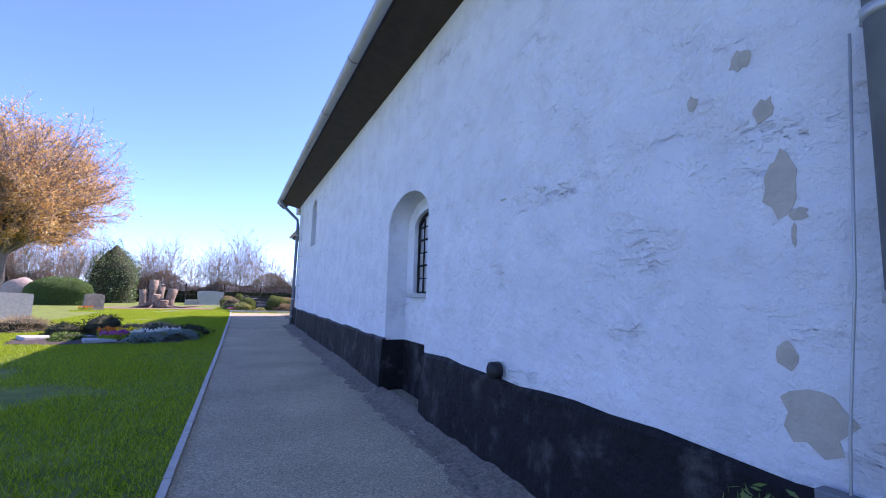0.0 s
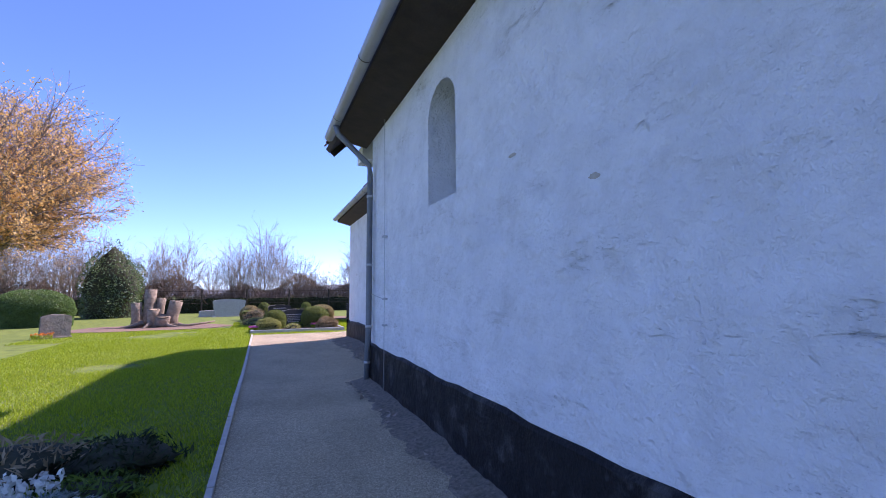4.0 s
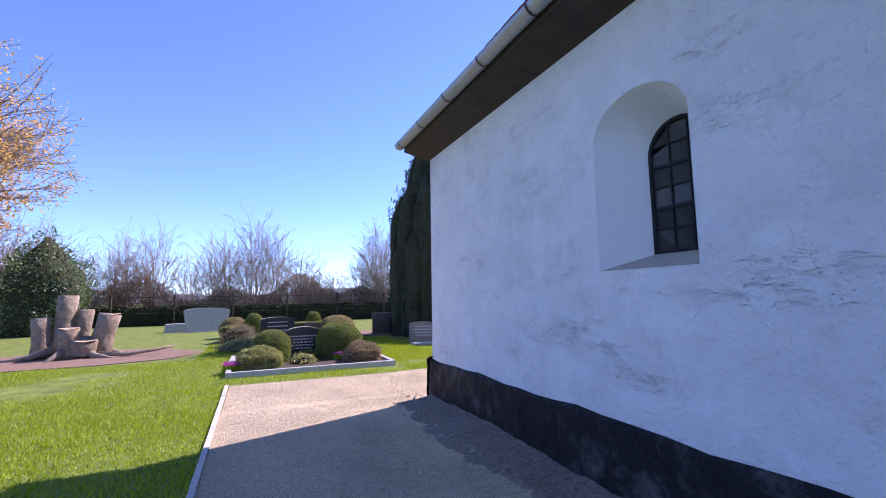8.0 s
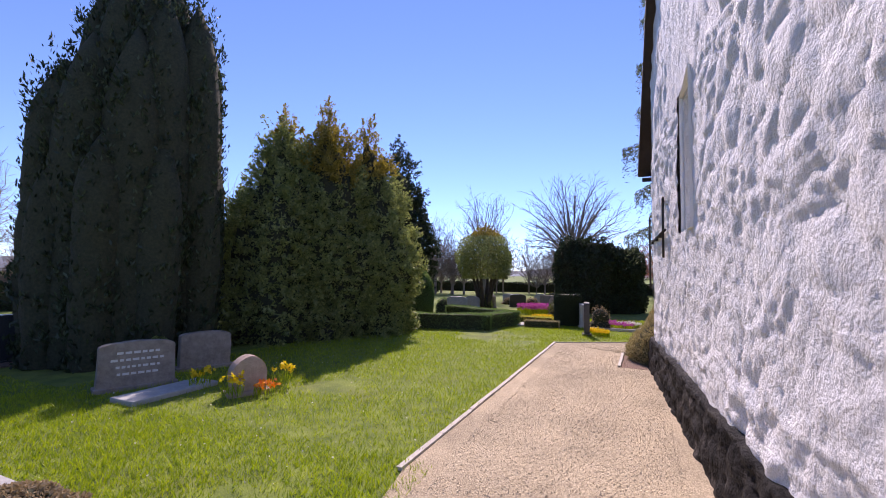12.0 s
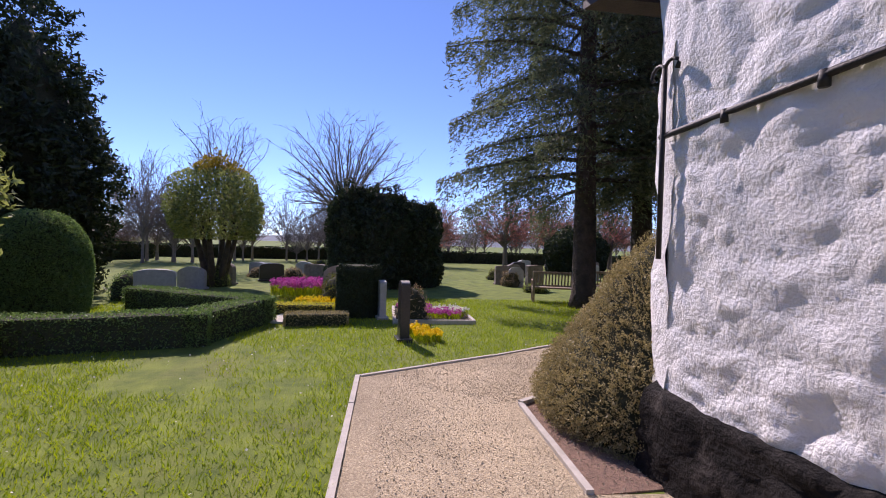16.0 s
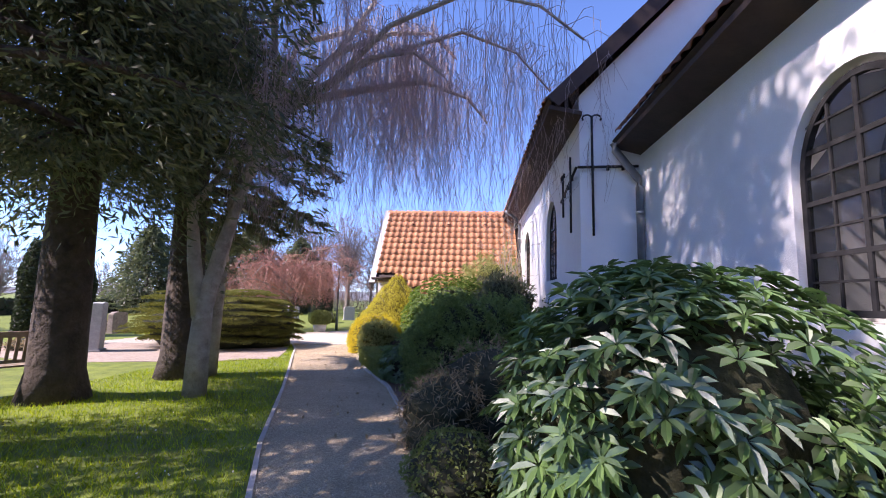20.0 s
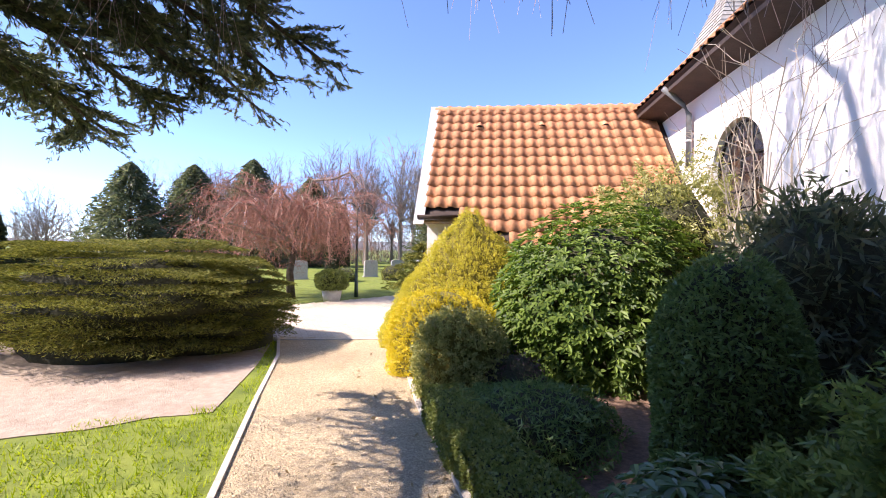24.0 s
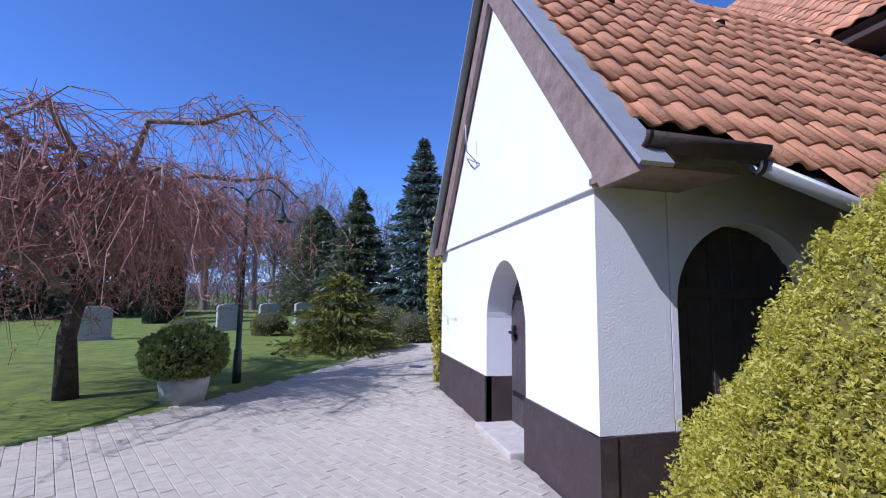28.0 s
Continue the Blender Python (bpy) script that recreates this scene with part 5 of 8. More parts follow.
# tower with shingled pyramid roof behind the nave
tower = thing("church_tower", (4.0, -26.0, 0), "square tower with a grey shingled pyramid roof behind the nave", "tower", kind="structure")
part("tower_wall", box_bm(-1.9, 1.9, -1.9, 1.9, 4.0, 8.7), PLASTER, tower)
for r in range(26):
    k0, k1 = 2.3 * (1 - r / 27), 2.3 * (1 - (r + 1) / 27)
    z0, z1 = 8.5 + r * 0.22, 8.5 + (r + 1) * 0.22
    b = bmesh.new()
    lo = [b.verts.new((sx * (k0 + 0.03), sy * (k0 + 0.03), z0)) for sx, sy in ((-1, -1), (1, -1), (1, 1), (-1, 1))]
    hi = [b.verts.new((sx * k1, sy * k1, z1)) for sx, sy in ((-1, -1), (1, -1), (1, 1), (-1, 1))]
    for i in range(4):
        b.faces.new((lo[i], lo[(i + 1) % 4], hi[(i + 1) % 4], hi[i]))
    b.faces.new(lo[::-1])
    part("shingle_course", b, SLATE, tower)


# ---- trees and shrubs, north and east ----
def spire_profile(h):
    return 0.80 + 0.5 * h if h < 0.4 else max(0.05, 1.0 - ((h - 0.4) / 0.6) ** 4.5)


def spire_tree(name, at, label, shoots, material, leaf, per, seed, group=""):
    """A columnar conifer made of many steep shoots, each (dx, dy, radius, height)."""
    ob = thing(name, at, label, "tree", group)
    cs, ns = [], []
    for k, (dx, dy, r, h) in enumerate(shoots):
        p, nr = shape_points(int(per * r * h), (r, r, h), 0.16, 5.0, seed + k * 1.7, spire_profile, 0.3)
        q, nq = tufts(p[:int(len(p) * 0.11) + 30], nr[:int(len(p) * 0.11) + 30] * 0.6 + np.array([0, 0, 0.8]), len(p), 0.15)
        cs.append(q + np.array([dx, dy, 0]) + np.array([dx, dy, 0]) * (-0.10 * q[:, 2:3] / h))
        ns.append(nq * 0.4 + np.array([0, 0, 0.6]))
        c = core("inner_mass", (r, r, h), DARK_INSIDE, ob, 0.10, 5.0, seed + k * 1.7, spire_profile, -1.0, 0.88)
        c.location = (dx, dy, 0)
    quads_ob("foliage", leaves(np.concatenate(cs), np.concatenate(ns), *leaf, 0.42), material, ob)
    return ob


ry = random.Random(31)
shoots = [(0.0, 0.0, 0.72, 9.3)]
shoots += [(0.62 * math.cos(a), 0.62 * math.sin(a), 0.62, 8.9 + 0.3 * math.cos(a + 0.64) + ry.uniform(-0.3, 0.2)) for a in [k * 0.898 for k in range(7)]]
shoots += [(1.12 * math.cos(a) + ry.gauss(0, 0.07), 1.12 * math.sin(a) + ry.gauss(0, 0.07), 0.62, 7.5 + 0.75 * math.cos(a + 0.64) + ry.uniform(-0.5, 0.3)) for a in [k * 0.571 for k in range(11)]]
shoots += [(1.42 * math.cos(a), 1.42 * math.sin(a), 0.45, 4.9 + ry.uniform(-0.7, 0.9)) for a in [0.3 + k * 0.698 for k in range(9)]]
spire_tree("columnar_yew", (5.5, 10.9, 0), "tall dark columnar yew with upright shoots", shoots, L_YEW, (0.12, 0.040), 1500, 2.0)


def thuja_profile(h):
    return (0.85 + 0.5 * h) if h < 0.3 else max(0.02, 1.0 - ((h - 0.3) / 0.7) ** 2.2)


for i, (x, y, r, h) in enumerate(((8.75, 9.8, 1.55, 6.2), (9.9, 9.25, 1.6, 6.75), (11.1, 8.65, 1.6, 6.5))):
    shrub("thuja", (x, y, 0), (r, r, h), L_THUJA, "broad thuja with golden shoot tips", "tree", 72000, (0.10, 0.042), 0.20, 7.0, i * 2.1, lambda q: (0.85 + 0.5 * q) if q < 0.3 else max(0.02, 1.0 - ((q - 0.3) / 0.7) ** 1.55), spread=0.6, shell=0.26, clump=0.19, group="thujas behind the graves", tip=L_GOLDTIP, tipz=0.72 if i else 0.86)
shrub("dark_thuja", (18.8, 12.0, 0), (1.75, 1.75, 8.2), L_YEW, "tall dark conifer behind the clipped dome", "tree", 40000, (0.18, 0.06), 0.2, 5, 4, thuja_profile, clump=0.3)


def dome_profile(h):
    return min(1.0, 0.93 + 0.2 * h) if h < 0.45 else math.sqrt(max(0, 1 - ((h - 0.45) / 0.56) ** 2))


shrub("topiary", (15.9, 9.45, 0), (0.88, 0.88, 2.1), L_DKGREEN, "tall clipped dome of dark conifer", "topiary", 9000, (0.05, 0.02), 0.02, 4, 1, dome_profile, shell=0.06, ck=0.93)


def hedge_run(name, pts, w, h, material, label, n_per_m=2600, leaf=(0.04, 0.018), group="", base=0.0):
    """A clipped hedge along a line of points."""
    ob = thing(name, (*pts[0], base), label, "hedge", group)
    inv = ob.matrix_world.inverted()
    cs, ns = [], []
    for (x0, y0), (x1, y1) in zip(pts, pts[1:]):
        L = math.hypot(x1 - x0, y1 - y0)
        n = int(L * n_per_m)
        t = rng.uniform(-w / 2 / L, 1 + w / 2 / L, n)
        per = rng.uniform(0, 2 * h + w, n)
        s = np.where(per < h, -1.0, np.where(per < h + w, (per - h) / w * 2 - 1, 1.0))
        z = np.where(per < h, per, np.where(per < h + w, h, 2 * h + w - per))
        dx, dy = (x1 - x0) / L, (y1 - y0) / L
        wob = 1 + 0.05 * np.sin(t * L * 4.3) + 0.04 * np.sin(t * L * 9 + z * 5)
        sh = 1 - 0.10 * rng.uniform(0, 1, n) ** 2
        off = s * w / 2 * wob * sh
        p = np.stack([x0 + (x1 - x0) * t - dy * off, y0 + (y1 - y0) * t + dx * off, z * (1 + 0.03 * np.sin(t * L * 3.1)) * sh + base], 1)
        nr = np.stack([-dy * s, dx * s, np.where(abs(s) < 0.99, 1.0, 0.1)], 1)
        cs.append(p - np.array(ob.location))
        ns.append(nr)
        m = int(n_per_m * 0.3)
        for tt, sg in ((-w / 2, -1), (L + w / 2, 1)):
            o_, zc = rng.uniform(-w / 2, w / 2, m), rng.uniform(0, h, m)
            al = tt - sg * 0.05 * rng.uniform(0, 1, m)
            cs.append(np.stack([x0 + dx * al - dy * o_, y0 + dy * al + dx * o_, zc + base], 1) - np.array(ob.location))
            ns.append(np.tile([sg * dx, sg * dy, 0.1], (m, 1)))
        c = math.atan2(dy, dx)
        b = box_bm(-w * 0.4, L + w * 0.4, -w * 0.43, w * 0.43, -0.02, h * 0.93, 0.03)
        bmesh.ops.transform(b, matrix=inv @ pose(x0, y0, base, 0, 0, math.degrees(c)), verts=b.verts)
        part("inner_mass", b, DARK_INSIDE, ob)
    quads_ob("foliage", leaves(np.concatenate(cs), 0.5 * np.concatenate(ns), *leaf, 0.8), material, ob)
    return ob


hedge_run("clipped_hedge", [(12.5, 8.2), (13.3, 5.45), (15.0, 5.0), (16.6, 7.9)], 0.5, 0.52, L_DKGREEN, "low clipped evergreen hedge round a grave")

# beech with opening buds
dome_tree("beech_tree", (-17.6, 19.0, 0), "large beech with opening orange-brown buds", 2.2, (0, 0, 8.3), (6.7, 6.7, 5.3), 210, 22, 11, BARK_GREY, TWIG_GREY, 0.42, tipr=0.020, bud=L_BEECH, buds=16, budsize=(0.19, 0.08), low=-0.85)

# holly, clipped shrub, boundary
shrub("holly", (-11.2, 21.5, 0), (1.9, 1.9, 5.4), L_HOLLY, "glossy green holly tree", "tree", 8000, (0.16, 0.08), 0.2, 4, 3, thuja_profile, shell=0.35)
shrub("clipped_yew", (-12.2, 12.8, 0), (1.75, 1.2, 1.85), L_DKGREEN, "rounded clipped dark green yew", "shrub", 7000, (0.07, 0.03), 0.06, 3, 5, dome_profile, shell=0.1)
BOUND = [(-60, 30), (-30, 28.5), (-10, 27), (8, 26), (24, 24), (40, 20)]
hedge_run("boundary_bank", BOUND, 1.2, 1.15, L_IVY, "dark ivy-covered stone bank along the boundary", 260, (0.20, 0.11))
masters = []
for k in range(4):
    masters.append(dome_tree("bare_shrub", (-30 + k * 4.1, 30 + k * 0.4, 0), "leafless tan hedgerow shrub with many upright stems", 0, (0, 0, 2.6 + 0.3 * k), (2.0, 2.0, 2.9 + 0.3 * k), 34, 12, 30 + k, TWIG_TAN, TWIG_TAN, 0.12, "hedgerow shrubs", "shrub", 0.013, low=-0.1, fan=1.0))
rr = random.Random(5)
for x0, x1, y0, y1, n in ((-58, 8, 31.5, 28.0, 44), (8, 42, 28.0, 21.0, 18)):
    for i in range(n):
        t = (i + rr.random()) / n
        x, y = x0 + (x1 - x0) * t, y0 + (y1 - y0) * t + rr.uniform(-0.8, 2.2)
        copy_thing(rr.choice(masters), pose(x, y, -0.05, 0, 0, rr.uniform(0, 360)) @ Matrix.Scale(rr.uniform(0.6, 1.15), 4))
# low tangle of the hedgerow
c = np.stack([rng.uniform(-58, 42, 150000), np.zeros(150000), rng.uniform(0.2, 3.1, 150000)], 1)
c[:, 1] = np.interp(c[:, 0], [-60, -10, 8, 24, 42], [31.5, 29, 28, 26, 21.5]) + rng.normal(0, 0.8, 150000)
c[:, 2] *= 0.75 + 0.35 * np.sin(c[:, 0] * 0.9) * np.sin(c[:, 0] * 0.37 + 1)
tagged(quads_ob("hedgerow_tangle", leaves(c, np.tile([0, 0, 0.8], (150000, 1)), 0.7, 0.022, 0.6), TWIG_BROWN), "tangle of bare tan hedgerow twigs", "hedge", kind="stuff")

# wire fence along the bank
fence = thing("wire_fence", (-30.0, 27.6, 0), "old wire fence with thin dark posts before the hedgerow", "fence")
fx = [-30 + 3.4 * k for k in range(18)]
fy = [float(np.interp(x, [-60, -30, -10, 8, 24, 40], [29.2, 27.7, 26.2, 25.2, 23.2, 19.2])) for x in fx]
for x, y in zip(fx, fy):
    part("post", box_bm(x + 29.95, x + 30.05, y - 27.65, y - 27.55, -0.1, 1.95, 0.01, 1), BARK, fence)
for z in (0.8, 1.3, 1.8):
    tube("wire", [(x + 30, y - 27.67, z) for x, y in zip(fx, fy)], 0.012, BARK, fence, 4)


# ---- south side: large trees ----
def big_fir(name, x, y, label, seed, r, h, base, taper=0.36, dense=680, extra=(), needle=(0.15, 0.032)):
    ob = thing(name, (x, y, 0), label, "tree", "old conifers by the benches")
    path = [(0, 0, -0.15), (0.02, 0, 0.4), (0.05, 0.02, 3), (0.1, 0.05, 7), (0.1, 0.1, h)]
    tube("trunk", path, [0.46, 0.33, 0.28, 0.22, 0.05], BARK, ob, 14)
    rnd = random.Random(seed)
    cs, ns, lv, lf = [], [], [], []
    for k in range(88 + len(extra)):
        t = min(1.0, (k + rnd.random()) / 88)
        z = base + (h - base) * t
        a = k * 2.399 + rnd.uniform(-0.4, 0.4)
        L = r * (1 - taper * t) * rnd.uniform(0.75, 1.1)
        p = []
        rise = rnd.uniform(-0.02, 0.22) + 0.3 * t
        if k >= 88:
            (ex, ey, z), rise = extra[k - 88], 0.16
            a, L = math.atan2(ey - y, ex - x), math.hypot(ex - x, ey - y)
        for i in range(7):
            s = i / 6
            p.append(Vector((0.08 + math.cos(a) * L * s, 0.05 + math.sin(a) * L * s, z + L * (rise * s - 0.30 * s * s))))
        tube_geo(p, [0.06 * (1 - s / 6.5) + 0.008 for s in range(7)], 5, lv, lf, False)
        if k >= 88:
            for j in range(44):
                f = rnd.uniform(0.3, 1.0)
                i = min(int(f * 6), 5)
                q = p[i].lerp(p[i + 1], f * 6 - i)
                b_ = a + rnd.choice((-1, 1)) * rnd.uniform(0.35, 1.15)
                d = Vector((math.cos(b_), math.sin(b_), rnd.uniform(-0.45, 0.05))).normalized()
                ln = rnd.uniform(0.25, 0.62) * (1.25 - 0.6 * f)
                tube_geo([q, q + d * ln * 0.5, q + d * ln + Vector((0, 0, -0.04))], [0.006, 0.004, 0.003], 3, lv, lf, False)
                sub = [(q, d, ln, 46)]
                for _ in range(7):
                    g = q + d * ln * rnd.uniform(0.15, 1.0)
                    e = (d + Vector((rnd.gauss(0, 0.7), rnd.gauss(0, 0.7), rnd.gauss(-0.15, 0.25)))).normalized()
                    sub.append((g, e, rnd.uniform(0.10, 0.24), 20))
                for g, e, l_, m in sub:
                    cs.append(np.array(g) + np.array(e) * (rng.uniform(0, 1, (m, 1)) * l_) + rng.normal(0, 0.006, (m, 3)))
                    ns.append(np.tile(np.array(e) * 1.6, (m, 1)))
            continue
        n = int(dense * L)
        s = rng.uniform(0.18, 1.0, n) ** 0.8
        side = np.clip(rng.normal(0, 0.9, n), -1.5, 1.5) * (0.34 + 0.34 * L / r) * (1.15 - s) * 1.4
        cx = 0.08 + np.cos(a) * L * s - np.sin(a) * side
        cy = 0.05 + np.sin(a) * L * s + np.cos(a) * side
        cz = z + L * (rise * s - 0.30 * s * s) - 0.25 * abs(side) + 0.1 - np.clip(abs(rng.normal(0, 0.72, n)), 0, 1.35) * rng.uniform(0.2, 1, n)
        cs.append(np.stack([cx, cy, cz], 1))
        ns.append(np.stack([np.cos(a) - np.sin(a) * side, np.sin(a) + np.cos(a) * side, np.full(n, -0.75)], 1))
    mesh_ob("bough_mass", lv, lf, BARK, ob, smooth=True)
    quads_ob("needle_mass", leaves(np.concatenate(cs), np.concatenate(ns), *needle, 0.8), L_CONIFER, ob)
    return ob


big_fir("old_fir", 17.6, -2.85, "old dark fir with a bare lower trunk", 3, 3.9, 15.0, 3.2, 0.08, 500)
big_fir("old_fir", 18.35, -5.0, "old dark fir with a bare lower trunk beside a bench", 8, 2.1, 15.5, 3.4)
big_fir("old_fir", 17.9, -6.95, "old dark fir overhanging the path", 12, 2.4, 8.6, 4.1, 0.6, 950, ((16.0, -9.15, 3.5), (16.5, -9.35, 3.45), (17.1, -9.3, 3.3), (17.4, -9.15, 3.05), (17.9, -9.2, 2.85), (18.4, -9.4, 2.95), (16.2, -8.9, 4.2), (16.9, -9.5, 3.9), (17.7, -9.6, 3.6), (15.4, -8.5, 4.5), (17.15, -10.2, 3.55)), (0.06, 0.012))


# ---- south side: shrubs along the church ----
shrub("cotoneaster", (10.14, -0.15, 0), (1.44, 1.35, 1.88), L_BRONZE, "dense mounded evergreen with small bronze-green leaves against the corner", "shrub", 170000, (0.021, 0.011), 0.07, 2.5, 1.0, lambda h: max(0.02, 1 - h) ** 0.72 if h > 0.12 else 0.86 + 0.4 * h, shell=0.10, ck=0.93, clump=0.05)


def whorls(name, at, radii, material, label, n, leaf, seed, profile=None, per=9, cut=-0.5, lump=0.12, tilt=0.25):
    """A shrub of leaf rosettes at the shoot ends, round a dark solid core."""
    ob = thing(name, at, label, "shrub")
    p, nr = shape_points(n, radii, lump, 3.0, seed, profile, 0.28, cut)
    nr = nr + np.array([0, 0, 0.9])
    nr /= np.linalg.norm(nr, axis=1, keepdims=True)
    a = np.repeat(p, per, 0)
    d = np.repeat(nr, per, 0)
    th = np.tile(np.arange(per) / per * 2 * math.pi, n) + np.repeat(rng.uniform(0, 6, n), per)
    ref = np.cross(d, [0.3, 0.2, 0.9])
    ref /= np.linalg.norm(ref, axis=1, keepdims=True) + 1e-9
    bit = np.cross(d, ref)
    side = ref * np.cos(th)[:, None] + bit * np.sin(th)[:, None]
    way = side + d * (tilt + rng.normal(0, 0.22, (len(a), 1)))
    way /= np.linalg.norm(way, axis=1, keepdims=True)
    wid = np.cross(way, d)
    wid /= np.linalg.norm(wid, axis=1, keepdims=True) + 1e-9
    k = rng.uniform(0.7, 1.2, (len(a), 1))
    ln, wd = way * leaf[0] * k, wid * leaf[1] * k
    fold = d * leaf[1] * 0.16
    drop = np.array([0, 0, -0.22 * leaf[0]])
    q1 = np.stack([a + ln * 0.08, a + ln * 0.35 + wd * 0.42 + fold, a + ln * 0.72 + wd * 0.46 + fold + drop * 0.4, a + ln + drop], 1)
    q2 = np.stack([a + ln * 0.08, a + ln + drop, a + ln * 0.72 - wd * 0.46 + fold + drop * 0.4, a + ln * 0.35 - wd * 0.42 + fold], 1)
    quads_ob("foliage", np.concatenate([q1[:, [0, 1, 2, 3]], q2], 0), material, ob)
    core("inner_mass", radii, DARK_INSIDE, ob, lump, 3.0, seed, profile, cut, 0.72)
    return ob


whorls("rhododendron", (11.4, -2.2, -0.05), (1.12, 1.12, 1.85), L_RHODO, "rhododendron with long leathery leaves in rosettes", 900, (0.145, 0.042), 3.0)
whorls("rhododendron", (11.0, -3.4, -0.05), (1.0, 1.0, 1.5), L_RHODO, "smaller rhododendron against the wall", 320, (0.16, 0.046), 5.0)
shrub("dark_conifer_mound", (12.5, -6.75, 0), (1.2, 1.2, 1.58), leaf_mat("feathery_conifer", (0.11, 0.18, 0.05), (0.27, 0.37, 0.11), 0.45, 0.5, 0.05), "broad dark green conifer mound with feathery sprays", "shrub", 150000, (0.052, 0.015), 0.14, 6.0, 2.0, dome_profile, spread=0.6, shell=0.22, clump=0.13)
shrub("yew_dome", (11.3, -4.6, 0), (0.5, 0.5, 0.72), L_DKGREEN, "low clipped evergreen dome by the wall", "shrub", 7000, (0.05, 0.02), 0.05, 3, 1, dome_profile, shell=0.1)
shrub("bay_shrub", (11.3, -6.9, 0), (0.42, 0.42, 1.55), L_HOLLY, "slim leafy evergreen against the wall", "shrub", 1800, (0.09, 0.04), 0.2, 4, 3, thuja_profile, shell=0.4)
shrub("box_ball", (11.4, -6.0, 0), (0.5, 0.5, 0.75), L_BOX, "rounded box shrub by the wall", "shrub", 4000, (0.03, 0.016), 0.05, 3, 2, dome_profile, shell=0.1)
shrub("grey_heath", (12.9, -3.9, 0), (0.5, 0.6, 0.75), L_TANLEAF, "dry brownish heath with thin upright shoots", "shrub", 2600, (0.10, 0.012), 0.2, 4, 2, None, shell=0.5, cut=-0.4)
shrub("low_evergreen", (12.75, -2.9, 0), (0.42, 0.5, 0.42), L_BOX, "low bright green evergreen by the path", "shrub", 2600, (0.04, 0.02), 0.15, 4, 6, None, shell=0.3, cut=-0.3)
shrub("pink_spirea", (12.35, -4.6, 0), (0.75, 0.7, 1.0), L_TANLEAF, "reddish brown twiggy low shrub", "shrub", 2600, (0.09, 0.012), 0.25, 4, 9, None, shell=0.6, cut=-0.4)
hedge_run("bed_hedge", [(14.2, -7.5), (14.75, -8.75), (15.05, -9.55)], 0.4, 0.34, L_BOX, "low clipped box hedge along the path", 9000, (0.035, 0.018))
shrub("cushion_conifer", (13.1, -8.85, 0), (0.48, 0.48, 1.6), L_DKGREEN, "slim dark green domed conifer", "shrub", 9000, (0.055, 0.018), 0.06, 4, 4, dome_profile, shell=0.12)
shrub("blue_yew", (11.85, -9.9, 0), (0.75, 0.75, 2.2), L_CONIFER, "upright dark yew with feathery shoots", "shrub", 8000, (0.16, 0.03), 0.2, 5, 6, lambda h: 0.6 + 0.45 * h if h < 0.7 else max(0.05, 0.95 - 2.2 * (h - 0.7)), spread=0.4, shell=0.4)
whorls("leafy_groundcover", (13.72, -7.55, -0.05), (0.55, 0.75, 0.72), L_RHODO, "low leathery-leaved evergreen with glossy leaves", 420, (0.095, 0.04), 4.0)
shrub("juniper_mat", (14.35, -9.5, 0), (0.75, 0.8, 0.42), L_DKGREEN, "low spreading dark juniper", "shrub", 9000, (0.08, 0.014), 0.2, 5, 8, None, shell=0.35, cut=-0.2)
whorls("laurel", (13.2, -11.8, -0.05), (1.3, 1.3, 2.3), L_LAUREL, "large glossy laurel with sunlit yellow-green leaves", 3600, (0.105, 0.038), 7.0, dome_profile, 6, lump=0.10, tilt=0.6)
shrub("mugo_pine", (12.05, -12.6, 0), (0.95, 0.95, 3.05), L_VARIEG, "taller yellow-green conifer behind the laurel", "shrub", 26000, (0.08, 0.02), 0.25, 4, 5, lambda h: 0.6 + 0.5 * h if h < 0.75 else max(0.1, 0.97 - 2.4 * (h - 0.75)), shell=0.5, clump=0.2)


def cone_profile(h):
    return 0.82 + 0.6 * h if h < 0.3 else max(0.03, 1.0 - ((h - 0.3) / 0.7) ** 1.9 * 0.97)


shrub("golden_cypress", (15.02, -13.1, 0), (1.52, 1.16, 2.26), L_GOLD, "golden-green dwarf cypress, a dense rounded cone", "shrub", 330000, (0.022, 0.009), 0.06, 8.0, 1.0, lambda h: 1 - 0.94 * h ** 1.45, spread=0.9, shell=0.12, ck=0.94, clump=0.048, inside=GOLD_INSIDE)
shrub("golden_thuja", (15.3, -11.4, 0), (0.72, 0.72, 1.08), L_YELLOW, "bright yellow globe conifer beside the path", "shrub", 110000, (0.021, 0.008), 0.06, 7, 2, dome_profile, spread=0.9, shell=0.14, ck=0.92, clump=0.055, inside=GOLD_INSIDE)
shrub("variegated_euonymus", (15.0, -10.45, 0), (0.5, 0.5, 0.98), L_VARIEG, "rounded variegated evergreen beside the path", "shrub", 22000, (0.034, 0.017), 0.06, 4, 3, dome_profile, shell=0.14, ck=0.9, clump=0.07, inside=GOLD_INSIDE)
shrub("barberry", (14.45, -10.3, 0), (0.4, 0.4, 0.55), leaf_mat("purple_leaf", (0.05, 0.02, 0.025), (0.12, 0.05, 0.05)), "low dark purple barberry", "shrub", 2600, (0.03, 0.014), 0.2, 4, 3, None, shell=0.5, cut=-0.3)


dome_tree("wall_climber", (11.55, -11.2, 0), "leafless pale-stemmed shrub trained against the nave wall", 0, (0, 0, 2.9), (0.45, 1.0, 1.5), 14, 5, 17, TWIG_PALE, TWIG_PALE, 0.05, "", "shrub", 0.006, low=-0.6, fan=0.6)
for ch in bpy.data.objects["wall_climber"].children:
    tagged(ch, kind="stuff")


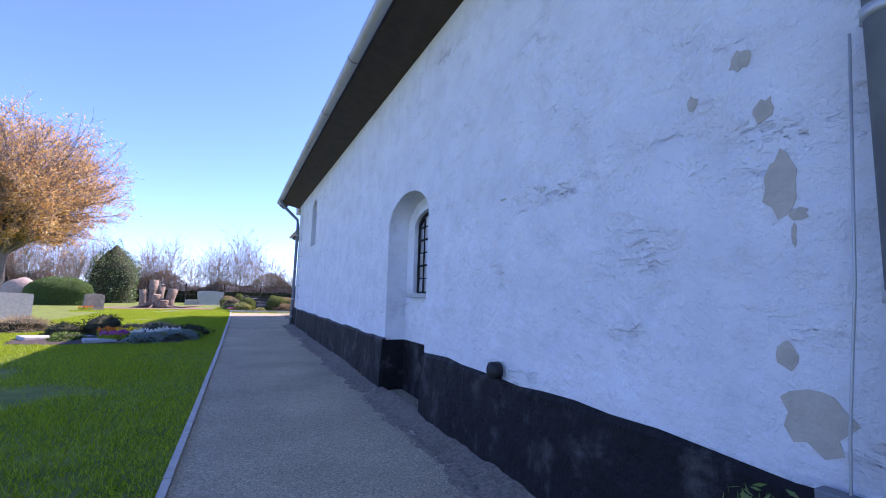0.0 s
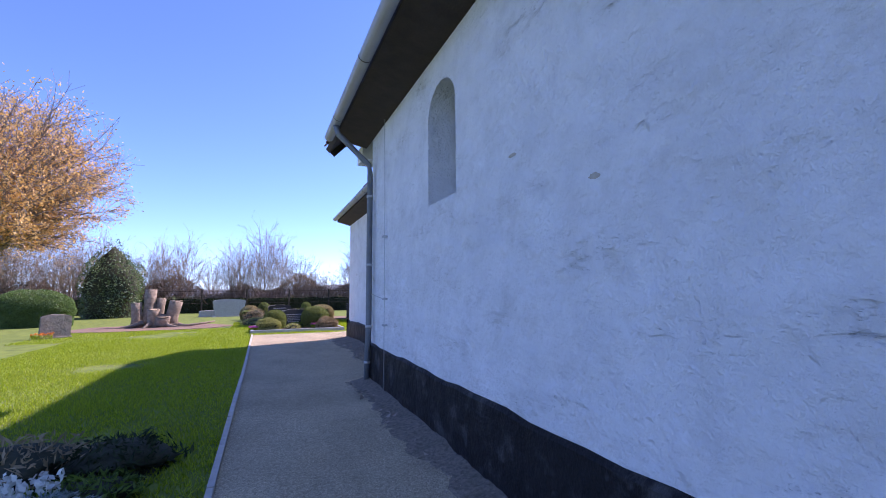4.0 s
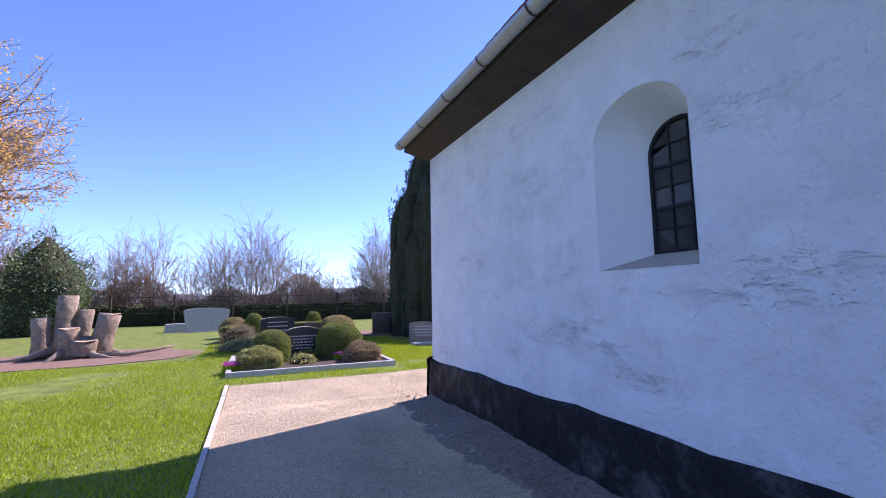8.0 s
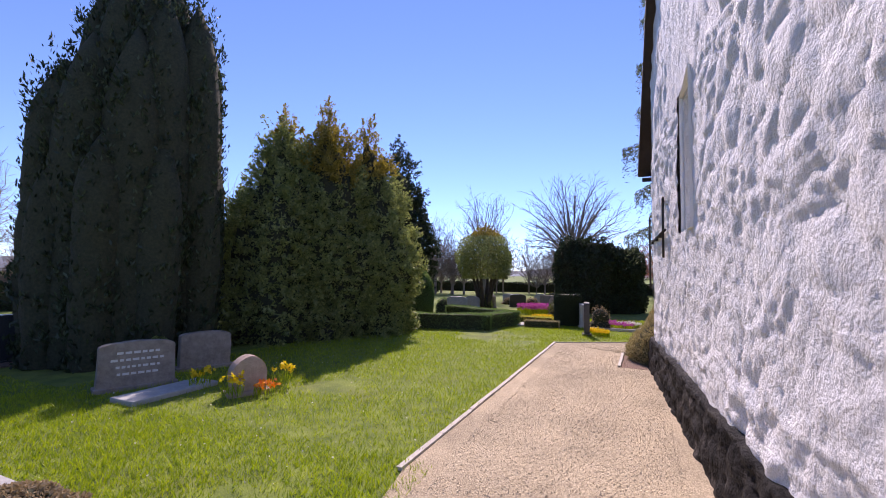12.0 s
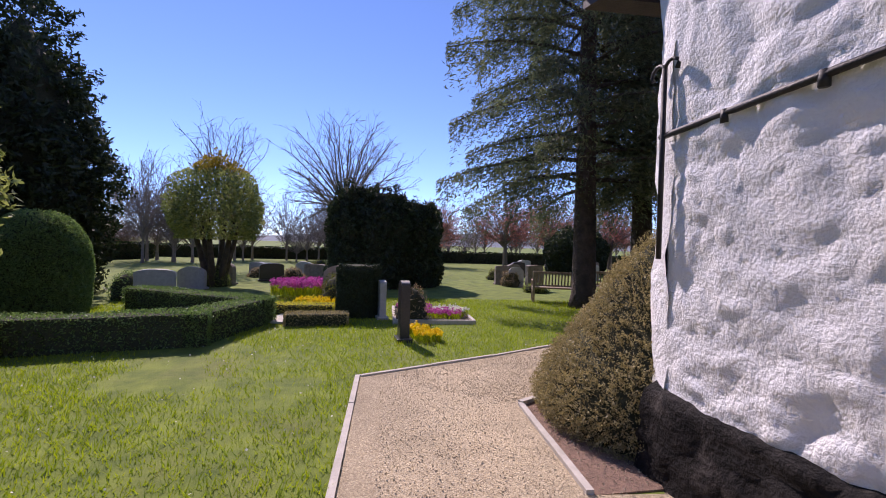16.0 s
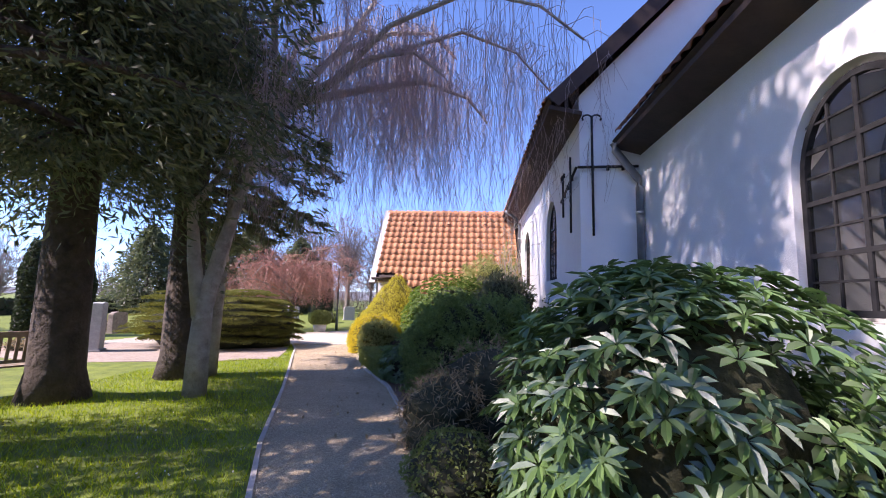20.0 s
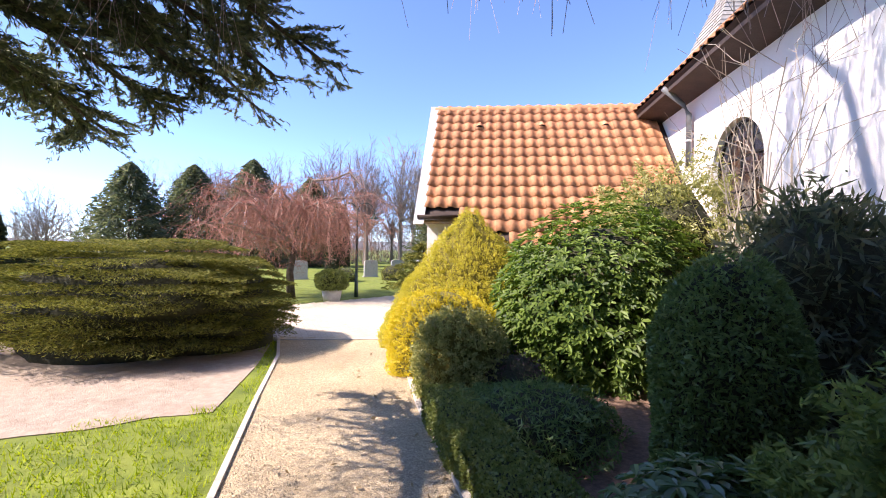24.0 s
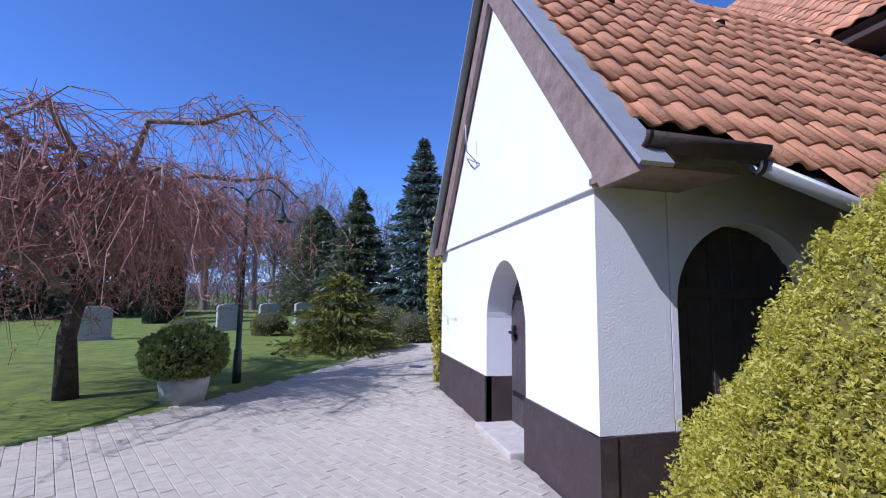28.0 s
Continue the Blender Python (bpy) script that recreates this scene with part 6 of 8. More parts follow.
# spreading juniper in flat layers
def layered(name, at, rx, ry, h, material, label, n, tiers, seed, leaf=(0.06, 0.011)):
    """A spreading conifer: flat fans of sprays in tiers with dark gaps between them."""
    ob = thing(name, at, label, "shrub")
    rnd = random.Random(seed)
    cs, ns = [], []
    fans = [(t, k) for t in range(tiers) for k in range(11 + 2 * (tiers - t) // 3)]
    m = n // len(fans)
    for t, k in fans:
        q = t / (tiers - 1)
        a = k * 2.39996 + t * 0.7 + rnd.uniform(-0.25, 0.25)
        z = h * (0.16 + 0.80 * q) + rnd.gauss(0, 0.030)
        reach = rnd.uniform(0.84, 1.08) * (1.0 - 0.30 * max(0.0, q - 0.55) / 0.45) * (0.92 if t == 0 else 1.0)
        s_ = rng.uniform(0.0, 1, m) ** 0.55
        fing = np.round(rng.uniform(-4, 4, m)) / 4
        side = (fing * (0.42 - 0.16 * s_) + rng.normal(0, 0.028, m)) * (0.35 + 0.65 * s_)
        s2 = s_ * (1 - 0.16 * np.abs(fing))
        cx = rx * reach * (np.cos(a) * s2 - np.sin(a) * side)
        cy = ry * reach * (np.sin(a) * s2 + np.cos(a) * side)
        cz = z + 0.07 * np.sin(s2 * 2.6) - 0.10 * np.clip(s2 - 0.75, 0, 1) * 4 * rnd.uniform(0.1, 0.9) - 0.026 * np.abs(rng.normal(0, 1, m))
        cs.append(np.stack([cx, cy, cz], 1))
        ns.append(np.stack([np.cos(a) - np.sin(a) * fing * 0.7, np.sin(a) + np.cos(a) * fing * 0.7, np.full(m, 0.10)], 1))
    quads_ob("foliage", leaves(np.concatenate(cs), np.concatenate(ns), *leaf, 0.42), material, ob)
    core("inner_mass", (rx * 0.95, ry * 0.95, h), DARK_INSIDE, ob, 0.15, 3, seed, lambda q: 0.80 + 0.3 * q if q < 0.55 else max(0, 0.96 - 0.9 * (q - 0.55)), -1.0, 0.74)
    return ob


layered("spreading_juniper", (20.3, -11.9, 0), 2.5, 2.0, 1.62, L_JUNIPER, "wide flat-topped spreading juniper in dark layers", 230000, 8, 4)
layered("spreading_juniper", (19.0, -12.3, 0), 1.3, 1.3, 1.35, L_JUNIPER, "lower end of the spreading juniper", 80000, 7, 9)

# birch with hanging twigs over the path
birch = thing("weeping_birch", (16.7, -5.55, 0), "weeping birch with pale mossy trunk and long hanging twigs", "tree")
stems = [
    ([(0, 0, -0.1), (-0.02, 0.02, 0.7), (0.0, -0.05, 1.3), (-0.08, -0.3, 2.3), (-0.18, -0.6, 3.4), (-0.5, -1.1, 5.0), (-1.2, -2.0, 6.6), (-1.8, -2.6, 8.2)], 0.17),
    ([(0.03, -0.02, 1.15), (0.25, -0.1, 2.0), (0.5, -0.3, 2.9), (0.1, -0.6, 3.7), (-0.5, -0.9, 4.6), (-1.2, -1.3, 5.4)], 0.12),
    ([(0.8, -1.6, -0.1), (0.75, -1.6, 1.2), (0.7, -1.65, 2.6), (0.6, -1.85, 4.5), (-0.1, -2.6, 7.2)], 0.16),
    ([(-0.5, -1.1, 5.0), (-1.9, -2.2, 5.9), (-2.9, -2.9, 6.4), (-3.9, -3.5, 6.3), (-4.4, -3.8, 5.8)], 0.09),
    ([(-1.2, -2.0, 6.6), (-2.2, -2.6, 7.4), (-3.0, -3.4, 7.9), (-3.6, -4.2, 7.7)], 0.07),
    ([(-1.2, -1.3, 5.4), (-2.1, -1.2, 6.0), (-2.9, -1.4, 6.2), (-3.5, -1.6, 5.8)], 0.06),
    ([(-1.2, -1.3, 5.4), (-2.5, -1.0, 6.5), (-4.0, -0.8, 7.0), (-5.2, -0.7, 6.6), (-5.9, -0.6, 5.9)], 0.06),
    ([(-0.5, -1.1, 5.0), (-2.2, -1.8, 6.4), (-3.8, -2.3, 7.2), (-5.0, -2.8, 7.0), (-5.8, -3.2, 6.3)], 0.06),
    ([(-0.5, -0.9, 4.6), (-0.9, 0.2, 6.0), (-1.6, 0.9, 6.6), (-2.6, 1.4, 6.2)], 0.06),
    ([(-0.1, -2.6, 7.2), (-1.2, -3.6, 8.2), (-1.8, -4.6, 8.4), (-2.2, -5.4, 8.0)], 0.07),
]
for p, r in stems:
    tube("stem", p, [max(0.02, r * (1 - 0.75 * i / (len(p) - 1))) for i in range(len(p))], BIRCH, birch, 9)
tv, tf, hv = [], [], []
rb = random.Random(21)
for p, r in stems[3:] + [(stems[0][0][4:], 0), (stems[2][0][3:], 0)]:
    pp = [Vector(q) for q in p]
    for k in range(140):
        t = rb.uniform(0.05, 1) * (len(pp) - 1)
        i = min(int(t), len(pp) - 2)
        q = pp[i].lerp(pp[i + 1], t - i)
        a = rb.uniform(0, 6.28)
        out = rb.uniform(0.08, 0.7)
        e = q + Vector((math.cos(a) * out, math.sin(a) * out, rb.uniform(-0.1, 0.4)))
        L = rb.uniform(1.2, 4.2)
        w = [e + Vector((rb.gauss(0, 0.035) * s, rb.gauss(0, 0.035) * s, -L * s / 5)) for s in range(1, 6)]
        if w[-1].z < 2.75:
            continue
        tube_geo([q, q.lerp(e, 0.6) + Vector((0, 0, 0.12)), e] + w, [0.008, 0.006, 0.005, 0.004, 0.0035, 0.003, 0.003, 0.002], 3, tv, tf, False)
        for s in range(7):
            j = rb.randrange(0, 4)
            b0 = w[j]
            tube_geo([b0, b0 + Vector((rb.gauss(0, 0.07), rb.gauss(0, 0.07), -0.15)), b0 + Vector((rb.gauss(0, 0.10), rb.gauss(0, 0.10), -rb.uniform(0.4, 0.9)))], [0.003, 0.0025, 0.002], 3, tv, tf, False)
mesh_ob("hanging_twig_mass", tv, tf, mat("purple_brown_twig", (0.30, 0.24, 0.23), (0.46, 0.37, 0.35), 0.8, 4, rand=0.2), birch, "long hanging purple-brown twigs")


# ---- graves and their plants, north side ----
def headstone(name, at, w, h, d, material, label, rz=0.0, bow=0.1, taper=0.0, bars=0, rough=0.0, edge=None, group=""):
    """A gravestone on its base: slab with a bowed top, base block, rows of unreadable letters."""
    ob = thing(name, at, label, "gravestone", group, rz)
    bm = bmesh.new()
    n = 10
    out = [(-w / 2 * (1 + taper), 0), (w / 2 * (1 + taper), 0)] + [(w / 2 * math.cos(math.pi * i / n) if 0 < i < n else (w / 2 if i == 0 else -w / 2), h - bow + bow * math.sin(math.pi * i / n)) for i in range(n + 1)]
    f = [bm.verts.new((x, -d / 2, z)) for x, z in out]
    b = [bm.verts.new((x, d / 2, z)) for x, z in out]
    bm.faces.new(f)
    bm.faces.new(b[::-1])
    for i in range(len(out)):
        j = (i + 1) % len(out)
        bm.faces.new((f[i], b[i], b[j], f[j]))
    bmesh.ops.bevel(bm, geom=bm.edges[:], offset=0.012, segments=2, affect="EDGES")
    if rough:
        bmesh.ops.subdivide_edges(bm, edges=bm.edges[:], cuts=2, use_grid_fill=True)
        for v in bm.verts:
            v.co += Vector(noise.noise_vector(v.co * 4 + Vector(at))) * rough
    slab = part("slab", bm, material, ob)
    part("base", box_bm(-w / 2 - 0.05, w / 2 + 0.05, -d / 2 - 0.05, d / 2 + 0.05, -0.05, 0.06, 0.01), material, ob)
    rb2 = random.Random(int(abs(at[0] * 37 + at[1] * 11)))
    for k in range(bars):
        z = h - bow - 0.10 - k * (h - bow - 0.22) / max(1, bars)
        x = -w * rb2.uniform(0.24, 0.36)
        end = -x
        while x < end:
            l = rb2.uniform(0.03, 0.09)
            part("letter_bar", box_bm(x, min(x + l, end), -d / 2 - 0.006, -d / 2 - 0.002, z, z + 0.035), LETTER, slab, "pale weathered lettering")
            x += l + 0.025
    if edge:
        v, fc = [], []
        for i in range(n + 1):
            x, z = (w / 2 - 0.01) * math.cos(math.pi * i / n), h - bow + bow * math.sin(math.pi * i / n)
            for y in (-d / 2 + 0.01, d / 2 - 0.01):
                v.append((x, y, z + 0.006))
        fc = [(2 * i, 2 * i + 1, 2 * i + 3, 2 * i + 2) for i in range(n)]
        mesh_ob("top_edge", v, fc, edge, slab, "pale rough top edge")
    return ob


def boulder(name, at, r, material, label, seed=0, category="boulder"):
    bm = bmesh.new()
    bmesh.ops.create_icosphere(bm, subdivisions=3, radius=1)
    for v in bm.verts:
        k = 1 + 0.16 * noise.noise(v.co * 1.4 + Vector((seed, 0, 0))) + 0.05 * noise.noise(v.co * 5)
        v.co = Vector((v.co.x * r[0] * k, v.co.y * r[1] * k, max(-0.1, v.co.z * r[2] * k + r[2] * 0.7)))
    ob = part(name, bm, material, smooth=True)
    ob.matrix_world = pose(*at)
    return tagged(ob, label, category)


def frame_bed(name, x0, x1, y0, y1, label, w=0.10, h=0.12, material=None, rz=0):
    ob = thing(name, ((x0 + x1) / 2, (y0 + y1) / 2, 0), label, "grave border", rz=rz)
    cx, cy = (x0 + x1) / 2, (y0 + y1) / 2
    for a, b, c, d in ((x0, x1, y0, y0 + w), (x0, x1, y1 - w, y1), (x0, x0 + w, y0 + w, y1 - w), (x1 - w, x1, y0 + w, y1 - w)):
        part("border_stone", box_bm(a - cx, b - cx, c - cy, d - cy, -0.05, h, 0.008), material or STONE_GREY, ob)
    part("soil", box_bm(x0 - cx + 0.01, x1 - cx - 0.01, y0 - cy + 0.01, y1 - cy - 0.01, -0.05, h * 0.55), SOIL, ob, "dark raked soil")
    return ob


def flowers(name, at, r, h, petal, label, n=60, size=0.045, stem=L_BLADE, group="", tuft=1.0):
    """A clump of flowers: thin leaves and small five-petalled heads."""
    ob = thing(name, at, label, "flowers", group)
    a, q = rng.uniform(0, 6.28, n), np.sqrt(rng.uniform(0, 1, n)) * r
    c = np.stack([np.cos(a) * q, np.sin(a) * q, h * rng.uniform(0.7, 1.0, n)], 1)
    m = int(n * 3 * tuft)
    a2, q2 = rng.uniform(0, 6.28, m), np.sqrt(rng.uniform(0, 1, m)) * r
    b = np.stack([np.cos(a2) * q2, np.sin(a2) * q2, np.full(m, h * 0.4)], 1)
    quads_ob("foliage", leaves(b, np.tile([0, 0, 1.0], (m, 1)), h * 0.85, 0.016, 0.3), stem, ob)
    hd = np.repeat(c, 5, 0) + rng.normal(0, size * 0.28, (n * 5, 3))
    quads_ob("blossom", leaves(hd, np.tile([0, 0, 0.3], (n * 5, 1)), size, size * 0.7, 1.0), petal, ob)
    return ob


frame_bed("grave_border", -2.1, 1.5, 3.45, 6.4, "grey stone border of a planted double grave")
headstone("gravestone", (-0.35, 5.95, 0.05), 0.95, 0.78, 0.14, STONE_DARK, "dark polished gravestone with a pale bowed top", 0, 0.16, bars=5, edge=KERB)
shrub("box_ball", (-1.18, 5.15, 0.05), (0.47, 0.47, 0.80), L_BOX, "clipped box ball beside a gravestone", "shrub", 9000, (0.03, 0.016), 0.04, 4, 1, dome_profile, shell=0.08, ck=0.93, group="box balls")
shrub("box_ball", (0.50, 5.3, 0.05), (0.60, 0.60, 0.92), L_BOX, "larger clipped box ball beside a gravestone", "shrub", 13000, (0.03, 0.016), 0.04, 4, 2, dome_profile, shell=0.08, ck=0.93, group="box balls")
shrub("variegated_shrub", (-1.45, 4.25, 0.05), (0.52, 0.42, 0.50), L_VARIEG, "low variegated shrub with reddish shoots", "shrub", 8000, (0.035, 0.016), 0.15, 4, 3, None, shell=0.25, cut=-0.3)
shrub("variegated_shrub", (0.92, 4.35, 0.05), (0.46, 0.42, 0.48), L_TANLEAF, "low shrub with cream and bronze leaves", "shrub", 7000, (0.035, 0.016), 0.15, 4, 5, None, shell=0.25, cut=-0.3)
shrub("hellebore", (-0.45, 4.55, 0.05), (0.30, 0.28, 0.22), L_VARIEG, "low leafy perennial with pale flowers", "plant", 500, (0.08, 0.04), 0.2, 4, 7, None, shell=0.5, cut=-0.2)
shrub("hellebore", (-0.25, 5.15, 0.05), (0.45, 0.25, 0.24), L_LAUREL, "low yellow-green leafy perennial", "plant", 700, (0.08, 0.04), 0.2, 4, 9, None, shell=0.5, cut=-0.2)
flowers("heather", (-1.95, 4.1, 0.05), 0.24, 0.2, F_PINK, "pink flowering heather in a grave bed", 220, 0.03)
flowers("heather", (0.45, 4.75, 0.05), 0.17, 0.2, F_PINK, "magenta flowering heather in a grave bed", 200, 0.03)
# second plot behind
headstone("gravestone", (-0.75, 10.9, 0), 1.2, 0.92, 0.16, STONE_DARK, "dark polished gravestone with a low bowed top and pale edge", 8, 0.10, bars=4, edge=KERB)
for x, y, r, h, m, lab in ((-2.0, 10.1, 0.55, 0.75, L_TANLEAF, "tan twiggy shrub beside a gravestone"), (0.35, 10.2, 0.40, 0.75, L_TANLEAF, "tan twiggy shrub beside a gravestone"), (-1.9, 8.6, 0.7, 0.35, L_VARIEG, "low grey-green mat of groundcover"), (0.2, 8.9, 0.55, 0.42, L_SPRUCE, "low grey-blue conifer cushion")):
    shrub("grave_shrub", (x, y, 0), (r, r, h), m, lab, "shrub", 3600, (0.06, 0.016), 0.2, 4, x, None, shell=0.45, cut=-0.3)
hedge_run("grave_hedge", [(-2.4, 11.6), (-2.0, 13.0), (1.2, 13.0), (1.6, 11.0), (1.3, 9.6)], 0.45, 0.6, L_BOX, "low clipped hedge round a grave", 2600, (0.035, 0.018))
shrub("box_ball", (-1.55, 12.6, 0), (0.38, 0.38, 1.05), L_BOX, "small clipped box ball", "shrub", 3500, (0.035, 0.018), 0.04, 4, 4, dome_profile, shell=0.1, group="box balls")
shrub("box_ball", (1.0, 14.5, 0), (0.36, 0.36, 1.0), L_BOX, "small clipped box ball", "shrub", 3500, (0.035, 0.018), 0.04, 4, 5, dome_profile, shell=0.1, group="box balls")
shrub("box_dome", (1.75, 12.6, 0), (0.75, 0.7, 0.85), L_BRONZE, "yellowish clipped dome of box", "shrub", 5000, (0.04, 0.02), 0.05, 4, 6, dome_profile, shell=0.1)
shrub("box_dome", (-2.3, 13.8, 0), (0.55, 0.5, 0.85), L_BRONZE, "yellowish clipped dome of box", "shrub", 4000, (0.04, 0.02), 0.05, 4, 7, dome_profile, shell=0.1)
headstone("gravestone", (-3.7, 18.5, 0), 2.1, 1.2, 0.2, STONE_GREY, "wide pale grey gravestone with a peaked top", 18, 0.14, taper=-0.16)
part_slab = headstone("gravestone", (-5.0, 19.2, 0), 1.2, 0.42, 0.6, STONE_GREY, "low pale grey stone block", 10, 0.03)
headstone("gravestone", (3.75, 12.1, 0), 1.15, 0.92, 0.3, STONE_DARK, "plain dark block gravestone in shade", -10, 0.02)
shrub("dry_perennial", (4.7, 12.2, 0), (0.4, 0.3, 0.6), L_TANLEAF, "pale dry perennial clump", "plant", 900, (0.10, 0.02), 0.3, 4, 2, None, shell=0.6, cut=-0.2)
flat_poly("grave_soil", [(1.9, 12.6), (3.0, 11.4), (5.4, 11.6), (5.0, 14.2), (2.2, 14.4)], 0.03, MULCH, "reddish brown raked grave soil", "soil", kind="stuff")
headstone("gravestone", (3.95, 8.0, 0), 0.98, 0.72, 0.2, STONE_BROWN, "grey-brown gravestone with a rough rounded top", -22, 0.08, taper=0.04, bars=4, rough=0.01)
headstone("gravestone", (5.35, 8.3, 0), 0.85, 0.68, 0.22, STONE_BROWN, "grey-brown gravestone in the shade of a thuja", -25, 0.06, rough=0.015)
headstone("lantern_stone", (6.1, 10.2, 0), 0.3, 0.75, 0.2, STONE_GREY, "small pale stone in the sun behind the graves", -20, 0.1)
headstone("gravestone", (4.45, 6.2, 0), 0.5, 0.56, 0.22, STONE_PINK, "small pinkish rounded fieldstone with inscription", -25, 0.26, bars=3, rough=0.025)
shrub("box_ball", (4.85, 8.9, 0), (0.25, 0.25, 0.6), L_BOX, "small clipped box ball", "shrub", 2000, (0.03, 0.016), 0.04, 4, 8, dome_profile, group="box balls")
part("stone_slab", box_bm(3.3, 4.6, 7.0, 7.5, -0.02, 0.07, 0.02), STONE_GREY)
tagged(bpy.data.objects["stone_slab"], "flat grey stone slab in front of a gravestone", "stone slab")
for x, y, p, h, lab in ((4.15, 6.15, F_YELLOW, 0.34, "yellow daffodils beside a small gravestone"), (4.95, 6.0, F_YELLOW, 0.36, "pale yellow daffodils beside a small gravestone"), (4.5, 5.9, F_RED, 0.2, "orange primroses before a small gravestone"), (4.35, 7.1, F_YELLOW, 0.3, "yellow daffodils before a gravestone"), (4.7, 6.6, F_YELLOW, 0.34, "yellow daffodils behind a gravestone")):
    flowers("daffodils" if p is F_YELLOW else "primroses", (x, y, 0), 0.16, h, p, lab, 12, 0.075)
# stones further off
headstone("gravestone", (-8.55, 4.9, 0), 0.85, 0.85, 0.2, STONE_BROWN, "small brownish gravestone on the lawn", 25, 0.1, rough=0.02)
flowers("heather", (-8.8, 4.6, 0), 0.3, 0.22, F_RED, "reddish flowers before a gravestone", 60, 0.04)
boulder("memorial_boulder", (-14.2, 12.8, 0), (1.0, 0.5, 1.0), STONE_PINK, "large pale standing boulder", 3)
headstone("gravestone", (-9.2, -4.0, -0.05), 1.9, 0.95, 0.22, STONE_GREY, "wide grey gravestone on the lawn", 30, 0.05)
# stump of a many-stemmed tree on bare mulch
flat_poly("mulch_patch", [(-9.6, 7.6), (-7.8, 6.9), (-5.2, 7.0), (-3.6, 7.6), (-2.9, 8.8), (-4.2, 10.6), (-6.5, 11.2), (-9.0, 10.2)], 0.022, MULCH, "bare mulch of shredded wood round the stump", "mulch", kind="stuff")
stump = thing("tree_stump", (-6.3, 9.4, 0), "cluster of sawn tree trunks standing on mulch", "tree stump")
for dx, dy, h, r, lx, ly in ((-0.75, 0.1, 1.15, 0.22, -0.1, 0), (-0.38, 0.25, 1.78, 0.24, 0.05, 0.1), (0.0, 0.35, 1.35, 0.19, 0.1, 0.1), (0.55, 0.0, 1.22, 0.27, 0.25, 0), (-0.05, -0.25, 0.85, 0.25, 0, -0.1), (0.25, -0.25, 0.5, 0.3, 0.1, -0.2)):
    p = [(dx, dy, -0.1), (dx + lx * 0.3, dy + ly * 0.3, h * 0.35), (dx + lx * 0.7, dy + ly * 0.7, h * 0.7), (dx + lx, dy + ly, h)]
    s = tube("sawn_trunk", p, [r * 1.45, r * 1.05, r, r * 1.06], STUMP, stump, 14)
    v = [(dx + lx + math.cos(k * 0.449) * r * 0.95, dy + ly + math.sin(k * 0.449) * r * 0.95, h + 0.006 + 0.02 * math.sin(k)) for k in range(14)]
    mesh_ob("cut_face", v, [tuple(range(14))], SAWN, s, "pale sawn face")
for k in range(7):
    a = k * 0.9
    tube("root", [(math.cos(a) * 0.5, math.sin(a) * 0.4, 0.25), (math.cos(a) * 1.0, math.sin(a) * 0.8, 0.1), (math.cos(a) * (1.3 + 0.12 * k), math.sin(a) * 1.1, -0.04)], [0.13, 0.08, 0.03], STUMP, stump, 7)
tube("fallen_branch", [(0.7, -0.5, 0.12), (1.4, -0.7, 0.09), (2.1, -0.45, 0.16), (2.5, -0.2, 0.22)], [0.07, 0.06, 0.05, 0.03], STUMP, stump, 7)
# planted grave on the shaded lawn
bed_v = []
for k in range(28):
    a, q = k / 28 * 2 * math.pi, 1 + 0.06 * math.sin(k * 2.3)
    cxb, cyb = -4.6 + 1.65 * q * math.copysign(abs(math.cos(a)) ** 0.45, math.cos(a)), -10.9 + 1.05 * q * math.copysign(abs(math.sin(a)) ** 0.45, math.sin(a))
    bed_v.append((cxb, cyb, gz(cxb, cyb) + 0.018))
mesh_ob("grave_soil_bed", bed_v + [(-4.6, -10.9, gz(-4.6, -10.9) + 0.06)], [(k, (k + 1) % 28, 28) for k in range(28)], SOIL, smooth=True)
tagged(bpy.data.objects["grave_soil_bed"], "dark soil of a planted grave in the lawn", "soil", kind="stuff")
for x, y, r, h, m, lab in ((-4.9, -9.9, 0.45, 0.55, L_IVY, "dark dried plant clump on a grave"), (-5.6, -10.2, 0.4, 0.35, L_IVY, "dark leafy plant on a grave"), (-3.7, -10.3, 0.55, 0.38, L_TANLEAF, "dry brown fern clump on a grave"), (-3.0, -10.2, 0.5, 0.3, L_IVY, "dark evergreen on a grave"), (-4.3, -10.0, 0.35, 0.3, L_TANLEAF, "tan dry grass clump"), (-3.0, -10.9, 0.35, 0.22, L_LAUREL, "green perennial on a grave"), (-5.3, -11.2, 0.35, 0.2, L_LAUREL, "low green perennial on a grave")):
    shrub("grave_plant", (x, y, gz(x, y) - 0.02), (r, r, h), m, lab, "plant", 1300, (0.10, 0.022), 0.3, 4, x + y, None, shell=0.7, cut=-0.1)
for x, y, rx_, ry_, sd in ((-3.1, -11.35, 0.5, 0.3, 3), (-3.75, -11.85, 0.45, 0.3, 7)):
    layered("spruce_branches", (x, y, gz(x, y) - 0.02), rx_, ry_, 0.2, L_SILVER, "cut silvery spruce branches laid on a grave", 5200, 3, sd, (0.05, 0.012))
for x, y, p, lab in ((-3.8, -11.3, F_WHITE, "white and yellow primroses on a grave"), (-4.2, -10.8, F_YELLOW, "yellow flowers on a grave"), (-4.6, -10.6, F_RED, "red and orange flowers on a grave"), (-3.4, -10.9, F_WHITE, "pale flowers on a grave"), (-4.4, -11.4, F_PINK, "violet pansies on a grave")):
    flowers("grave_flowers", (x, y, gz(x, y)), 0.28, 0.24, p, lab, 44, 0.06)
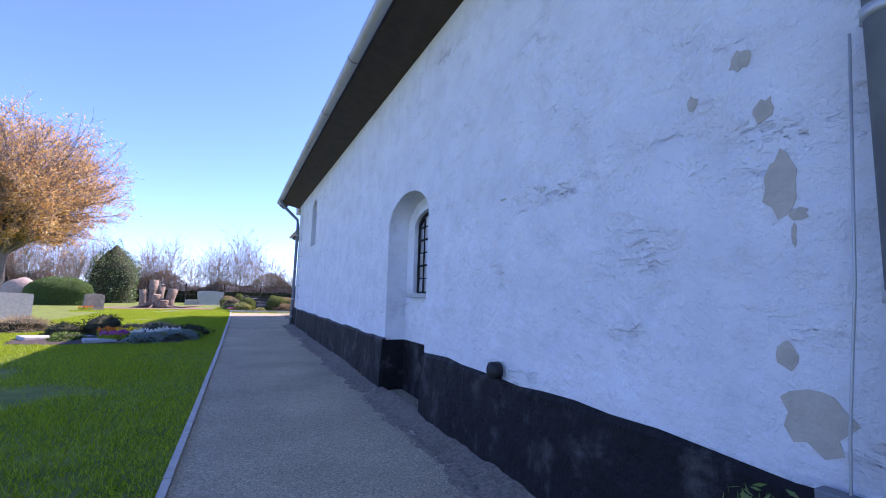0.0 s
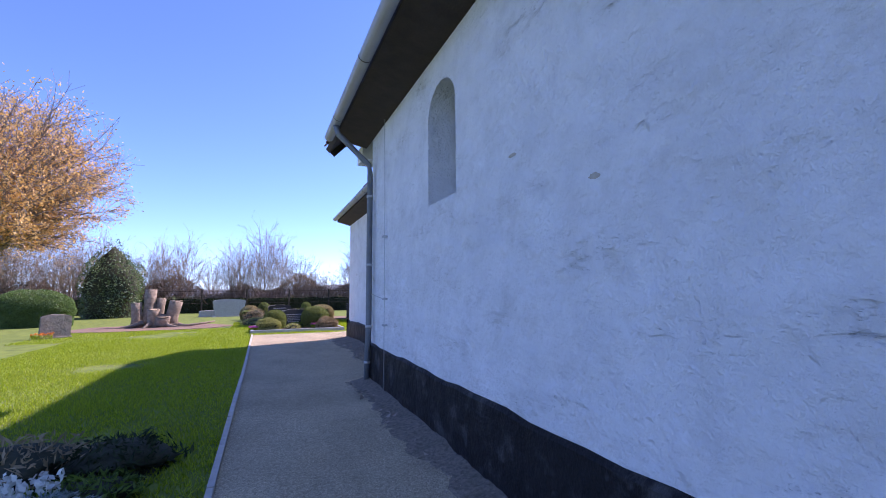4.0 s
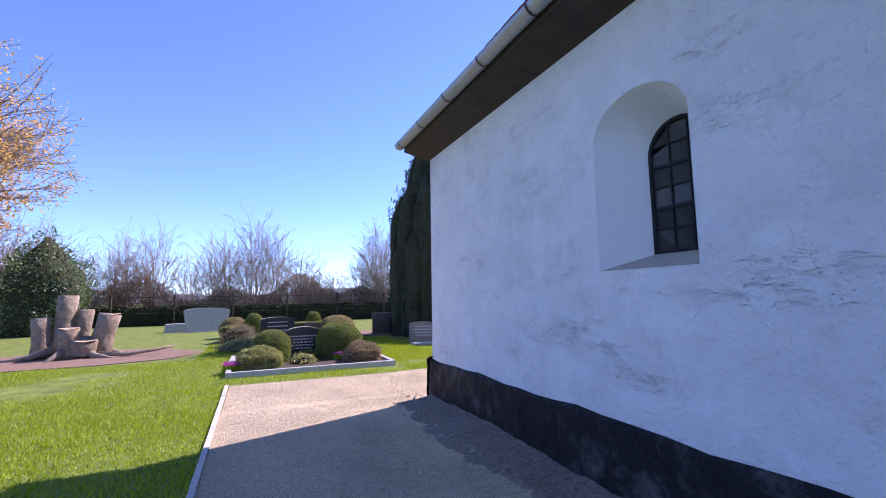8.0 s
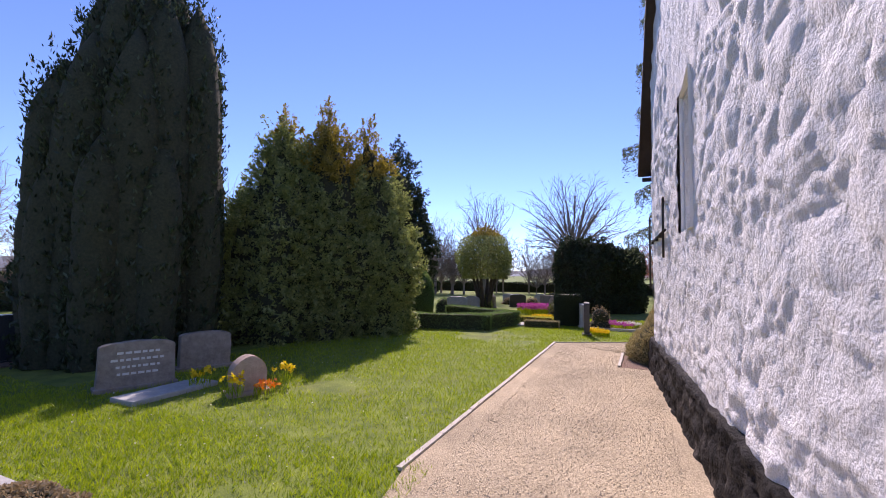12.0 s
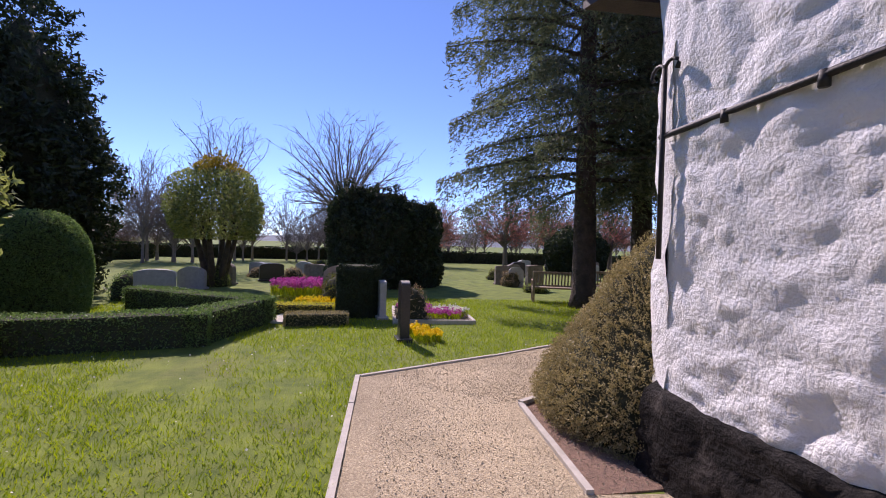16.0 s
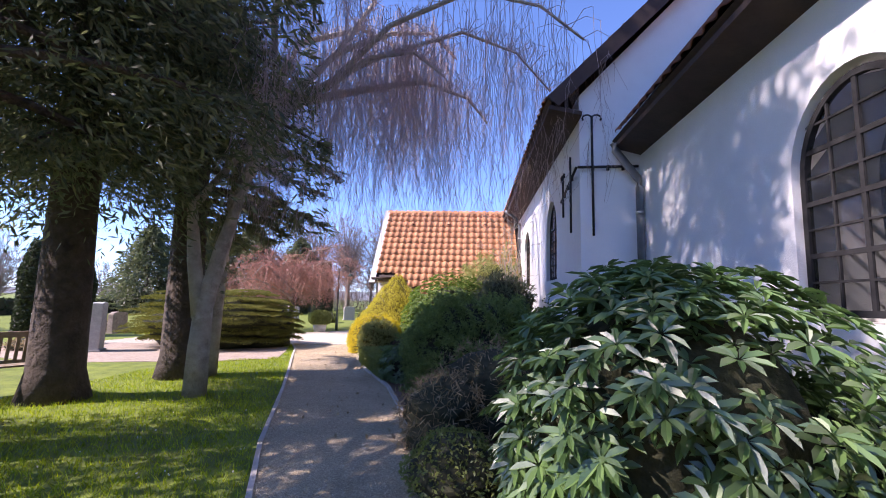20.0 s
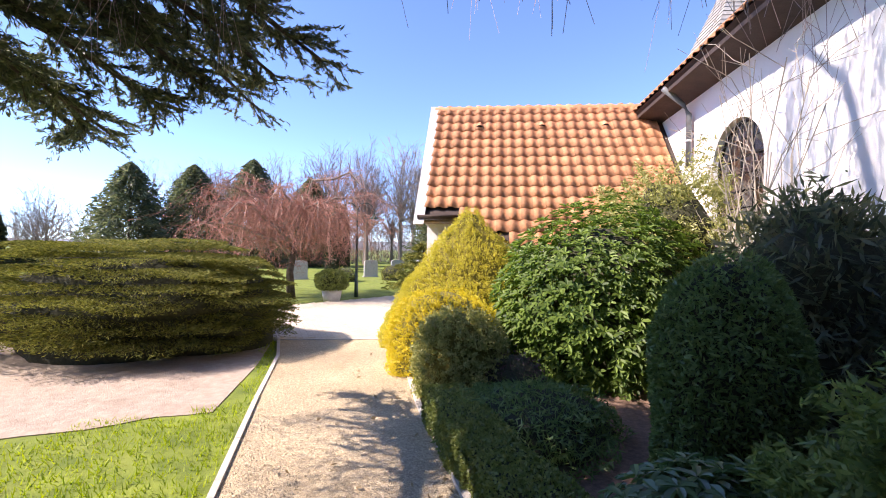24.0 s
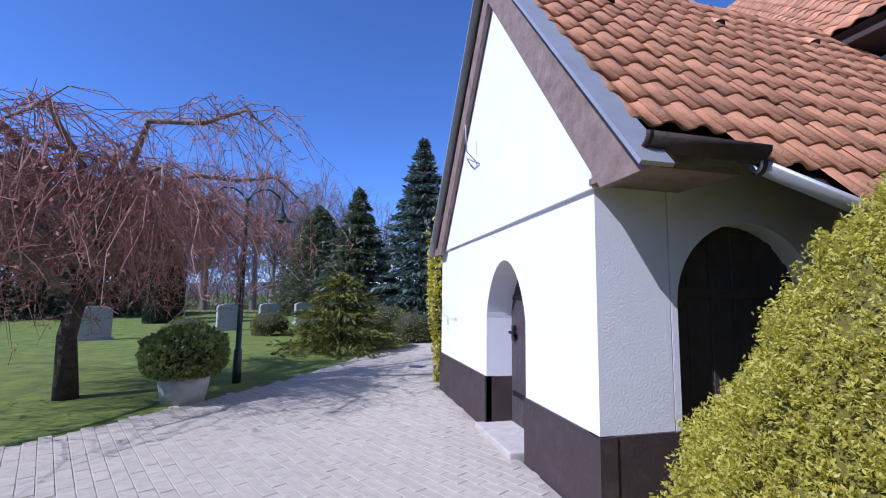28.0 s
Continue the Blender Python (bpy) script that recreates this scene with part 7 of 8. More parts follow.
for x, y, rz in ((-4.6, -11.6, 20), (-5.2, -10.8, 70), (-5.9, -10.9, 40)):
    sl = part("grave_slab", box_bm(-0.3, 0.3, -0.18, 0.18, -0.03, 0.06, 0.02), STONE_GREY)
    sl.matrix_world = pose(x, y, gz(x, y) + 0.02, 4, 3, rz)
    tagged(sl, "small flat grey memorial slab", "stone slab", "flat slabs on the grave")
shrub("dry_grass", (-6.8, -9.0, -0.06), (0.7, 0.6, 0.4), L_TANLEAF, "clump of dry tan grass on the lawn", "plant", 1800, (0.3, 0.01), 0.2, 4, 2, None, spread=0.3, shell=0.7, cut=-0.1)


# ---- south lawn: graves, benches, trees ----
def bench(at, rz, label):
    ob = thing("garden_bench", at, label, "bench", "benches under the firs", rz)
    W = 1.5
    for x in (-W / 2 + 0.04, W / 2 - 0.04):
        part("front_leg", box_bm(x - 0.035, x + 0.035, -0.27, -0.20, -0.02, 0.62, 0.006), WOOD_GREY, ob)
        bm = box_bm(x - 0.035, x + 0.035, 0.20, 0.27, -0.02, 0.92, 0.006)
        for v in bm.verts:
            if v.co.z > 0.45:
                v.co.y += (v.co.z - 0.45) * 0.25
        part("back_leg", bm, WOOD_GREY, ob)
        part("armrest", box_bm(x - 0.045, x + 0.045, -0.30, 0.29, 0.62, 0.65, 0.008), WOOD_GREY, ob)
        part("side_rail", box_bm(x - 0.025, x + 0.025, -0.2, 0.2, 0.34, 0.40, 0.005), WOOD_GREY, ob)
    for i in range(5):
        y = -0.27 + i * 0.105
        part("seat_slat", box_bm(-W / 2, W / 2, y, y + 0.08, 0.42, 0.445, 0.006), WOOD_GREY, ob)
    part("top_rail", box_bm(-W / 2 + 0.07, W / 2 - 0.07, 0.30, 0.34, 0.84, 0.92, 0.008), WOOD_GREY, ob)
    part("lower_rail", box_bm(-W / 2 + 0.07, W / 2 - 0.07, 0.235, 0.27, 0.48, 0.53, 0.008), WOOD_GREY, ob)
    for i in range(15):
        x = -W / 2 + 0.12 + i * (W - 0.24) / 14
        bm = box_bm(x - 0.02, x + 0.02, 0.25, 0.27, 0.52, 0.85)
        for v in bm.verts:
            v.co.y += (v.co.z - 0.52) * 0.2
        part("back_slat", bm, WOOD_GREY, ob)
    part("front_rail", box_bm(-W / 2 + 0.07, W / 2 - 0.07, -0.255, -0.225, 0.36, 0.42, 0.005), WOOD_GREY, ob)
    return ob


bench((18.75, -2.55, 0), 75, "weathered grey wooden garden bench under a fir")
bench((19.35, -4.75, 0), 62, "weathered grey wooden garden bench between firs")

headstone("gravestone", (13.55, 2.25, 0), 0.27, 1.0, 0.16, STONE_DARK, "narrow dark upright gravestone with pale top", 8, 0.06, edge=KERB)
flowers("primroses", (13.55, 1.85, 0), 0.26, 0.17, F_YELLOW, "bright yellow flowers beside a gravestone", 90, 0.055)
flowers("primroses", (14.1, 2.0, 0), 0.24, 0.16, F_YELLOW, "bright yellow flowers on a grave", 70, 0.055)
frame_bed("grave_border", 15.0, 17.0, 0.7, 2.4, "pale stone border of a flowering grave", 0.07, 0.09, KERB)
for x, y, p, lab in ((15.5, 1.3, F_PINK, "violet pansies on a bordered grave"), (16.2, 1.9, F_PINK, "pink heather on a bordered grave"), (15.9, 1.1, F_WHITE, "white pansies on a bordered grave")):
    flowers("grave_flowers", (x, y, 0.05), 0.4, 0.18, p, lab, 120, 0.05)
shrub("rose_bush", (15.4, 2.0, 0.05), (0.35, 0.35, 0.7), L_TANLEAF, "low twiggy rose bush", "shrub", 700, (0.09, 0.02), 0.3, 4, 1, None, shell=0.8, cut=-0.1)
shrub("clipped_yew_block", (16.0, 3.15, 0), (0.48, 0.48, 1.15), L_YEW, "dark clipped rectangular yew", "shrub", 6000, (0.05, 0.02), 0.03, 3, 2, lambda h: 1.0 if h < 0.93 else 0.9, shell=0.06, ck=0.94)
headstone("gravestone", (15.75, 2.65, 0), 0.5, 0.82, 0.14, STONE_GREY, "grey gravestone beside a clipped yew", 10, 0.04)
hedge_run("heather_hedge", [(15.0, 3.5), (14.9, 4.25)], 0.45, 0.24, L_BRONZE, "low clipped bronze groundcover strip", 3000, (0.03, 0.015))
hedge_run("heather_hedge", [(16.1, 3.9), (16.1, 5.0)], 0.5, 0.25, L_GOLD, "low clipped golden groundcover strip", 3000, (0.03, 0.015))
flat_poly("grave_slabs", [(14.9, 4.5), (15.9, 4.45), (16.0, 4.75), (15.0, 4.85)], 0.05, KERB, "pale stone slabs between low hedges", "stone slab", kind="stuff")
flowers("heather", (19.2, 4.9, 0), 0.9, 0.5, F_PINK, "large magenta flowering heather", 900, 0.06, tuft=0.5)
flowers("primroses", (17.4, 4.2, 0), 0.6, 0.2, F_YELLOW, "yellow flowers along a grave edge", 160, 0.06)
headstone("gravestone", (18.7, 3.95, 0), 0.7, 0.95, 0.25, STONE_PINK, "rounded reddish gravestone beside low shrubs", 95, 0.3, rough=0.03)
shrub("grave_shrub", (18.0, 3.7, 0), (0.6, 0.6, 0.8), L_JUNIPER, "yellow-green low conifer on a grave", "shrub", 3000, (0.06, 0.02), 0.2, 4, 1, None, shell=0.4, cut=-0.3)
rg = random.Random(77)
for x, y, w, h, m in ((18.0, 8.3, 0.9, 0.8, STONE_GREY), (20.8, 8.6, 0.8, 0.7, STONE_GREY), (22.5, 8.2, 0.7, 0.75, STONE_BROWN), (24.0, 7.0, 0.9, 0.7, STONE_DARK), (26.5, 8.2, 0.8, 0.6, STONE_GREY), (25.0, 5.5, 0.9, 0.65, STONE_BROWN), (28.0, 6.5, 0.8, 0.6, STONE_GREY),
                      (22.1, -3.0, 0.65, 0.95, STONE_BROWN), (23.4, -2.7, 0.6, 0.8, STONE_GREY), (24.3, -2.4, 0.7, 0.8, STONE_BROWN), (26.5, -3.5, 0.7, 0.8, STONE_BROWN), (29.0, -4.5, 0.8, 0.8, STONE_DARK), (31.0, -5.5, 0.8, 0.85, STONE_GREY), (27.5, -8.0, 0.7, 0.8, STONE_GREY), (30.5, -9.5, 0.8, 0.85, STONE_BROWN), (25.5, -9.0, 0.7, 0.9, STONE_BROWN),
                      (23.2, -9.4, 0.55, 1.0, STONE_GREY), (22.2, -9.9, 0.5, 1.25, STONE_GREY), (24.2, -11.0, 0.6, 0.9, STONE_BROWN), (28.0, -13.5, 0.8, 0.9, STONE_GREY), (26.0, -15.0, 0.7, 0.8, STONE_BROWN)):
    headstone("gravestone", (x, y, 0), w, h, 0.22, m, {STONE_GREY: "grey gravestone on the lawn", STONE_BROWN: "brownish lichened gravestone on the lawn", STONE_DARK: "dark gravestone on the lawn"}[m], rg.uniform(60, 120), rg.choice((0.04, 0.1, 0.2)), rough=0.012, group="gravestones on the south lawn")
    if rg.random() < 0.7:
        a = rg.uniform(0, 6.28)
        shrub("grave_shrub", (x + 0.8 * math.cos(a), y + 0.8 * math.sin(a), 0), (0.45, 0.45, rg.uniform(0.3, 0.75)), rg.choice((L_BOX, L_JUNIPER, L_DKGREEN, L_TANLEAF)), "small evergreen beside a gravestone", "shrub", 1500, (0.06, 0.025), 0.2, 4, x, None, shell=0.3, cut=-0.3, group="grave shrubs")

# clipped tree with many stems
rt = thing("clipped_tree", (21.6, 8.2, 0), "round-headed evergreen with several bare stems and golden top", "tree")
for k in range(6):
    a = k * 1.05
    tube("stem", [(math.cos(a) * 0.15, math.sin(a) * 0.15, -0.1), (math.cos(a) * 0.45, math.sin(a) * 0.45, 1.1), (math.cos(a) * 0.8, math.sin(a) * 0.8, 2.4)], [0.13, 0.09, 0.06], BARK, rt, 7)
p, nr = shape_points(15000, (1.5, 1.5, 2.9), 0.12, 4, 2.0, lambda h: 0.75 + 0.8 * h if h < 0.3 else max(0.05, 1.0 - ((h - 0.3) / 0.7) ** 2), 0.4)
p[:, 2] += 1.6
hi = p[:, 2] > 3.85
quads_ob("foliage", leaves(p[~hi], nr[~hi], 0.13, 0.05, 0.8), L_THUJA, rt)
quads_ob("golden_crown", leaves(p[hi], nr[hi], 0.15, 0.06, 0.8), L_GOLDTIP, rt, "golden shoot tips")
# broad dark yew group
for x, y, rx, ry, h in ((22.8, 2.7, 1.4, 1.3, 3.6), (23.2, 1.5, 1.2, 1.1, 3.3), (22.9, 3.7, 1.2, 1.1, 3.8)):
    shrub("broad_yew", (x, y, 0), (rx, ry, h), L_YEW, "broad dark yew forming a block", "shrub", 14000, (0.16, 0.06), 0.14, 5, x + y, lambda q: 0.95 if q < 0.7 else 0.95 - 1.1 * (q - 0.7), shell=0.2, group="dark yew block", ck=0.9)

# bare trees beyond
dome_tree("bare_tree", (34.0, 5.2, 0), "leafless spreading tree beyond the yews", 2.2, (0, 0, 5.6), (4.2, 4.2, 3.8), 60, 14, 41, BARK_GREY, TWIG_GREY, 0.28, "bare trees", tipr=0.014)
dome_tree("bare_tree", (30.0, 11.0, 0), "leafless slender tree at the churchyard edge", 1.6, (0, 0, 4.6), (2.3, 2.3, 3.4), 45, 12, 42, BARK_GREY, TWIG_GREY, 0.18, "bare trees", tipr=0.012)
low_m = []
for k in range(3):
    low_m.append(dome_tree("bare_shrub", (38 + k * 4, 18 - k * 5, 0), "leafless grey-brown shrub at the churchyard edge", 0.5, (0, 0, 2.4 + 0.5 * k), (2.2, 2.2, 2.4 + 0.4 * k), 34, 12, 60 + k, TWIG_GREY, TWIG_GREY, 0.10, "far bare shrubs", "shrub", 0.016, low=-0.4))
rs = random.Random(15)
for i in range(46):
    t = i / 46
    x, y = 30 + 18 * math.sin(t * 2.2) + rs.uniform(-2, 3), 20 - 62 * t + rs.uniform(-2, 2)
    copy_thing(rs.choice(low_m), pose(x + 4, y, -0.05, 0, 0, rs.uniform(0, 360)) @ Matrix.Scale(rs.uniform(0.6, 1.1), 4))
blossom = dome_tree("blossom_tree", (34.0, -12.5, 0), "small pinkish budding tree", 1.0, (0, 0, 3.0), (2.6, 2.6, 1.9), 46, 14, 71, BARK_GREY, TWIG_RED, 0.16, tipr=0.012, bud=L_PINKBUD, buds=4, budsize=(0.12, 0.08))
for x, y, s in ((37, -6, 1.1), (39, -10, 1.2), (38, -1, 1.0)):
    copy_thing(blossom, pose(x, y, -0.05, 0, 0, x * 37) @ Matrix.Scale(s, 4))
shrub("round_yew", (33.0, -9.5, 0), (1.9, 1.9, 3.1), L_YEW, "rounded dark yew far across the lawn", "shrub", 6000, (0.18, 0.08), 0.12, 4, 3, dome_profile)
for x, y, r, h in ((27.5, -13.2, 0.6, 3.4), (29.5, -17.0, 0.55, 3.0), (24.8, -34.0, 0.85, 4.3), (25.6, -37.0, 0.8, 4.8)):
    shrub("columnar_cypress", (x, y, 0), (r, r, h), L_YEW, "slim dark columnar cypress", "tree", 5000, (0.12, 0.04), 0.06, 4, x, lambda q: 0.9 if q < 0.6 else max(0.1, 0.95 - 1.6 * (q - 0.6) ** 1.2), shell=0.15, group="columnar cypresses")
hedge_run("far_hedge", [(44, 21), (46, 4), (44, -14), (40, -34), (30, -50)], 1.2, 1.0, L_IVY, "dark low hedge at the far churchyard edge", 120, (0.26, 0.14))
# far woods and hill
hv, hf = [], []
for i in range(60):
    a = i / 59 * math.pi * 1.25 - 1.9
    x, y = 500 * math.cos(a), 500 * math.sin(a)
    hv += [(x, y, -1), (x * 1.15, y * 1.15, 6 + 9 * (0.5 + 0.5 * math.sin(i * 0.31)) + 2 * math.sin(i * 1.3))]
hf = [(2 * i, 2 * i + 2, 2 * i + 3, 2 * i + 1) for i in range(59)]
# distance haze is painted into the hills as a blue-grey base colour
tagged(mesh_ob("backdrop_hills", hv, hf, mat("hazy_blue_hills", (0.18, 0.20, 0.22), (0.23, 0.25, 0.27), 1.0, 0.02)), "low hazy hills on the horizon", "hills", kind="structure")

# ---- west: forecourt trees, lamp, planter ----
for x, y, h, r, m, lab in ((14.2, -28.5, 7.6, 2.3, L_SPRUCE, "blue-green spruce with tiered boughs"), (16.6, -29.5, 5.6, 2.0, L_CONIFER, "dark green spruce on the west lawn"), (12.0, -31.0, 7.0, 2.4, L_SPRUCE, "blue-green spruce behind the porch"), (33, -38, 10.5, 3.2, L_CONIFER, "tall dark spruce at the edge"), (36.5, -36, 9.5, 3.0, L_CONIFER, "tall dark spruce at the edge"), (39, -33, 9, 3.0, L_CONIFER, "tall dark spruce at the edge"), (30, -42, 9.5, 3.0, L_CONIFER, "tall dark spruce at the edge"), (18.5, -42, 9.0, 2.8, L_CONIFER, "dark spruce behind the forecourt")):
    fir("spruce", (x, y, 0), lab, h * (1.0 if y > -30 else 0.8), r * (1.0 if y > -30 else 1.15), m, 12000 if y > -30 else 17000, x, 0.05, int(h * 2.2) if y > -30 else 0, (0.34, 0.10), 0.22, 0.85 if y > -30 else 0.6, 0.16, "spruces west of the church")
fir("young_fir", (17.3, -23.2, 0), "low spreading young fir with yellow-green boughs", 1.9, 1.5, L_JUNIPER, 7000, 2, 0.05, 5, (0.20, 0.05), 0.10, 0.6, 0.06)
for k, (x, y, h, r, m) in enumerate(((15.2, -24.8, 0.9, 0.7, L_JUNIPER), (15.9, -25.8, 1.1, 0.8, L_BOX), (14.0, -25.0, 0.8, 0.9, L_TANLEAF), (17.8, -26.5, 0.9, 0.8, L_DKGREEN), (13.0, -26.0, 1.2, 0.8, L_BOX), (19.5, -27.5, 0.8, 0.6, L_JUNIPER), (21.5, -26.0, 0.7, 0.6, L_BOX))):
    shrub("garden_shrub", (x, y, 0), (r, r, h), m, "rounded garden shrub on the west lawn", "shrub", 3000, (0.06, 0.025), 0.15, 4, k, dome_profile, shell=0.3, group="west lawn shrubs")
for x, y, m in ((21.2, -29.5, STONE_GREY), (20.0, -31.0, STONE_GREY), (18.8, -33.0, STONE_GREY), (24.0, -26.5, STONE_GREY)):
    headstone("gravestone", (x, y, 0), 0.75, 0.95, 0.2, m, "gravestone on the west lawn", 30, 0.1, rough=0.01, group="gravestones on the west lawn")
wm = []
for k in range(3):
    wm.append(dome_tree("bare_tree", (22 + k * 5, -48 - k, 0), "tall leafless grey tree in the woods behind", 2.5, (0, 0, 6.2 + k * 0.5), (2.6, 2.6, 4.6), 46, 12, 90 + k, BARK_GREY, TWIG_GREY, 0.20, "bare trees of the west wood", tipr=0.018))
for i in range(34):
    copy_thing(rs.choice(wm), pose(6 + i * 1.5 + rs.uniform(-1, 1), -47 - rs.uniform(0, 12), -0.05, 0, 0, rs.uniform(0, 360)) @ Matrix.Scale(rs.uniform(0.65, 1.1), 4))
c = np.stack([rng.uniform(-5, 62, 16000), -58 + rng.normal(0, 2.0, 16000), rng.uniform(0.0, 4.5, 16000)], 1)
tagged(quads_ob("wood_undergrowth", leaves(c, np.tile([0, 0, 0.8], (16000, 1)), 1.6, 0.05, 0.5), TWIG_GREY), "bare grey undergrowth of the west wood", "woods", kind="stuff")
# reddish weeping tree
red = thing("weeping_tree", (20.85, -18.85, 0), "reddish weeping ornamental tree with arching branches", "tree")
tube("trunk", [(0, 0, -0.1), (0.05, 0.02, 0.8), (-0.05, -0.05, 1.6), (-0.2, -0.1, 2.4)], [0.15, 0.11, 0.10, 0.07], BARK, red, 10)
rv_, rf_, lv_, lf_, bq = [], [], [], [], []
rw = random.Random(6)
for k in range(26):
    a = k * 2.4
    L = rw.uniform(1.4, 3.3)
    z0 = rw.uniform(1.2, 2.4)
    top = rw.uniform(0.35, 1.25)
    p = [Vector((math.cos(a) * L * s, math.sin(a) * L * s, z0 + top * math.sin(s * 2.2) * 1.1 - (0.9 * max(0, s - 0.8)))) + Vector((rw.gauss(0, 0.07), rw.gauss(0, 0.07), rw.gauss(0, 0.06))) for s in (0, 0.2, 0.4, 0.6, 0.8, 1.0)]
    tube_geo(p, [0.07, 0.055, 0.045, 0.035, 0.025, 0.012], 6, lv_, lf_, False)
    for j in range(62):
        t = rw.uniform(0.25, 1) * 5
        i = min(int(t), 4)
        q0 = p[i].lerp(p[i + 1], t - i)
        w = [q0]
        dr = rw.uniform(0.1, 1.2)
        ox, oy = rw.gauss(0, 0.34), rw.gauss(0, 0.34)
        for s in range(1, 5):
            w.append(q0 + Vector((ox * s / 2 + rw.gauss(0, 0.05), oy * s / 2 + rw.gauss(0, 0.05), 0.16 * math.sin(s * 1.2) - dr * (s / 4) ** 1.5)))
        if w[-1].z < 0.1:
            continue
        tube_geo(w, [0.007, 0.006, 0.005, 0.004, 0.003], 3, rv_, rf_, False)
        for _ in range(4):
            b0 = w[rw.randrange(1, 5)]
            bq.append(np.array(b0) + rng.normal(0, 0.03, 3))
            tube_geo([b0, b0 + Vector((rw.gauss(0, 0.14), rw.gauss(0, 0.14), rw.gauss(-0.05, 0.1)))], [0.004, 0.003], 3, rv_, rf_, False)
mesh_ob("branchwork", lv_, lf_, BARK_GREY, red, smooth=True)
mesh_ob("hanging_twig_mass", rv_, rf_, TWIG_RED, red, "reddish arching twigs")
quads_ob("bud_mass", leaves(np.array(bq), rng.normal(0, 1, (len(bq), 3)), 0.05, 0.03, 1), L_PINKBUD, red)
# lamp post with two swan-neck lamps
lamp = thing("street_lamp", (18.95, -19.5, 0), "dark green lamp post with two swan-neck lamps", "street lamp")
tube("pole", [(0, 0, -0.1), (0, 0, 0.5), (0, 0, 0.52), (0, 0, 2.9)], [0.065, 0.06, 0.042, 0.035], GREEN_PAINT, lamp, 12)
for sg in (-1, 1):
    p = [(0, 0, 2.7)] + [(sg * (0.28 - 0.28 * math.cos(a)), 0, 2.75 + 0.32 * math.sin(a)) for a in (0.3, 0.8, 1.3, 1.8, 2.4, 2.9)] + [(sg * 0.56, 0, 2.66)]
    arm = tube("arm", p, 0.016, GREEN_PAINT, lamp, 8)
    tube("shade", [(sg * 0.56, 0, 2.70), (sg * 0.56, 0, 2.62), (sg * 0.56, 0, 2.56), (sg * 0.56, 0, 2.54)], [0.03, 0.07, 0.15, 0.16], GREEN_PAINT, arm, 14, "bell-shaped lamp shade")
tub = thing("planter_tub", (19.35, -18.35, 0), "pale round concrete tub with a green shrub", "planter")
tube("tub", [(0, 0, -0.02), (0, 0, 0.2), (0, 0, 0.36), (0, 0, 0.40), (0, 0, 0.34)], [0.24, 0.28, 0.31, 0.31, 0.27], STONE_GREY, tub, 22)
p, nr = shape_points(6000, (0.52, 0.52, 0.62), 0.12, 4, 1, None, 0.25, -0.7)
quads_ob("foliage", leaves(p + np.array([0, 0, 0.34]), nr, 0.07, 0.03, 0.8), L_BOX, tub)
c_ = core("inner_mass", (0.5, 0.5, 0.6), DARK_INSIDE, tub, 0.12, 4, 1, None, -0.7, 0.8)
c_.location.z = 0.34
shrub("climber", (15.75, -19.0, 0), (0.35, 0.4, 2.4), L_GOLD, "yellow-green climber at the porch corner", "climber", 3500, (0.09, 0.04), 0.25, 4, 3, lambda h: 0.5 + 0.5 * h, shell=0.6, ck=0.6)
shrub("columnar_thuja", (10.2, -33.0, 0), (0.6, 0.6, 8.6), L_GOLD, "slim golden conifer tip showing over the roof", "tree", 3500, (0.14, 0.06), 0.1, 4, 2, cone_profile)

# ---- paved forecourt ----
court = tagged(plate("forecourt", [(16.3, -13.12), (24, -11.6), (24, -15.4), (20.2, -16.9), (18.2, -19.5), (16.0, -23.5), (12.0, -29.0), (9.0, -29.0), (14.0, -20.6), (15.98, -18.6), (15.98, -14.3)], [], -0.04, lambda u, v, d: (u, v, 0.012 + d), mat("paving_joint_sand", (0.34, 0.295, 0.24), (0.43, 0.375, 0.31), 0.97, 30, 0.6, 80)), "sand bed of the paved forecourt", "paving", kind="structure")
POLY = [(16.3, -13.12), (24, -11.6), (24, -15.4), (20.2, -16.9), (18.2, -19.5), (16.0, -23.5), (12.0, -29.0), (9.0, -29.0), (14.0, -20.6), (16.02, -18.6), (16.02, -14.3)]


def inside(x, y):
    k = False
    for (x0, y0), (x1, y1) in zip(POLY, POLY[1:] + POLY[:1]):
        if (y0 > y) != (y1 > y) and x < (x1 - x0) * (y - y0) / (y1 - y0) + x0:
            k = not k
    return k


def paver_bm():
    return box_bm(-0.1, 0.1, -0.049, 0.049, -0.03, 0.016, 0.003, 1)


pm = paver_bm()
pme = bpy.data.meshes.new("paver")
pm.to_mesh(pme)
pm.free()
pme.materials.append(PAVER)
pco = [v.co.copy() for v in pme.vertices]
pfs = [tuple(p.vertices) for p in pme.polygons]
jv, jf, singles = [], [], 0
ang = -62.0
R2 = Matrix.Rotation(radians(ang), 4, "Z")
for j in range(-200, 200):
    for i in range(-110, 110):
        q = R2 @ Vector(((i + 0.5 * (j % 2)) * 0.206, j * 0.104, 0)) + Vector((17.5, -17.0, 0))
        if not inside(q.x, q.y):
            continue
        m = Matrix.Translation((q.x, q.y, random.uniform(-0.002, 0.002))) @ R2 @ pose(0, 0, 0, random.uniform(-0.5, 0.5), random.uniform(-0.5, 0.5), random.uniform(-0.6, 0.6))
        if singles < 290 and 16.1 < q.x < 18.0 and -16.6 < q.y < -13.2:
            singles += 1
            o = new("paver", pme)
            o.parent = court
            o.matrix_local = m
        else:
            k = len(jv)
            jv += [m @ v for v in pco]
            jf += [tuple(a + k for a in f) for f in pfs]
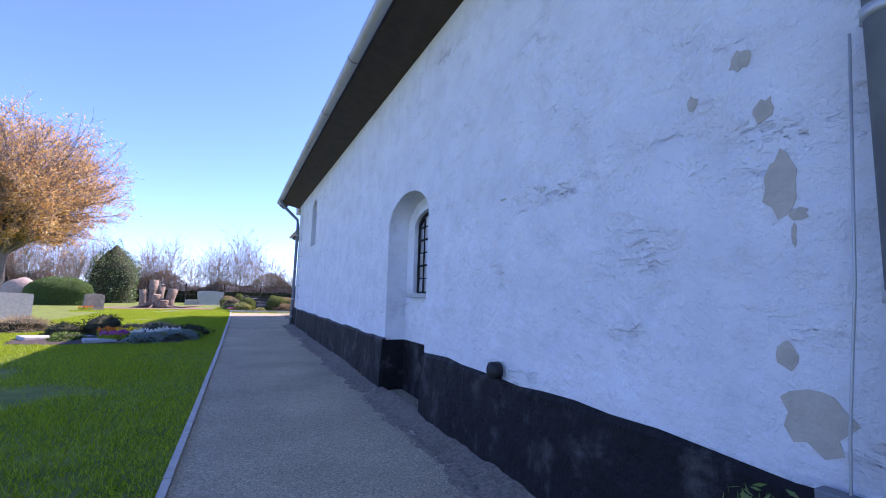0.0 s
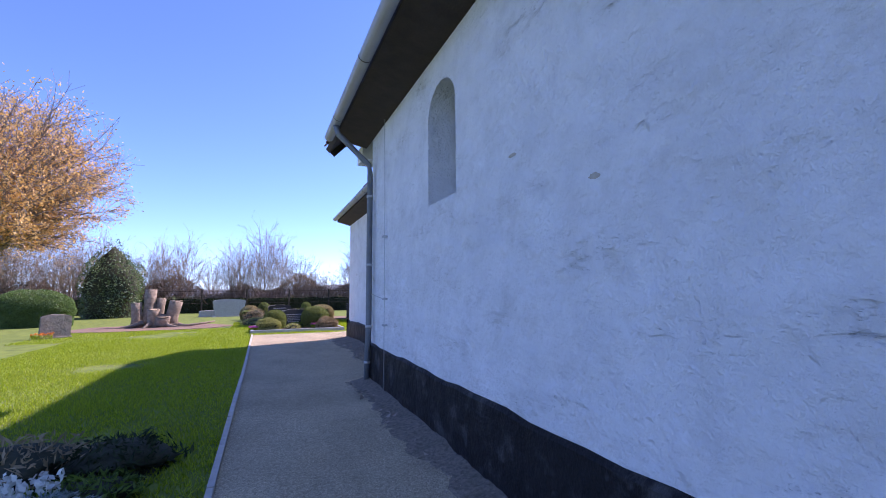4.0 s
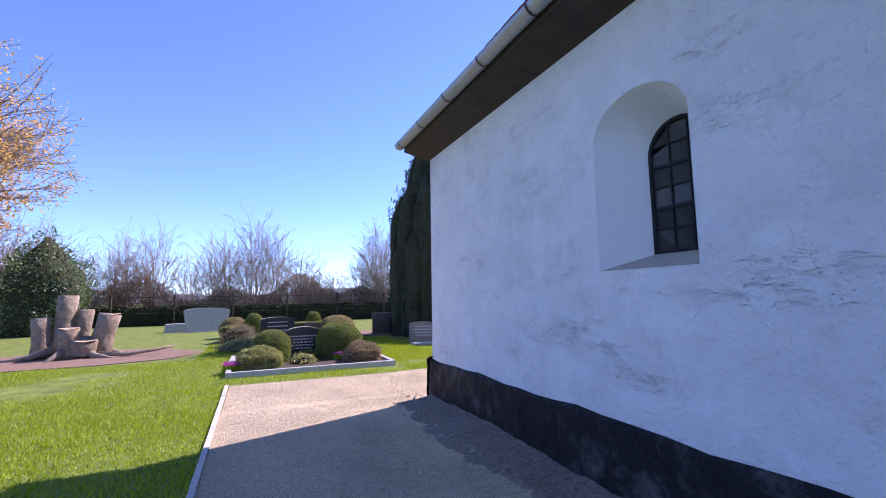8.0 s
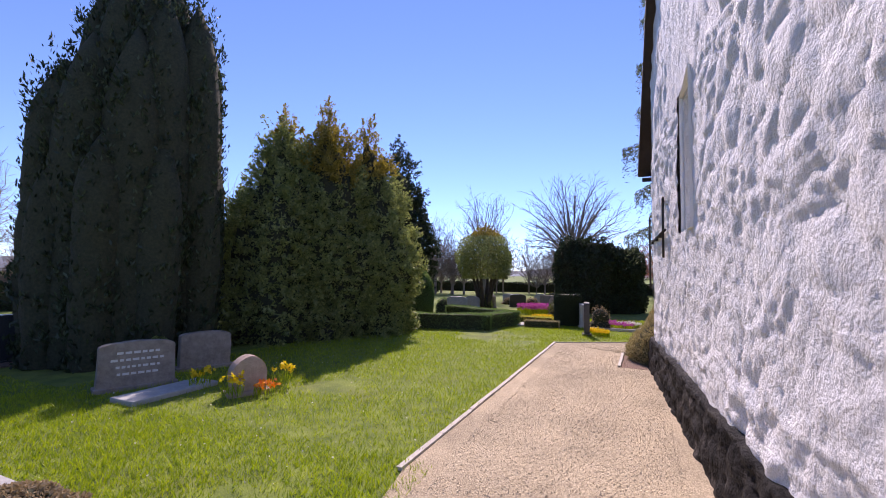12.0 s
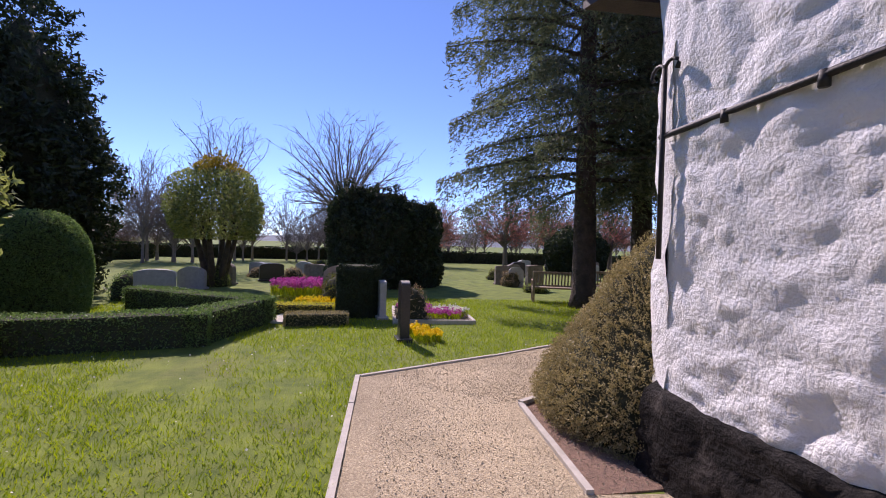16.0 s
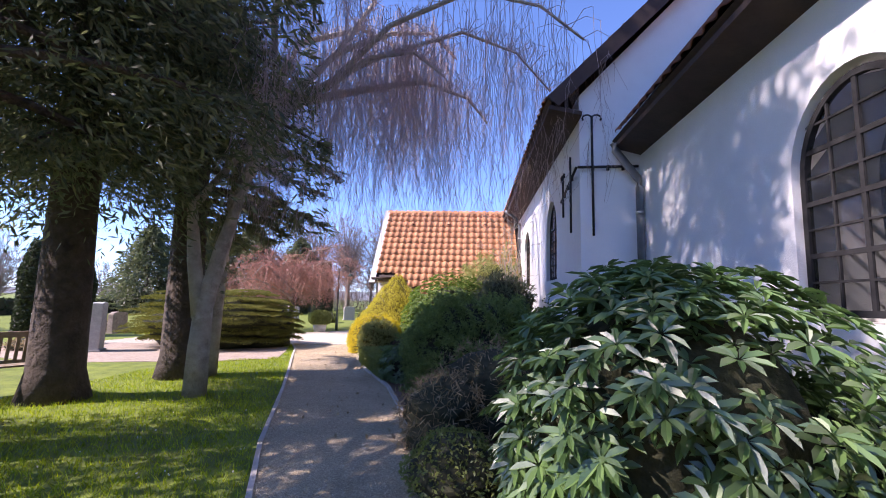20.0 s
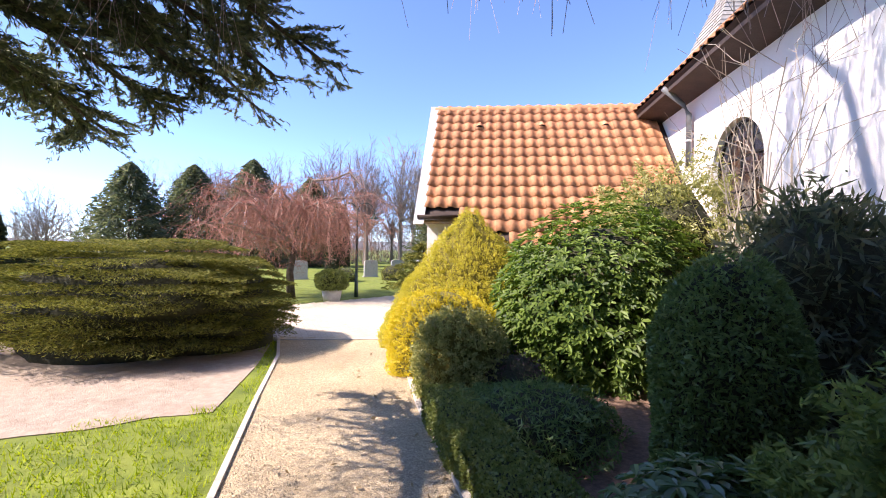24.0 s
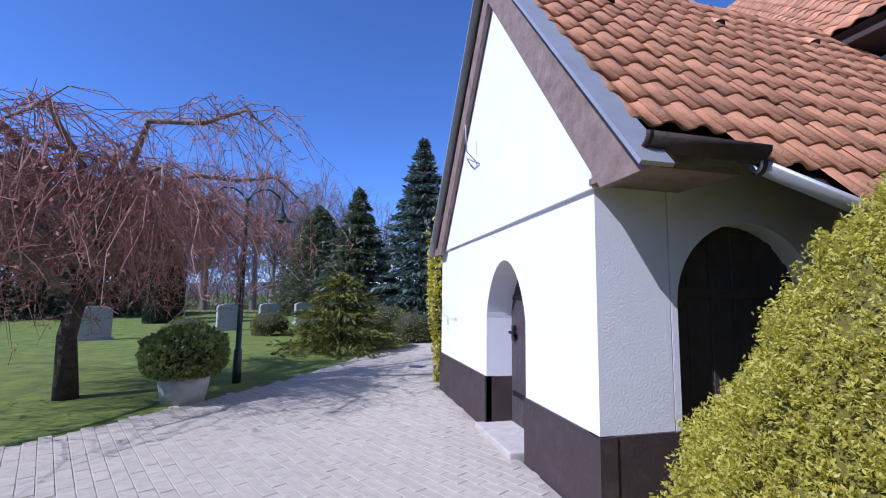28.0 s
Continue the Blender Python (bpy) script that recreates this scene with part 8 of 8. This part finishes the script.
tagged(mesh_ob("pavers", jv, jf, PAVER, court, "pale grey concrete pavers in running bond"), kind="stuff")
edging("edging_court", [(24, -11.55), (16.5, -13.08)], 0.0, "flush pale edging between grit and pavers", h=0.028)


# ---- windows ----
def leaded(name, outline, glass_mat_, to3, cols, rows, label, bar=0.012, frame_w=0.035, parent=None, frame_mat=None):
    """A leaded window: glass panes behind lead bars, in a frame that follows the opening."""
    us, vs = [u for u, v in outline], [v for u, v in outline]
    u0, u1, v0, v1 = min(us), max(us), min(vs), max(vs)
    ob = thing(name, to3((u0 + u1) / 2, v0, 0.0), label, "window", kind="structure")
    inv = ob.matrix_world.inverted()
    loc = lambda u, v, d: inv @ Vector(to3(u, v, d))
    cu, cv = (u0 + u1) / 2, (v0 + v1) / 2
    inner = [(cu + (u - cu) * (1 - 2 * frame_w / (u1 - u0)), cv + (v - cv) * (1 - 2 * frame_w / (v1 - v0))) for u, v in outline]
    plate("window_frame", outline, [inner], 0.05, loc, frame_mat or LEAD, ob)

    def top(u):
        best = v0
        for (a, b), (c, d) in zip(inner, inner[1:] + inner[:1]):
            if (a - u) * (c - u) <= 0 and a != c:
                best = max(best, b + (d - b) * (u - a) / (c - a))
        return best
    wu, hv_ = (u1 - u0 - 2 * frame_w) / cols, (v1 - v0 - 2 * frame_w) / rows
    rp = random.Random(int(abs(u0 * 100)))
    for i in range(cols):
        for j in range(rows):
            a, b = u0 + frame_w + i * wu, u0 + frame_w + (i + 1) * wu
            c = v0 + frame_w + j * hv_
            ta, tb = top(a + 0.004), top(b - 0.004)
            d0, d1 = min(c + hv_, ta), min(c + hv_, tb)
            if max(d0, d1) <= c + 0.01:
                continue
            t = [0.022 + rp.uniform(-0.004, 0.004) for _ in range(4)]
            pts = [loc(a, c, t[0]), loc(b, c, t[1]), loc(b, max(d1, c + 0.005), t[2]), loc(a, max(d0, c + 0.005), t[3])]
            g = mesh_ob("pane", pts, [(0, 1, 2, 3)], glass_mat_, ob)
            g.visible_shadow = False
    for i in range(1, cols):
        u = u0 + frame_w + i * wu
        w = bar * (2.0 if cols >= 4 and i == cols // 2 else 1.0)
        plate("lead_bar", [(u - w / 2, v0 + frame_w), (u + w / 2, v0 + frame_w), (u + w / 2, top(u)), (u - w / 2, top(u))], [], 0.02, lambda a, b, d: loc(a, b, d + 0.006), LEAD, ob)
    for j in range(1, rows):
        v = v0 + frame_w + j * hv_
        w = bar * (2.2 if j % 2 == 0 else 1.0)
        xs_ = [u for u in np.linspace(u0 + frame_w, u1 - frame_w, 60) if top(u) > v]
        if len(xs_) > 1:
            plate("lead_bar", [(xs_[0], v - w / 2), (xs_[-1], v - w / 2), (xs_[-1], v + w / 2), (xs_[0], v + w / 2)], [], 0.02, lambda a, b, d: loc(a, b, d + 0.004), LEAD, ob)
    return ob


# tall recess in the north wall: filled back with its own window hole
INNER = arch(-19.02, -18.0, 1.16, 2.12, 2.32, 16)
plate("recess_fill", [(-19.3, -0.8), (-17.6, -0.8), (-17.6, 2.7), (-19.3, 2.7)], [INNER], 0.2, wx(0.30, -1), PLASTER, wall_north, "whitewashed filling of the tall recess")
part("recess_foot", box_bm(0.285, 0.34, -19.17, -17.74, -0.8, 0.50), TAR, wall_north, "black tarred foot in the recess")
for y in (-19.168, -17.742):
    part("recess_foot", box_bm(-0.03, 0.30, y - 0.008, y + 0.008, -0.8, 0.50), TAR, wall_north)
leaded("window_1", INNER, GLASS_DARK, wx(0.36, -1), 6, 6, "old leaded window with grimy panes in a whitewashed recess", 0.012)
part("window_sill", box_bm(0.22, 0.36, -19.1, -17.96, 1.11, 1.165, 0.006), ZINC, wall_north, "narrow metal sill")
leaded("window_2", arch(-11.0, -10.44, 2.6, 3.5, 3.85, 10), GLASS_DARK, wx(0.45, -1), 2, 5, "small dark arched window high in the wall")
leaded("window_3", arch(-4.51, -3.92, 1.92, 2.77, 3.05, 12), GLASS_DARK, wx(1.49, -1), 3, 6, "small dark arched leaded window in a deep niche")
n_out, n_in = CW, arch(-4.50, -3.93, 1.93, 2.76, 3.04, 14)
nv = [(1.026, u, v) for u, v in n_out] + [(1.50, u, v) for u, v in n_in]
mesh_ob("niche_splay", nv, [(i, i + 1, i + 1 + len(n_out), i + len(n_out)) for i in range(1, len(n_out) - 1)] + [(len(n_out) - 1, 0, len(n_out), 2 * len(n_out) - 1)], PLASTER_SMOOTH, wall_choir_north, "smooth splayed niche round the window", False)
mesh_ob("sill_slope", [nv[0], nv[1], nv[1 + len(n_out)], nv[len(n_out)]], [(0, 1, 2, 3)], BARE, wall_choir_north, "sloping stained sill")
leaded("window_4", [(5.26, 2.46), (5.94, 2.46), (5.94, 4.09), (5.26, 4.09)], GLASS_DARK, lambda u, v, d: (u, yi + 0.03 - d, v), 3, 6, "dark leaded window in the east gable")
leaded("window_5", arch(-2.88, -1.76, 1.42, 2.52, 3.20, 16), GLASS, wx(9.91, 1), 4, 8, "large arched window with dark frame and small panes", 0.018, 0.05)
leaded("window_6", arch(-9.31, -8.16, 2.0, 2.98, 3.66, 16), GLASS, wx(10.83, 1), 4, 6, "large arched window in the nave wall", 0.013, 0.04)
leaded("window_7", arch(-13.56, -12.24, 2.0, 2.98, 3.66, 16), GLASS, wx(10.83, 1), 4, 6, "large arched window in the nave wall near the porch", 0.013, 0.04)


# ---- downpipes, lightning rods ----
def downpipe(name, pts, r, label, clips=()):
    ob = thing(name, pts[-1], label, "downpipe", kind="structure")
    o = Vector(pts[-1])
    tube("pipe", [Vector(p) - o for p in pts], r, PIPE, ob, 14)
    for z in clips:
        p = min(zip(pts, pts[1:]), key=lambda s: 0 if min(s[0][2], s[1][2]) <= z <= max(s[0][2], s[1][2]) else 1)
        t = (z - p[0][2]) / ((p[1][2] - p[0][2]) or 1)
        q = Vector(p[0]).lerp(Vector(p[1]), t) - o
        tube("clip", [q - Vector((0, 0, 0.02)), q + Vector((0, 0, 0.02))], r + 0.008, ZINC, ob, 14)
    return ob


downpipe("downpipe", [(-0.70, -7.72, 4.40), (-0.66, -7.72, 4.25), (-0.12, -7.74, 3.75), (-0.09, -7.69, 3.6), (-0.09, -7.67, 1.0), (-0.12, -7.66, -0.05)], 0.05, "grey zinc downpipe at the nave corner", (3.2, 2.0, 0.95, 0.35))
downpipe("downpipe", [(-0.70, -23.22, 4.40), (-0.12, -23.21, 3.7), (-0.10, -23.19, -0.4)], 0.065, "grey zinc downpipe on the north wall", (2.1, 1.15, 0.3))
downpipe("downpipe", [(10.42, -5.95, 4.0), (10.40, -5.95, 3.9), (10.05, -5.98, 3.45), (10.03, -5.98, 3.3), (10.03, -5.98, 0.6)], 0.06, "grey downpipe at the choir corner", (2.9, 1.8))
downpipe("downpipe", [(11.5, -14.2, 4.66), (11.1, -14.3, 4.4), (10.99, -14.3, 4.2), (10.99, -14.3, 3.2)], 0.05, "grey downpipe above the porch", (3.7,))
rod = thing("lightning_rod", (-0.05, -8.5, 0), "thin grey lightning conductor wire on the wall", "cable", kind="structure")
tube("wire", [(0.0, 0.0, 4.4), (0.01, 0.0, 3.0), (0.0, -0.03, 1.6), (0.0, -0.02, 0.0)], 0.005, ZINC, rod, 6)
tube("wire", [(0.0, -0.01, 1.42), (-0.02, 0.35, 1.46), (-0.02, 0.72, 1.50)], 0.005, ZINC, rod, 6)
for z in (2.4, 1.42, 1.02):
    part("wire_clip", box_bm(-0.02, 0.05, -0.045, 0.045, z - 0.015, z + 0.015, 0.005), ZINC, rod)
rod2 = thing("lightning_rod", (-0.08, -23.0, -0.3), "thin lightning conductor with junction clip beside the downpipe", "cable", kind="structure")
tube("wire", [(0.02, 0.02, 0.0), (0.02, 0.02, 0.7), (0.01, 0.0, 1.0), (0.02, -0.04, 1.5), (0.02, -0.08, 2.4)], 0.005, ZINC, rod2, 6)
part("clamp", box_bm(-0.03, 0.04, -0.02, 0.10, 0.72, 0.78, 0.006), PIPE, rod2)
ball = thing("round_cover", (-0.05, -20.75, 0.545), "round black cast cover on the wall foot", "wall cover")
tube("disc", [(0.02, 0, 0), (-0.05, 0, 0), (-0.07, 0, 0)], [0.07, 0.068, 0.04], IRON, ball, 16)
part("vent_box", box_bm(-0.3, -0.15, -13.6, -13.25, 4.36, 4.42), IRON)
tagged(bpy.data.objects["vent_box"], "small dark vent in the boarded eaves", "vent", kind="structure")


# ---- iron wall anchors ----
def anchor(name, at, h, facing, label, curl=True, cross=None):
    """A wrought-iron wall anchor: upright bar with curled top; facing 'x' or 'y'."""
    ob = thing(name, at, label, "wall anchor")
    ax = Vector((0, 1, 0)) if facing == "x" else Vector((1, 0, 0))
    n = Vector((1, 0, 0)) if facing == "x" else Vector((0, 1, 0))
    tube("bar", [n * 0.035 - Vector((0, 0, h * 0.5)), n * 0.035 + Vector((0, 0, h * 0.5))], 0.019, IRON, ob, 6)
    if curl:
        for s in (-1, 1):
            p = [n * 0.035 + Vector((0, 0, h * 0.5 - 0.02)) + ax * s * (0.075 - 0.075 * math.cos(a)) + Vector((0, 0, 0.06 * math.sin(a))) for a in (0.0, 0.6, 1.2, 1.8, 2.5, 3.1, 3.7)]
            tube("curl", p, [0.014] * 6 + [0.02], IRON, ob, 6)
    return ob


def tie(name, pts, label):
    ob = thing(name, pts[0], label, "tie bar")
    o = Vector(pts[0])
    for a, b in zip(pts, pts[1:]):
        d = (Vector(b) - Vector(a))
        tube("bar", [Vector(a) - o, Vector(b) - o], 0.022, IRON, ob, 6)
    for k in range(1, 4):
        q = Vector(pts[0]).lerp(Vector(pts[-1]), k / 4) - o
        tube("stud", [q + Vector((0, 0, -0.06)), q + Vector((0, 0, 0.02))], 0.026, IRON, ob, 8)
    return ob


anchor("wall_anchor", (7.2, ye(7.2) + 0.05, 2.56), 0.90, "y", "black wrought-iron wall anchor with curled head")
anchor("wall_anchor", (9.2, ye(9.2) + 0.04, 2.26), 1.38, "y", "tall black wrought-iron wall anchor at the corner")
tie("tie_bar", [(6.95, ye(6.95) + 0.09, 2.52), (9.24, ye(9.24) + 0.06, 2.46)], "long black iron tie bar on the east wall")
anchor("wall_anchor", (9.99, -0.96, 2.18), 0.60, "x", "black wrought-iron wall anchor with curled head on the south wall")
tie("tie_bar", [(10.03, -1.7, 2.15), (10.02, -0.5, 2.21)], "black iron tie bar on the south choir wall")
anchor("wall_anchor", (10.72, -6.10, 3.52), 1.95, "y", "tall black ornamental wall anchor", True)
anchor("wall_anchor", (10.95, -6.45, 3.3), 1.3, "x", "black wall anchor at the nave corner", False)
anchor("wall_anchor", (10.95, -7.05, 3.40), 0.75, "x", "black wall anchor on the nave wall")
tie("tie_bar", [(10.0, -6.08, 3.68), (10.95, -6.08, 3.66)], "black iron tie bar round the nave corner")
tie("tie_bar", [(10.97, -6.1, 3.66), (10.97, -7.3, 3.36)], "black iron tie bar along the nave wall")
# broken iron bracket on the porch gable
br = thing("iron_bracket", (15.99, -16.75, 2.95), "small rusty bracket on the porch gable", "bracket")
tube("rod", [(0, 0, 0), (0.12, 0.02, 0.10), (0.15, 0.03, 0.42)], 0.008, STONE_GREY, br, 5)
tube("rod", [(0, -0.25, 0.05), (0.1, -0.05, 0.05), (0.0, 0.1, -0.05)], 0.01, STONE_GREY, br, 5)

# ---- bare patches where the limewash has fallen off ----
rpz = random.Random(3)
for y, z, w, h in ((-22.67, 2.22, 0.09, 0.10), (-22.44, 2.11, 0.05, 0.07), (-22.76, 1.95, 0.08, 0.11), (-22.80, 1.61, 0.12, 0.27), (-22.86, 1.48, 0.07, 0.06), (-22.79, 0.92, 0.07, 0.13), (-22.87, 0.70, 0.22, 0.24), (-22.84, 1.40, 0.02, 0.09), (-20.75, 1.95, 0.10, 0.02), (-12.2, 2.6, 0.12, 0.03), (-13.1, 2.2, 0.10, 0.04)):
    pts = [(y + math.cos(a) * w / 2 * rpz.uniform(0.7, 1.25), z + math.sin(a) * h / 2 * rpz.uniform(0.7, 1.25)) for a in [k * 0.4487 for k in range(14)]]
    plate("fallen_limewash", pts, [], 0.006, lambda u, v, d: (-0.004 + d, u, v), BARE, wall_north, "bare mortar where limewash has fallen off")
shrub("wall_shrub", (-0.36, -22.92, -0.36), (0.32, 0.30, 0.86), L_DKGREEN, "small dark evergreen at the foot of the wall", "shrub", 3000, (0.05, 0.018), 0.2, 4, 2, None, shell=0.4, cut=-0.3)
# crumbled soil along the shaded wall foot
c = np.stack([rng.uniform(-0.45, 0.95, 1500), rng.uniform(-20, 0.3, 1500), np.zeros(1500)], 1)
keepm = np.where(c[:, 1] < -7.5, c[:, 0] < 0.0, c[:, 0] > 0.2)
c = c[keepm]
c[:, 2] = [gz(a, b) + 0.025 for a, b in c[:, :2]]
cl = []
for p in c:
    r = 0.008 + 0.02 * rng.random() ** 2
    d = rng.normal(0, 1, (4, 3)) * r
    d[:, 2] = np.abs(d[:, 2])
    t = p + d
    cl += [[t[0], t[1], t[2]], [t[0], t[2], t[3]], [t[1], t[3], t[2]]]
tagged(quads_ob("soil_crumbs", np.array(cl), DIRT, k=3), "crumbs of soil and moss along the wall foot", "soil", kind="stuff")

# loose grit on the paths
def grit(n, xy):
    p = np.stack(xy(n), 1)
    z = np.array([gz(a, b) + 0.02 for a, b in p])
    r = 0.003 + 0.007 * rng.random(n) ** 3
    a = rng.uniform(0, 6.283, n)
    c = np.column_stack([p, z])
    q = [c + np.stack([np.cos(a + k * 2.094) * r, np.sin(a + k * 2.094) * r, -0.002 * np.ones(n)], 1) for k in range(3)]
    t = c + np.stack([0 * r, 0 * r, r * 0.9], 1)
    return np.concatenate([np.stack([q[0], q[1], t], 1), np.stack([q[1], q[2], t], 1), np.stack([q[2], q[0], t], 1)])


def south_xy(n):
    t = rng.uniform(0, 1, n) * (len(LEFT_EDGE) - 1)
    le, re_ = np.array(LEFT_EDGE), np.array([(10.55, 1.17), (11.0, 0.4), (11.4, -0.2), (12.04, -1.26), (13.06, -3.6), (13.75, -5.8), (14.4, -7.4), (15.38, -10.0), (15.75, -11.3), (16.55, -13.1)])
    k = np.arange(len(le))
    a = np.stack([np.interp(t, k, le[:, 0]), np.interp(t, k, le[:, 1])], 1)
    b = np.stack([np.interp(t, k, re_[:, 0]), np.interp(t, k, re_[:, 1])], 1)
    w = rng.uniform(0.02, 0.98, (n, 1))
    p = a * w + b * (1 - w)
    return p[:, 0], p[:, 1]


GRIT = mat("loose_grit", (0.38, 0.31, 0.20), (0.62, 0.52, 0.36), 0.9, 30, rand=0.25)
tagged(quads_ob("loose_grit", np.concatenate([grit(42000, lambda n: (rng.uniform(-2.05, 0.4, n), rng.uniform(-22, 0.3, n))), grit(26000, lambda n: (rng.uniform(-2, 11.2, n), rng.uniform(0.5, 2.6, n))), grit(36000, south_xy)]), GRIT, k=3), "loose small stones scattered over the grit path", "gravel", kind="stuff")

# ---- grass blades near the path ----
def blades(n, test, area, h):
    x0, x1, y0, y1 = area
    p = np.stack([rng.uniform(x0, x1, n), rng.uniform(y0, y1, n)], 1)
    p = p[test(p[:, 0], p[:, 1])]
    q3 = np.column_stack([p, 0 * p[:, 0]])
    p = p[noise3(q3, 0.8, 8.0) + 0.35 * noise3(q3, 3.1, 2.0) > -0.66 + rng.normal(0, 0.08, len(p))]
    clump = 0.3 + 0.9 * (0.5 + 0.5 * noise3(np.column_stack([p, 0 * p[:, 0]]), 2.2, 3)) + 0.3 * (0.5 + 0.5 * noise3(np.column_stack([p, 0 * p[:, 0]]), 7, 1))
    z = np.array([gz(a, b) for a, b in p])
    base = np.column_stack([p, z])
    a = rng.uniform(0, 6.283, len(p))
    side = np.stack([np.cos(a), np.sin(a), 0 * a], 1) * 0.005
    lean = np.stack([rng.normal(0, 0.5, len(p)), rng.normal(0, 0.5, len(p)), np.ones(len(p))], 1) * (h * clump * rng.uniform(0.6, 1.3, len(p)))[:, None]
    return np.stack([base - side, base + side, base + lean], 1)


LE = np.array(LEFT_EDGE)


def east_lawn(x, y):
    xe = np.interp(-y, -LE[:, 1], LE[:, 0])
    ok = np.where(y > 2.9, x > 1.6, x > xe + 0.05)
    wob = 0.12 * np.sin(x * 5.1 + y * 3.3) + 0.1 * np.sin(y * 7.7)
    soil = (y < -9.6 + (x - 17.3) * 0.55 + wob) & (x > np.interp(-y, [8.0, 9.6, 11.2, 12.7], [16.9, 17.3, 17.75, 18.3]) + wob)
    return ok & ~soil


gb = [blades(300000, lambda x, y: ~((x > -6.2) & (x < -3.0) & (y > -11.9) & (y < -9.9)) & (x < np.interp(y, [-30, -24, -18, -12, -6, 2.6], [-2.56, -2.39, -2.25, -2.13, -2.04, -1.99]) - 0.06), (-7.5, -2.0, -24, 2.6), 0.045),
      blades(110000, lambda x, y: ~((x > -2.15) & (x < 1.55) & (y > 3.4) & (y < 6.45)) & ~((x < -3) & (y > 6.9)), (-9, 3.4, 2.62, 11), 0.05),
      blades(350000, east_lawn, (1.6, 19, -12.9, 9), 0.05),
      blades(75000, lambda x, y: x + 0.75 * (y + 17) > 20.8, (17.8, 26, -24, -14.8), 0.06)]
tagged(quads_ob("grass", np.concatenate(gb), L_BLADE, k=3), "short sunlit lawn grass", "grass", kind="stuff")
# daisies and dry leaves scattered in the lawn
n = 900
p = np.stack([rng.uniform(2, 17, n), rng.uniform(-6, 8, n), np.full(n, 0.045)], 1)
p = p[east_lawn(p[:, 0], p[:, 1])]
tagged(quads_ob("daisies", leaves(p, np.tile([0, 0, 0.1], (len(p), 1)), 0.022, 0.02, 0.5), F_WHITE), "tiny white daisies in the lawn", "flowers", kind="stuff")
n = 260
t = rng.uniform(0, 1, n)
p = np.stack([13.3 + 2.2 * t + rng.normal(0, 0.6, n), -3.5 - 8.5 * t + rng.normal(0, 0.3, n), np.full(n, 0.035)], 1)
tagged(quads_ob("fallen_leaves", leaves(p, np.tile([0, 0, 0.05], (n, 1)), 0.05, 0.03, 0.4), L_TANLEAF), "dry leaves scattered on path and bed", "leaves", kind="stuff")
